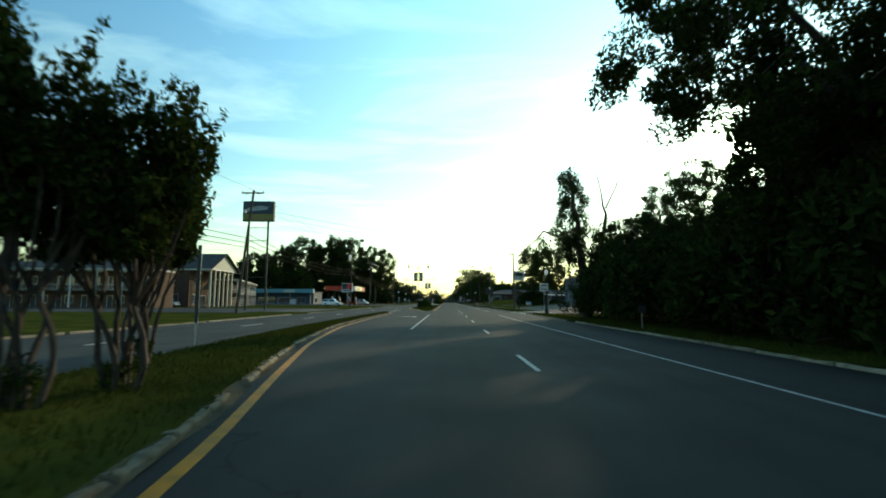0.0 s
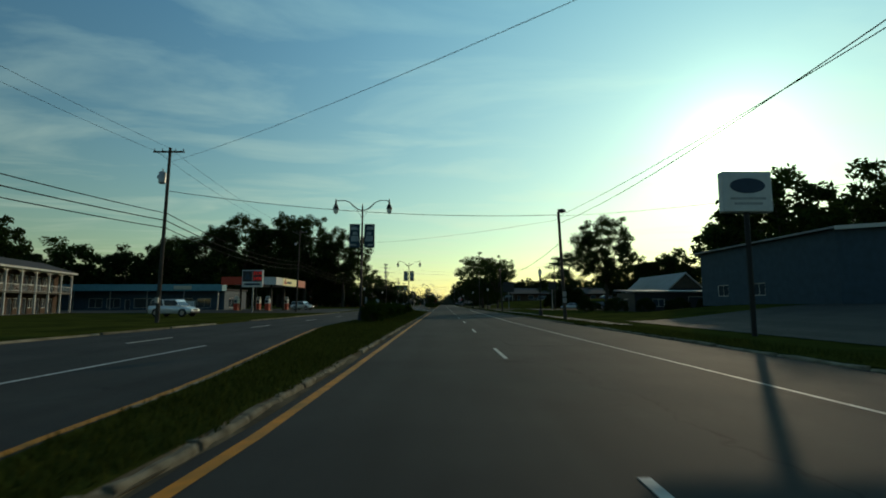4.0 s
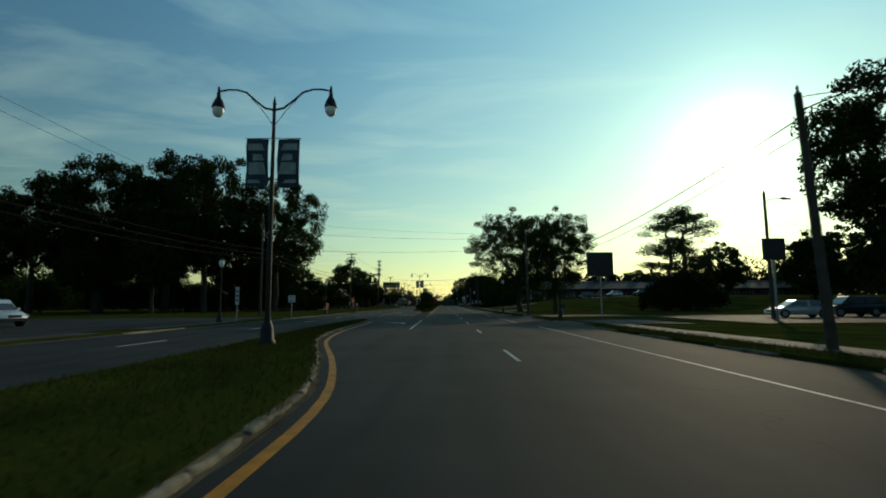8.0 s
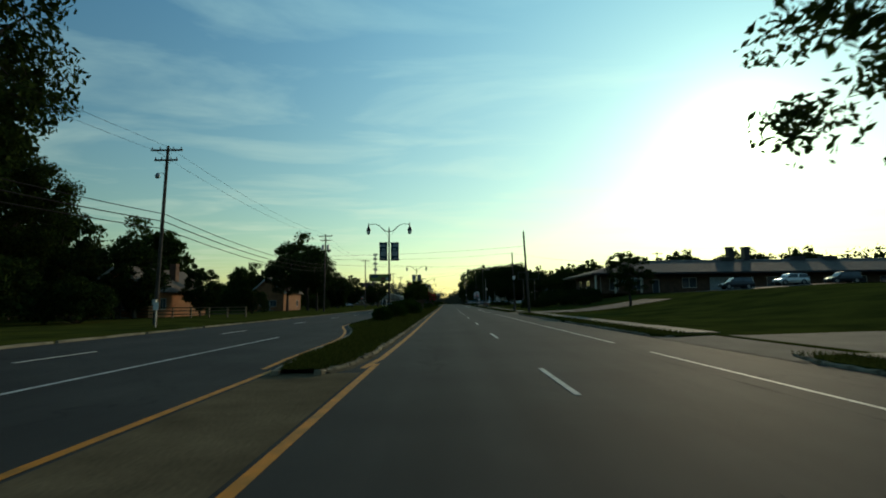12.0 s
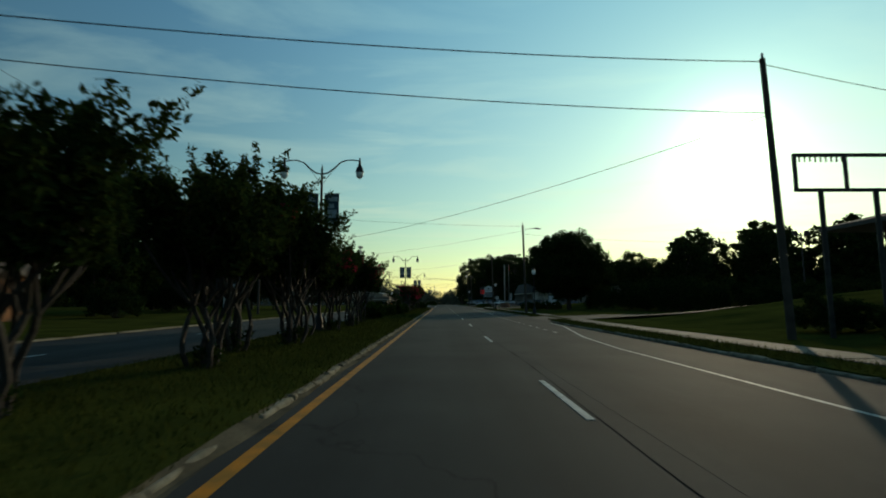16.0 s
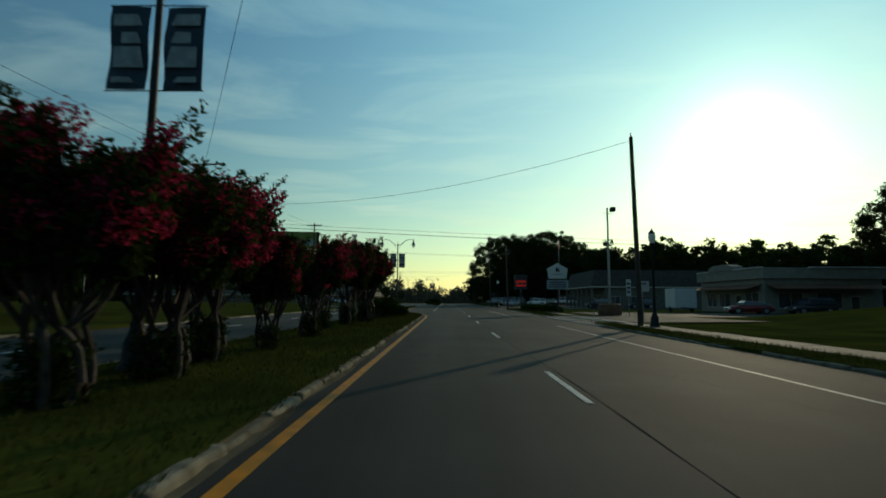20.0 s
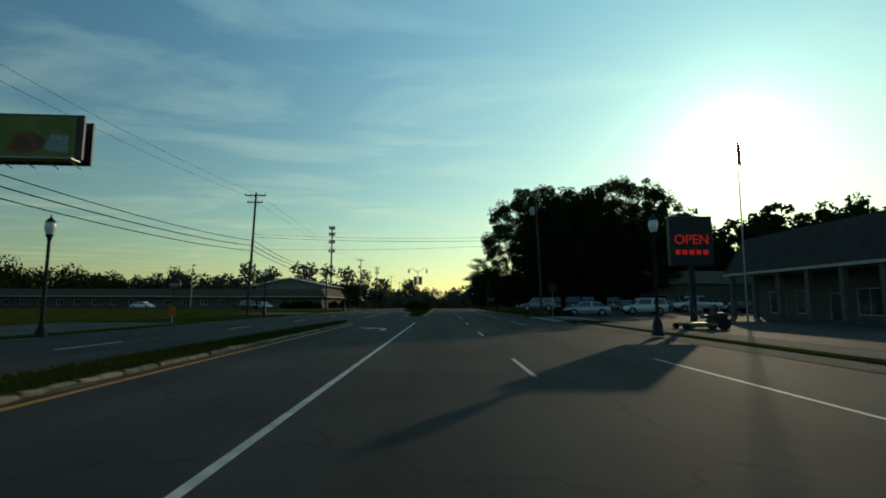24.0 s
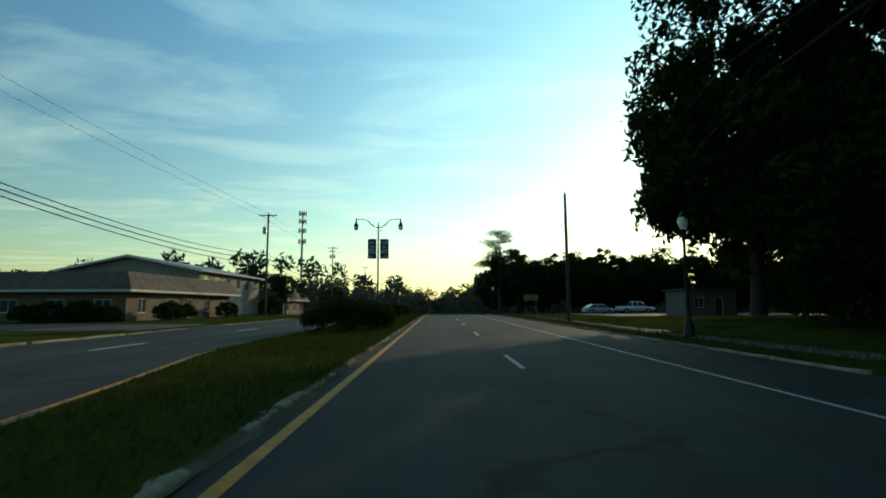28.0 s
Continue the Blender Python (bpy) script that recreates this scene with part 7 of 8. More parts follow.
def workshop():
    z = 1.2
    t = thing("workshop", "blue-grey metal workshop with open bays and a pale roof edge", "workshop", m=pose(0, 0, z))
    house_box(t, 30.5, 78, 112, 132, 6.0, BLUE_PAINT, [(7, 10.5, 0.05, 3.6, "window"), (13, 16.5, 0.05, 3.6, "window"), (18, 19, 0.05, 2.2, "door"), (22, 24, 1.0, 2.2, "window"), (27, 31, 0.05, 3.8, "window"), (34, 38, 0.05, 3.8, "window"), (41, 45, 1.0, 2.4, "window")], [(3, 5, 1, 2.2, "window"), (9, 11, 1, 2.2, "window")], "-x")
    gable_roof(t, 30.5, 78, 112, 132, 6.0, 1.6, METAL_ROOF, 0.5, "y", BLUE_PAINT)
    part("wall_sign", Mesh().box(42, 111.86, 4.3, 44.5, 111.97, 5.8), BANNER_PALE, t)
    c = thing("barn", "grey barn with a steep pale metal roof", "barn")
    house_box(c, 42.4, 48.8, 166.6, 187, 4.2, SIGN_DARK, [(2.2, 4.2, 0.05, 2.6, "door")], [(4, 6, 0.9, 2.2, "window"), (11, 13, 0.9, 2.2, "window")], "-x")
    gable_roof(c, 42.4, 48.8, 166.6, 187, 4.2, 2.9, METAL_ROOF, 0.35, "y", BROWN_SHINGLE)
    b = thing("shed", "long low dark shed with a pale roof edge behind a lawn", "shed")
    house_box(b, 32.5, 60, 157.5, 165.8, 3.3, SIGN_DARK, [(3, 5, 0.9, 2.2, "window"), (9, 12, 0.05, 2.6, "door"), (15, 17, 0.9, 2.2, "window"), (20, 22, 0.9, 2.2, "window")], [(3, 5, 0.9, 2.2, "window")], "-x")
    part("roof", Mesh().prism([(157.0, 3.3), (166.2, 3.75), (166.2, 3.95), (157.0, 3.5)], "x", 32.0, 60.5), METAL_ROOF, b)
    f = thing("lawn_fence", "low dark wire fence on posts along the lawn", "fence")
    for k in range(12):
        part("post", Mesh().tube([(21.5 + 3.0 * k, 149.5, 0.0), (21.5 + 3.0 * k, 149.5, 1.15)], 0.04, 6), DARK_STEEL, f)
    for zz in (0.4, 0.75, 1.08):
        part("rail", Mesh().tube([(21.5, 149.5, zz), (54.5, 149.5, zz)], 0.012, 5), DARK_STEEL, f)


workshop()


def hip_roof(t, x0, x1, y0, y1, z, rise, over, mat, trim):
    """A hipped roof with its ridge along x, boarded soffit and fascia."""
    a, b, c, d = x0 - over, x1 + over, y0 - over, y1 + over
    ym, run = (c + d) / 2, (d - c) / 2
    zl = z + 0.12
    m = Mesh()
    m.add([(a, c, zl), (b, c, zl), (b, d, zl), (a, d, zl), (a + run, ym, zl + rise), (b - run, ym, zl + rise)], [(0, 1, 5, 4), (1, 2, 5), (2, 3, 4, 5), (3, 0, 4), (3, 2, 1, 0)])
    part("roof", m, mat, t)
    part("fascia", Mesh().box(a - 0.03, c - 0.03, z - 0.14, b + 0.03, d + 0.03, z + 0.117), trim, t, bevel=0.01)
    return a + run, ym, zl + rise


def school():
    z = gz(40, 315)
    t = thing("school", "long low brick school with a shallow hipped roof and wide eaves", "school", m=pose(0, 0, z))
    house_box(t, 27.0, 124, 310.5, 327, 3.35, MOTEL_BRICK, [(1.5, 3.1, 0.5, 2.5, "window"), (5, 7.4, 0.5, 2.5, "window"), (9, 10.2, 0.05, 2.3, "door")] + rows_of(97, 17, 2.6, 0.8, 2.6, a=13), [(2, 4, 0.6, 2.6, "window"), (7, 9.5, 0.6, 2.6, "window")], "-x")
    rx, ry, rz = hip_roof(t, 27.0, 124, 310.5, 327, 3.35, 2.75, 2.2, SHINGLE, SIGN_DARK)
    part("ridge_cap", Mesh().box(rx, ry - 0.25, rz - 0.06, 126.2 - (rx - 24.8), ry + 0.25, rz + 0.08), METAL_ROOF, t, "pale metal ridge strip")
    for x in (54.6, 57.6):
        part("roof_vent", Mesh().box(x - 0.5, ry - 0.6, rz - 0.4, x + 0.5, ry + 0.6, rz + 2.3).box(x - 0.65, ry - 0.75, rz + 2.3, x + 0.65, ry + 0.75, rz + 2.5), SIGN_DARK, t, "tall dark roof vent")
    for x in (52.5, 66, 72, 86):
        part("roof_unit", Mesh().box(x, ry - 1, rz - 0.5, x + 2.4, ry + 1, rz + 0.55), DARK_STEEL, t, bevel=0.04)
    part("garage_door", Mesh().box(46.0, 310.42, 0.1, 50.0, 310.49, 2.6), BANNER_PALE, t, "pale roll-up door")
    part("wall_sign", Mesh().box(29.9, 308.6, 1.7, 32.6, 308.7, 2.6), BANNER_PALE, t, "plain pale sign panel")
    for x in (25.6, 29.0, 33.4):
        part("porch_post", Mesh().box(x - 0.12, 308.75, 0.0, x + 0.12, 308.99, 3.21), CREAM, t, bevel=0.01)
    part("gutter_pipe", Mesh().tube([(26.9, 310.3, 0), (26.9, 310.3, 2.9), (25.2, 308.6, 3.3)], 0.05, 6), STEEL, t)


school()


def brick_house(x, y, w, d, h, rise, turn, label):
    t = thing("house", label, "house", "brick houses", pose(x, y, gz(x, y), 0, 0, turn))
    house_box(t, -w / 2, w / 2, -d / 2, d / 2, h, ORANGE_BRICK, [(1.5, 2.7, 0.9, 2.2, "window"), (w / 2 - 0.5, w / 2 + 0.5, 0.05, 2.2, "door"), (w - 2.9, w - 1.5, 0.9, 2.2, "window")], [(2, 3.2, 0.9, 2.2, "window"), (d - 3.4, d - 2.2, 0.9, 2.2, "window")])
    gable_roof(t, -w / 2, w / 2, -d / 2, d / 2, h, rise, BROWN_SHINGLE, 0.5, "y", ORANGE_BRICK)
    part("chimney", Mesh().box(w * 0.2, 1, h, w * 0.2 + 0.8, 1.8, h + rise + 0.8), BRICK, t)
    part("porch_slab", Mesh().box(-1.5, -d / 2 - 1.6, 0, 1.5, -d / 2, 0.18), CONCRETE, t, bevel=0.02)
    return t


brick_house(-36.5, 285, 7, 13, 3.2, 2.6, 0, "orange brick house with a steep white-edged gable")
brick_house(-37.0, 332, 6.5, 12, 4.0, 2.9, 0, "orange brick house with a steep white-edged gable")
brick_house(-55, 268, 12, 9, 3.0, 2.2, 15, "low brown brick house half hidden by trees")
fence = thing("rail_fence", "long pale rail fence before the brick houses", "fence")
for i in range(19):
    part("post", Mesh().box(-58 + i * 2 - 0.06, 277.9, 0, -58 + i * 2 + 0.06, 278.05, 1.25), TAN, fence)
for z in (0.45, 0.8, 1.15):
    part("rail", Mesh().box(-58.1, 277.86, z, -21.9, 277.9, z + 0.1), TAN, fence)


def mansard(t, x0, x1, y0, y1, z, top, inset, mat):
    m = Mesh()
    a = [(x0, y0, z), (x1, y0, z), (x1, y1, z), (x0, y1, z)]
    b = [(x0 + inset, y0 + inset, top), (x1 - inset, y0 + inset, top), (x1 - inset, y1 - inset, top), (x0 + inset, y1 - inset, top)]
    m.add(a + b, [(0, 1, 5, 4), (1, 2, 6, 5), (2, 3, 7, 6), (3, 0, 4, 7), (4, 5, 6, 7), (3, 2, 1, 0)])
    part("mansard_roof", m, mat, t)
    part("eave_band", Mesh().box(x0 - 0.06, y0 - 0.06, z - 0.22, x1 + 0.06, y1 + 0.06, z - 0.003), CREAM, t)


def drive_in():
    t = thing("restaurant", "long low restaurant with pale stucco walls and a white roof edge", "restaurant")
    house_box(t, 37.3, 51, 427, 441.5, 4.2, STUCCO, [(1.5, 4.5, 0.7, 2.6, "window"), (6, 9, 0.7, 2.6, "window"), (10, 11.1, 0.05, 2.2, "door")], [(1.2, 3.8, 0.7, 2.6, "window"), (4.4, 7.0, 0.7, 2.6, "window"), (8.2, 9.4, 0.05, 2.3, "door"), (10.2, 13.0, 0.7, 2.6, "window")], "-x")
    part("wainscot", Mesh().box(37.2, 427.3, 0.0, 37.29, 434.7, 0.68), BRICK, t, "dull red brick base")
    part("parapet", Mesh().box(36.9, 426.6, 4.2, 51.4, 441.9, 5.5), STUCCO, t, bevel=0.04)
    for y0, y1 in ((427.0, 432.4), (438.6, 441.7)):
        part("coping", Mesh().box(36.72, y0, 5.503, 37.3, y1, 5.62), SIGN_WHITE, t, "thin white roof edge", bevel=0.01)
    part("coping", Mesh().box(42.5, 426.4, 5.503, 51.5, 427.0, 5.62), SIGN_WHITE, t, "thin white roof edge", bevel=0.01)
    part("awning", Mesh().prism([(425.0, 2.95), (426.99, 3.5), (426.99, 3.6), (425.0, 3.05)], "x", 37.5, 50.6), BRICK, t)
    part("awning", Mesh().prism([(35.6, 2.95), (37.28, 3.5), (37.28, 3.6), (35.6, 3.05)], "y", 427.5, 441.0), BRICK, t)
    part("raised_parapet", Mesh().prism([(432.6, 5.5), (438.4, 5.5), (438.4, 6.0), (437.2, 6.35), (433.8, 6.35), (432.6, 6.0)], "x", 36.8, 38.2), STUCCO, t, bevel=0.04)
    s = thing("store", "grey-walled store with a columned porch under a dark mansard roof", "shop")
    house_box(s, 31, 54, 466, 486, 4.3, DULL_WALL, [(1, 3, 0.7, 2.4, "window"), (5, 8, 0.7, 2.4, "window")], [(1.2, 3.4, 0.6, 2.6, "window"), (4.6, 6.8, 0.6, 2.6, "window"), (8.4, 9.6, 0.05, 2.3, "door"), (11, 13.2, 0.6, 2.6, "window"), (15, 17.2, 0.6, 2.6, "window")], "-x")
    mansard(s, 28, 54.6, 465.4, 486.6, 4.3, 7.6, 1.3, SHINGLE)
    part("porch_slab", Mesh().box(27.8, 465.6, 0.0, 31, 486.4, 0.16), CONCRETE, s, bevel=0.02)
    for y in (466, 469.3, 472.6, 475.9, 479.2, 482.5, 485.9):
        part("porch_column", Mesh().box(28.2, y - 0.2, 0.16, 28.6, y + 0.2, 4.08), DULL_WALL, s, bevel=0.01)
    g = thing("garage", "long grey garage with a pale flat fascia behind parked cars", "garage")
    house_box(g, 36, 56, 527, 540, 5.0, DULL_WALL, [(2, 5, 0.05, 3.0, "door"), (7, 10, 0.05, 3.0, "door"), (12, 14, 0.9, 2.3, "window"), (16, 18, 0.9, 2.3, "window")], [(2, 3.2, 0.05, 2.6, "door"), (6, 8, 0.9, 2.4, "window")], "-x")
    part("fascia", Mesh().box(35.6, 526.4, 5.0, 56.4, 540.4, 7.3), STUCCO, g, "pale weathered flat fascia", bevel=0.04)
    sh = thing("kiosk", "small grey service building under the trees", "shed", m=pose(0, 0, gz(30, 566)))
    house_box(sh, 29, 35, 566, 571, 2.9, DULL_WALL, [(1, 2.2, 0.9, 2.1, "window"), (3.4, 4.4, 0.05, 2.1, "door")], [], "-x")
    flat_roof(sh, 29, 35, 566, 571, 2.9, SHINGLE, 0.3, 0.25)


drive_in()


def long_school():
    t = thing("brick_school", "long low tan brick building with a brown mansard roof", "school")
    house_box(t, -120, -27.8, 553, 575, 2.7, TAN, rows_of(92.2, 22, 1.6, 0.9, 2.1), rows_of(22, 5, 1.4, 0.8, 2.2))
    mansard(t, -121, -26.8, 552, 576, 2.95, 4.6, 1.1, BROWN_SHINGLE)
    g = thing("gymnasium", "taller pale hall with a shallow gable behind the low wing", "hall")
    house_box(g, -52, -33, 577, 600, 6.4, STUCCO, [], rows_of(23, 6, 1.6, 4.2, 5.8))
    gable_roof(g, -52, -33, 577, 600, 6.4, 2.0, METAL_ROOF, 1.0, "y", STUCCO)
    w = thing("annex", "small brick annex with a brown mansard roof", "school", m=pose(0, 0, slope(606)))
    house_box(w, -46, -29, 602, 616, 2.7, TAN, rows_of(17, 4, 1.6, 0.9, 2.1), rows_of(14, 3, 1.4, 0.8, 2.2))
    mansard(w, -47, -28, 601, 617, 2.95, 4.6, 1.1, BROWN_SHINGLE)


long_school()
pk = thing("planter_box", "dark brick planter at the foot of the lot light", "planter", m=pose(15.2, 415.2, gz(15, 415)))
part("wall", Mesh().lathe([(1.05, 0.0), (1.1, 0.3), (1.05, 1.0), (0.9, 1.1)], 12), BRICK, pk)
part("soil", Mesh().lathe([(0.85, 1.08), (0.3, 1.14), (0.01, 1.15)], 12), EARTH, pk)


# ---- vehicles ----
def loft(sections):
    """Closed rings of equal length joined along the way."""
    m = Mesh()
    n = len(sections[0])
    for s in sections:
        m.v += s
    for i in range(len(sections) - 1):
        m.f += [(i * n + k, i * n + (k + 1) % n, (i + 1) * n + (k + 1) % n, (i + 1) * n + k) for k in range(n)]
    m.f += [tuple(range(n))[::-1], tuple((len(sections) - 1) * n + k for k in range(n))]
    return m


def ring(y, w, z0, z1, r=0.1):
    r = min(r, (z1 - z0) * 0.45)
    return [(-w + r * 0.7, y, z0), (w - r * 0.7, y, z0), (w - 0.02, y, z0 + r), (w, y, (z0 + z1) / 2), (w - 0.03, y, z1 - r), (w - r * 1.2, y, z1), (-w + r * 1.2, y, z1), (-w + 0.03, y, z1 - r), (-w, y, (z0 + z1) / 2), (-w + 0.02, y, z0 + r)]


SHAPES = {
    "sedan": dict(L=4.7, W=0.89, belt=0.92, roof=1.44, low=0.24, cab=(-1.95, -1.15, 0.55, 1.35), hood=(0.80, 0.92), boot=(0.98, 0.78)),
    "suv": dict(L=4.7, W=0.93, belt=1.08, roof=1.76, low=0.32, cab=(-2.25, -2.05, 0.55, 1.25), hood=(0.92, 1.06), boot=(1.08, 1.04)),
    "pickup": dict(L=5.7, W=0.98, belt=1.15, roof=1.88, low=0.40, cab=(-0.75, -0.6, 0.85, 1.45), hood=(1.02, 1.12), boot=(1.12, 1.10)),
}


def car(kind, paint, label, category="car"):
    s = SHAPES[kind]
    L, W, belt, roof, low = s["L"] / 2, s["W"], s["belt"], s["roof"], s["low"]
    t = thing({"sedan": "car", "suv": "suv", "pickup": "pickup_truck"}[kind], label, category, "parked vehicles")
    h0, h1 = s["hood"]
    b0, b1 = s["boot"]
    c0, c1, c2, c3 = s["cab"]
    body = loft([ring(-L, W * 0.86, low + 0.16, b1 - 0.14), ring(-L + 0.12, W * 0.94, low + 0.04, b1), ring(c0 - 0.05, W, low, b0), ring(0, W, low, belt), ring(c3, W, low, h1), ring(L - 0.5, W * 0.95, low, h0), ring(L - 0.08, W * 0.86, low + 0.05, h0 - 0.12), ring(L, W * 0.78, low + 0.14, h0 - 0.22)])
    part("body", body, paint, t, smooth=True)
    wt = W * 0.80
    cab = Mesh()
    cab.add([(-W * 0.93, c0, belt - 0.05), (W * 0.93, c0, belt - 0.05), (W * 0.93, c3, belt - 0.05), (-W * 0.93, c3, belt - 0.05), (-wt, c1, roof - 0.03), (wt, c1, roof - 0.03), (wt, c2, roof), (-wt, c2, roof)], [(0, 1, 5, 4), (1, 2, 6, 5), (2, 3, 7, 6), (3, 0, 4, 7), (4, 5, 6, 7), (0, 3, 2, 1)])
    part("cabin", cab, paint, t, bevel=0.05)

    def pane(name, q, inset=0.1, off=0.012):
        q = [Vector(v) for v in q]
        c = sum(q, Vector()) / 4
        n = (q[1] - q[0]).cross(q[3] - q[0]).normalized()
        part(name, Mesh().add([c + (v - c) * (1 - inset) + n * off for v in q] + [c + (v - c) * (1 - inset) - n * 0.02 for v in q], [(0, 1, 2, 3), (7, 6, 5, 4), (0, 4, 5, 1), (1, 5, 6, 2), (2, 6, 7, 3), (3, 7, 4, 0)]), GLASS, t)
    z0, z1 = belt, roof - 0.05
    pane("windscreen", [(W * 0.92, c3, z0), (-W * 0.92, c3, z0), (-wt, c2, z1), (wt, c2, z1)])
    pane("rear_window", [(-W * 0.92, c0, z0), (W * 0.92, c0, z0), (wt, c1, z1), (-wt, c1, z1)], 0.12)
    ym0, ym1 = (c0 + c3) / 2 - 0.1, (c1 + c2) / 2 - 0.1
    for sx in (-1, 1):
        a = [(sx * W * 0.93, c0, z0), (sx * W * 0.93, ym0, z0), (sx * wt, ym1, z1), (sx * wt, c1, z1)]
        b = [(sx * W * 0.93, ym0, z0), (sx * W * 0.93, c3, z0), (sx * wt, c2, z1), (sx * wt, ym1, z1)]
        for q in (a, b):
            pane("side_window", q if sx > 0 else q[::-1], 0.12)
        part("mirror", Mesh().box(sx * W - 0.02 if sx > 0 else -W - 0.16, c3 - 0.35, belt - 0.02, sx * W + 0.16 if sx > 0 else -W + 0.02, c3 - 0.2, belt + 0.14), paint, t, bevel=0.03)
        for y in (-L * 0.60, L * 0.62):
            r = 0.33 if kind == "sedan" else 0.38
            wh = Mesh().tube([(sx * (W - 0.20), y, r), (sx * (W - 0.18), y, r), (sx * (W + 0.0), y, r), (sx * (W + 0.025), y, r)], [r * 0.9, r, r, r * 0.9], 18)
            ty = part("wheel", wh, RUBBER, t, smooth=True)
            part("rim", Mesh().tube([(sx * (W + 0.02), y, r), (sx * (W + 0.035), y, r), (sx * (W + 0.03), y, r)], [r * 0.66, r * 0.62, r * 0.15], 14), RIM, ty)
            part("arch", Mesh().tube([(sx * (W - 0.12), y, r + 0.02), (sx * (W + 0.008), y, r + 0.02)], r * 1.13, 16), SIGN_DARK, t)
        part("headlight", Mesh().box(sx * W * 0.72 - 0.16, L - 0.16, h0 - 0.30, sx * W * 0.72 + 0.16, L - 0.01, h0 - 0.15), HEADLIGHT, t, bevel=0.02)
        part("taillight", Mesh().box(sx * W * 0.76 - 0.12, -L - 0.01, b1 - 0.32, sx * W * 0.76 + 0.12, -L + 0.1, b1 - 0.12), TAILLIGHT, t, bevel=0.02)
    part("front_bumper", Mesh().box(-W * 0.86, L - 0.12, low + 0.02, W * 0.86, L + 0.04, low + 0.24), paint if kind == "sedan" else SIGN_DARK, t, bevel=0.05)
    part("rear_bumper", Mesh().box(-W * 0.86, -L - 0.05, low + 0.06, W * 0.86, -L + 0.14, low + 0.3), paint if kind == "sedan" else STEEL, t, bevel=0.05)
    part("grille", Mesh().box(-W * 0.42, L - 0.06, h0 - 0.32, W * 0.42, L + 0.012, h0 - 0.16), SIGN_DARK, t)
    part("plate", Mesh().box(-0.16, -L - 0.062, low + 0.4, 0.16, -L - 0.02, low + 0.54), SIGN_WHITE, t)
    if kind == "pickup":
        part("bed", Mesh().box(-W * 0.82, -L + 0.2, belt - 0.02, W * 0.82, -0.9, belt + 0.012), SIGN_DARK, t, "open dark load bed")
    if kind == "suv":
        for sx in (-1, 1):
            part("roof_rail", Mesh().tube([(sx * wt * 0.9, c1 + 0.2, roof + 0.0), (sx * wt * 0.9, c1 + 0.3, roof + 0.06), (sx * wt * 0.9, c2 - 0.3, roof + 0.08), (sx * wt * 0.9, c2 - 0.2, roof + 0.02)], 0.02, 6), SIGN_DARK, t)
    return t


P_WHITE, P_SILVER, P_DARK, P_BLUE, P_RED, P_TAN, P_GREY = (car_paint(n, c) for n, c in (("white_car_paint", (0.72, 0.72, 0.70)), ("silver_car_paint", (0.42, 0.43, 0.44)), ("dark_car_paint", (0.03, 0.032, 0.036)), ("blue_car_paint", (0.05, 0.09, 0.17)), ("red_car_paint", (0.22, 0.02, 0.018)), ("tan_car_paint", (0.35, 0.30, 0.22)), ("grey_car_paint", (0.22, 0.23, 0.24))))
CARS = {
    "g_suv": car("suv", P_GREY, "light grey SUV parked in the shade of live oaks", "suv"), "t_suv": car("suv", P_TAN, "dull tan SUV parked tail to the road", "suv"),
    "w_suv": car("suv", P_WHITE, "white SUV parked on the lot", "suv"), "s_sedan": car("sedan", P_SILVER, "silver sedan parked on the lot"), "d_suv": car("suv", P_DARK, "dark SUV parked among other cars", "suv"),
    "b_sedan": car("sedan", P_BLUE, "dark blue sedan parked among other cars"), "w_pickup": car("pickup", P_WHITE, "white crew-cab pickup truck parked on the lot", "pickup truck"),
    "r_sedan": car("sedan", P_RED, "dark red sedan parked among other cars"), "t_sedan": car("sedan", P_TAN, "pale tan sedan parked on the lot"), "w_sedan": car("sedan", P_WHITE, "white sedan parked on the lot")}


def park(k, x, y, turn):
    src = CARS[k]
    m = pose(x, y, (slope(y) if -15.6 < x < 8.6 else gz(x, y) + 0.03), 0, 0, turn)
    if src.name in used:
        return copy_thing(src, m)
    used.add(src.name)
    src.matrix_basis = m
    return src


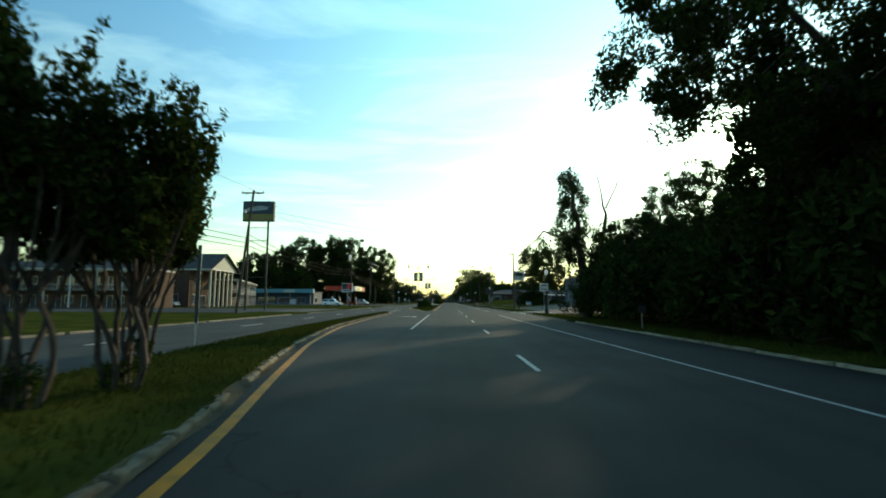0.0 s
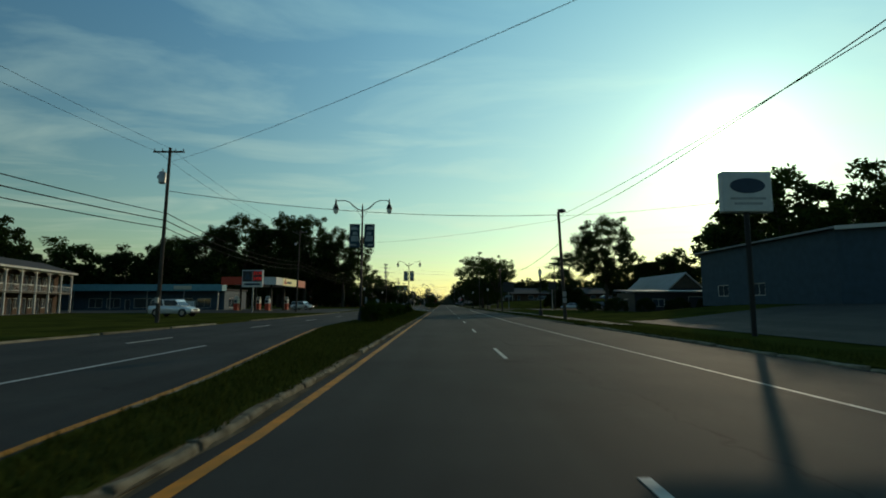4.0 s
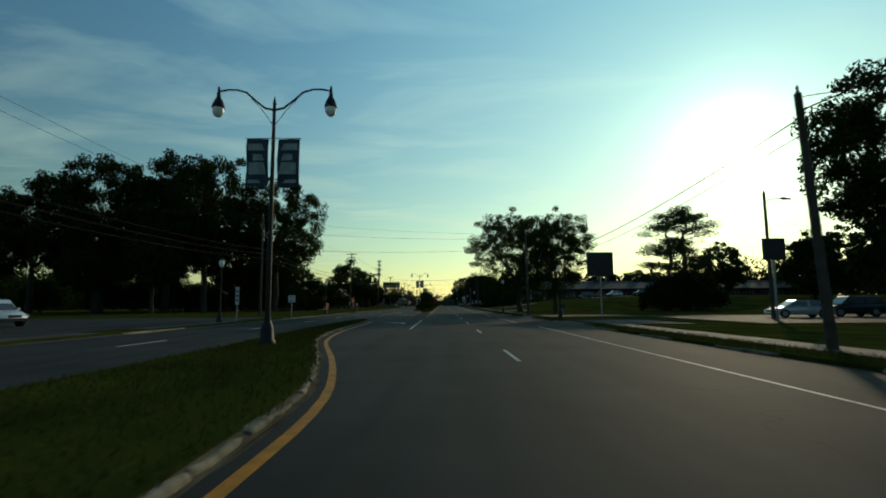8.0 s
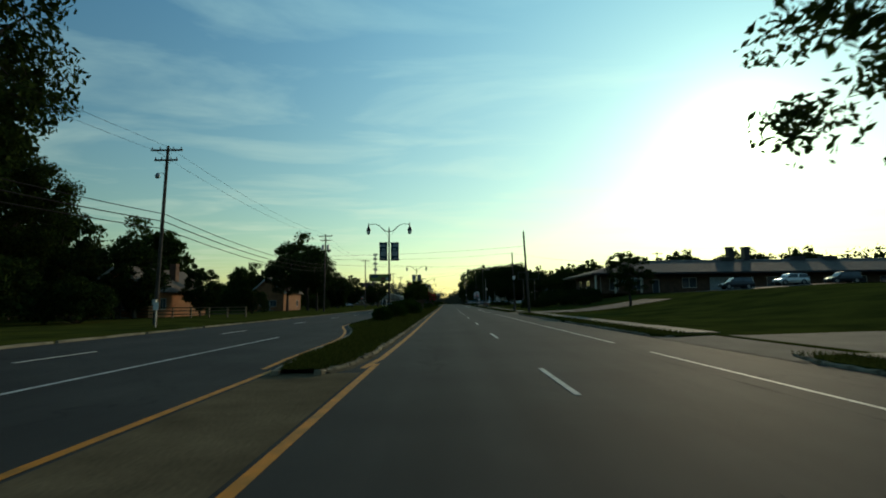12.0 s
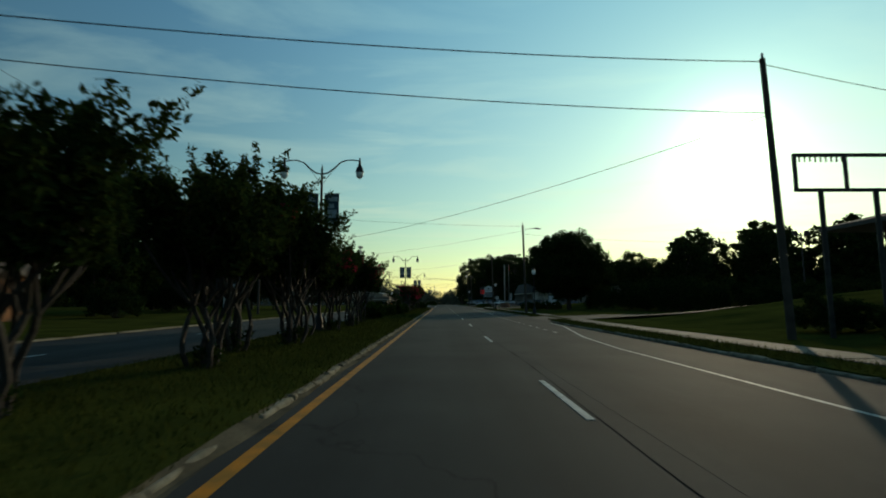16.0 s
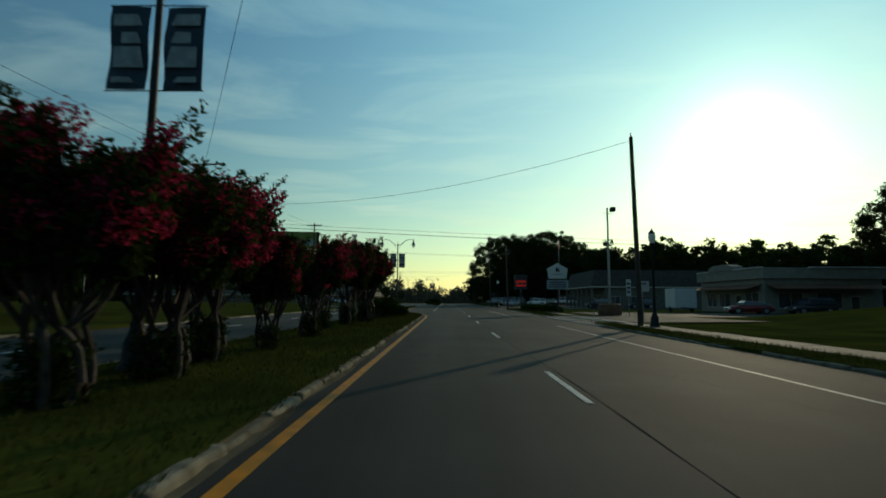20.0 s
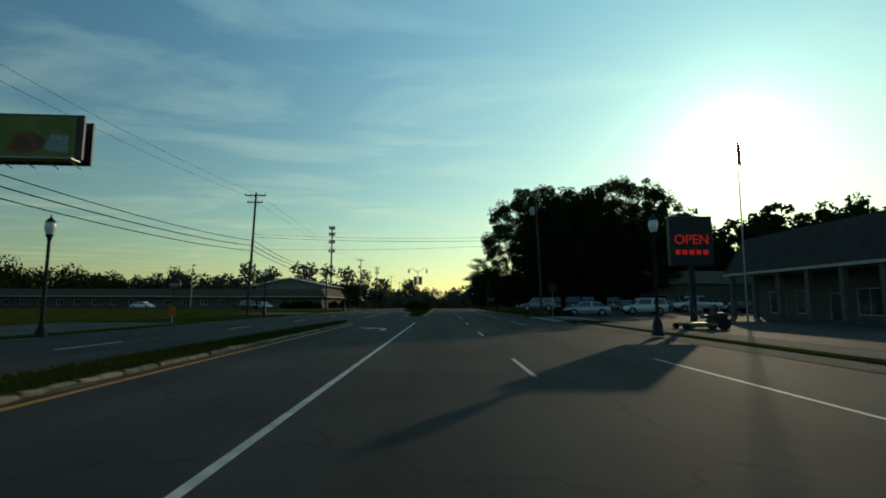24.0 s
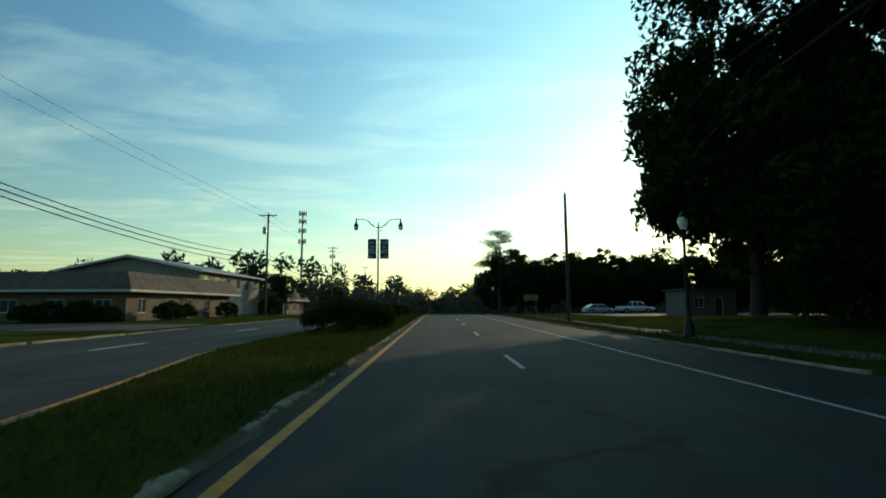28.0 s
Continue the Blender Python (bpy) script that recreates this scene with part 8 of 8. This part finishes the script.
for k, x, y, a in (("w_suv", -28.0, 126.8, -95), ("w_suv", -29.6, 180.0, -108), ("s_sedan", -52, 97, 80),
                   ("s_sedan", 30, 189, 80), ("d_suv", 36, 191, 85), ("d_suv", 45, 301, 84), ("r_sedan", 33.6, 424.2, 82), ("d_suv", 40.2, 423.8, 90), ("w_suv", 53.5, 301, 90), ("d_suv", 62, 301.5, 86), ("b_sedan", 75, 302, 90), ("s_sedan", 84, 302, 92), ("d_suv", 27.5, 458.5, 82), ("d_suv", 35.5, 459.5, 86),
                   ("s_sedan", 15.4, 490.2, 82), ("d_suv", 15.8, 496.0, -22), ("g_suv", 13.4, 506.8, 84), ("d_suv", 16.3, 508.6, -14), ("t_suv", 18.7, 508.0, -16), ("g_suv", 21.0, 508.4, -18), ("w_suv", 22.2, 492.2, 86), ("w_pickup", 30.4, 497, 90), ("d_suv", 24.6, 508.6, -20), ("b_sedan", 28.0, 514, 82), ("d_suv", 33.4, 513.5, 84), ("t_sedan", 29, 508, 96), ("w_sedan", 38.6, 511.5, 90), ("d_suv", 44, 511.5, 90), ("s_sedan", 49.4, 511.5, 90),
                   ("w_pickup", 31.2, 586.5, -90), ("s_sedan", 24.5, 584, -80), 
                   ("s_sedan", -37.0, 541, -130), ("d_suv", -40.2, 541.5, -130), ("w_sedan", -62, 541, -95), ("d_suv", 56, 338, 90), ("s_sedan", 50, 338, 90)):
    park(k, x, y, a)
tr = thing("box_truck", "white box truck parked in a lot", "truck", m=pose(37.7, 98.0, gz(36, 98) + 0.03, 0, 0, 180))
part("box", Mesh().box(-2.6, -1.2, 0.9, 2.0, 1.2, 3.3), SIGN_WHITE, tr, bevel=0.04)
part("cab", Mesh().prism([(2.05, 0.5), (4.0, 0.5), (4.0, 1.3), (3.2, 1.5), (2.8, 2.3), (2.05, 2.4)], "y", -1.0, 1.0), P_WHITE, tr, bevel=0.06)
for x in (-1.6, 3.0):
    for y in (-1.05, 1.05):
        part("wheel", Mesh().tube([(x, y - 0.12, 0.45), (x, y + 0.12, 0.45)], 0.45, 16), RUBBER, tr)
mw = thing("ride_mower", "yellow ride-on mower parked by the road", "mower", m=pose(13.4, 463.4, gz(13.4, 463.4) + 0.02, 0, 0, 90))
part("deck", Mesh().box(-0.7, -0.5, 0.15, 0.7, 0.9, 0.35), SIGN_YELLOW, mw, bevel=0.05)
part("seat", Mesh().box(-0.28, -0.6, 0.55, 0.28, -0.05, 0.72).box(-0.28, -0.72, 0.6, 0.28, -0.58, 1.15), SIGN_DARK, mw, bevel=0.04)
part("engine", Mesh().box(-0.45, -1.15, 0.35, 0.45, -0.6, 0.85), SIGN_DARK, mw, bevel=0.05)
for x in (-0.55, 0.55):
    part("rear_wheel", Mesh().tube([(x - 0.12, -0.85, 0.3), (x + 0.12, -0.85, 0.3)], 0.3, 14), RUBBER, mw)
    part("front_wheel", Mesh().tube([(x - 0.07, 1.05, 0.16), (x + 0.07, 1.05, 0.16)], 0.16, 12), RUBBER, mw)
    part("lever", Mesh().tube([(x * 0.7, -0.1, 0.5), (x * 0.7, 0.2, 1.0), (x * 0.3, 0.25, 1.05)], 0.02, 6), STEEL, mw)
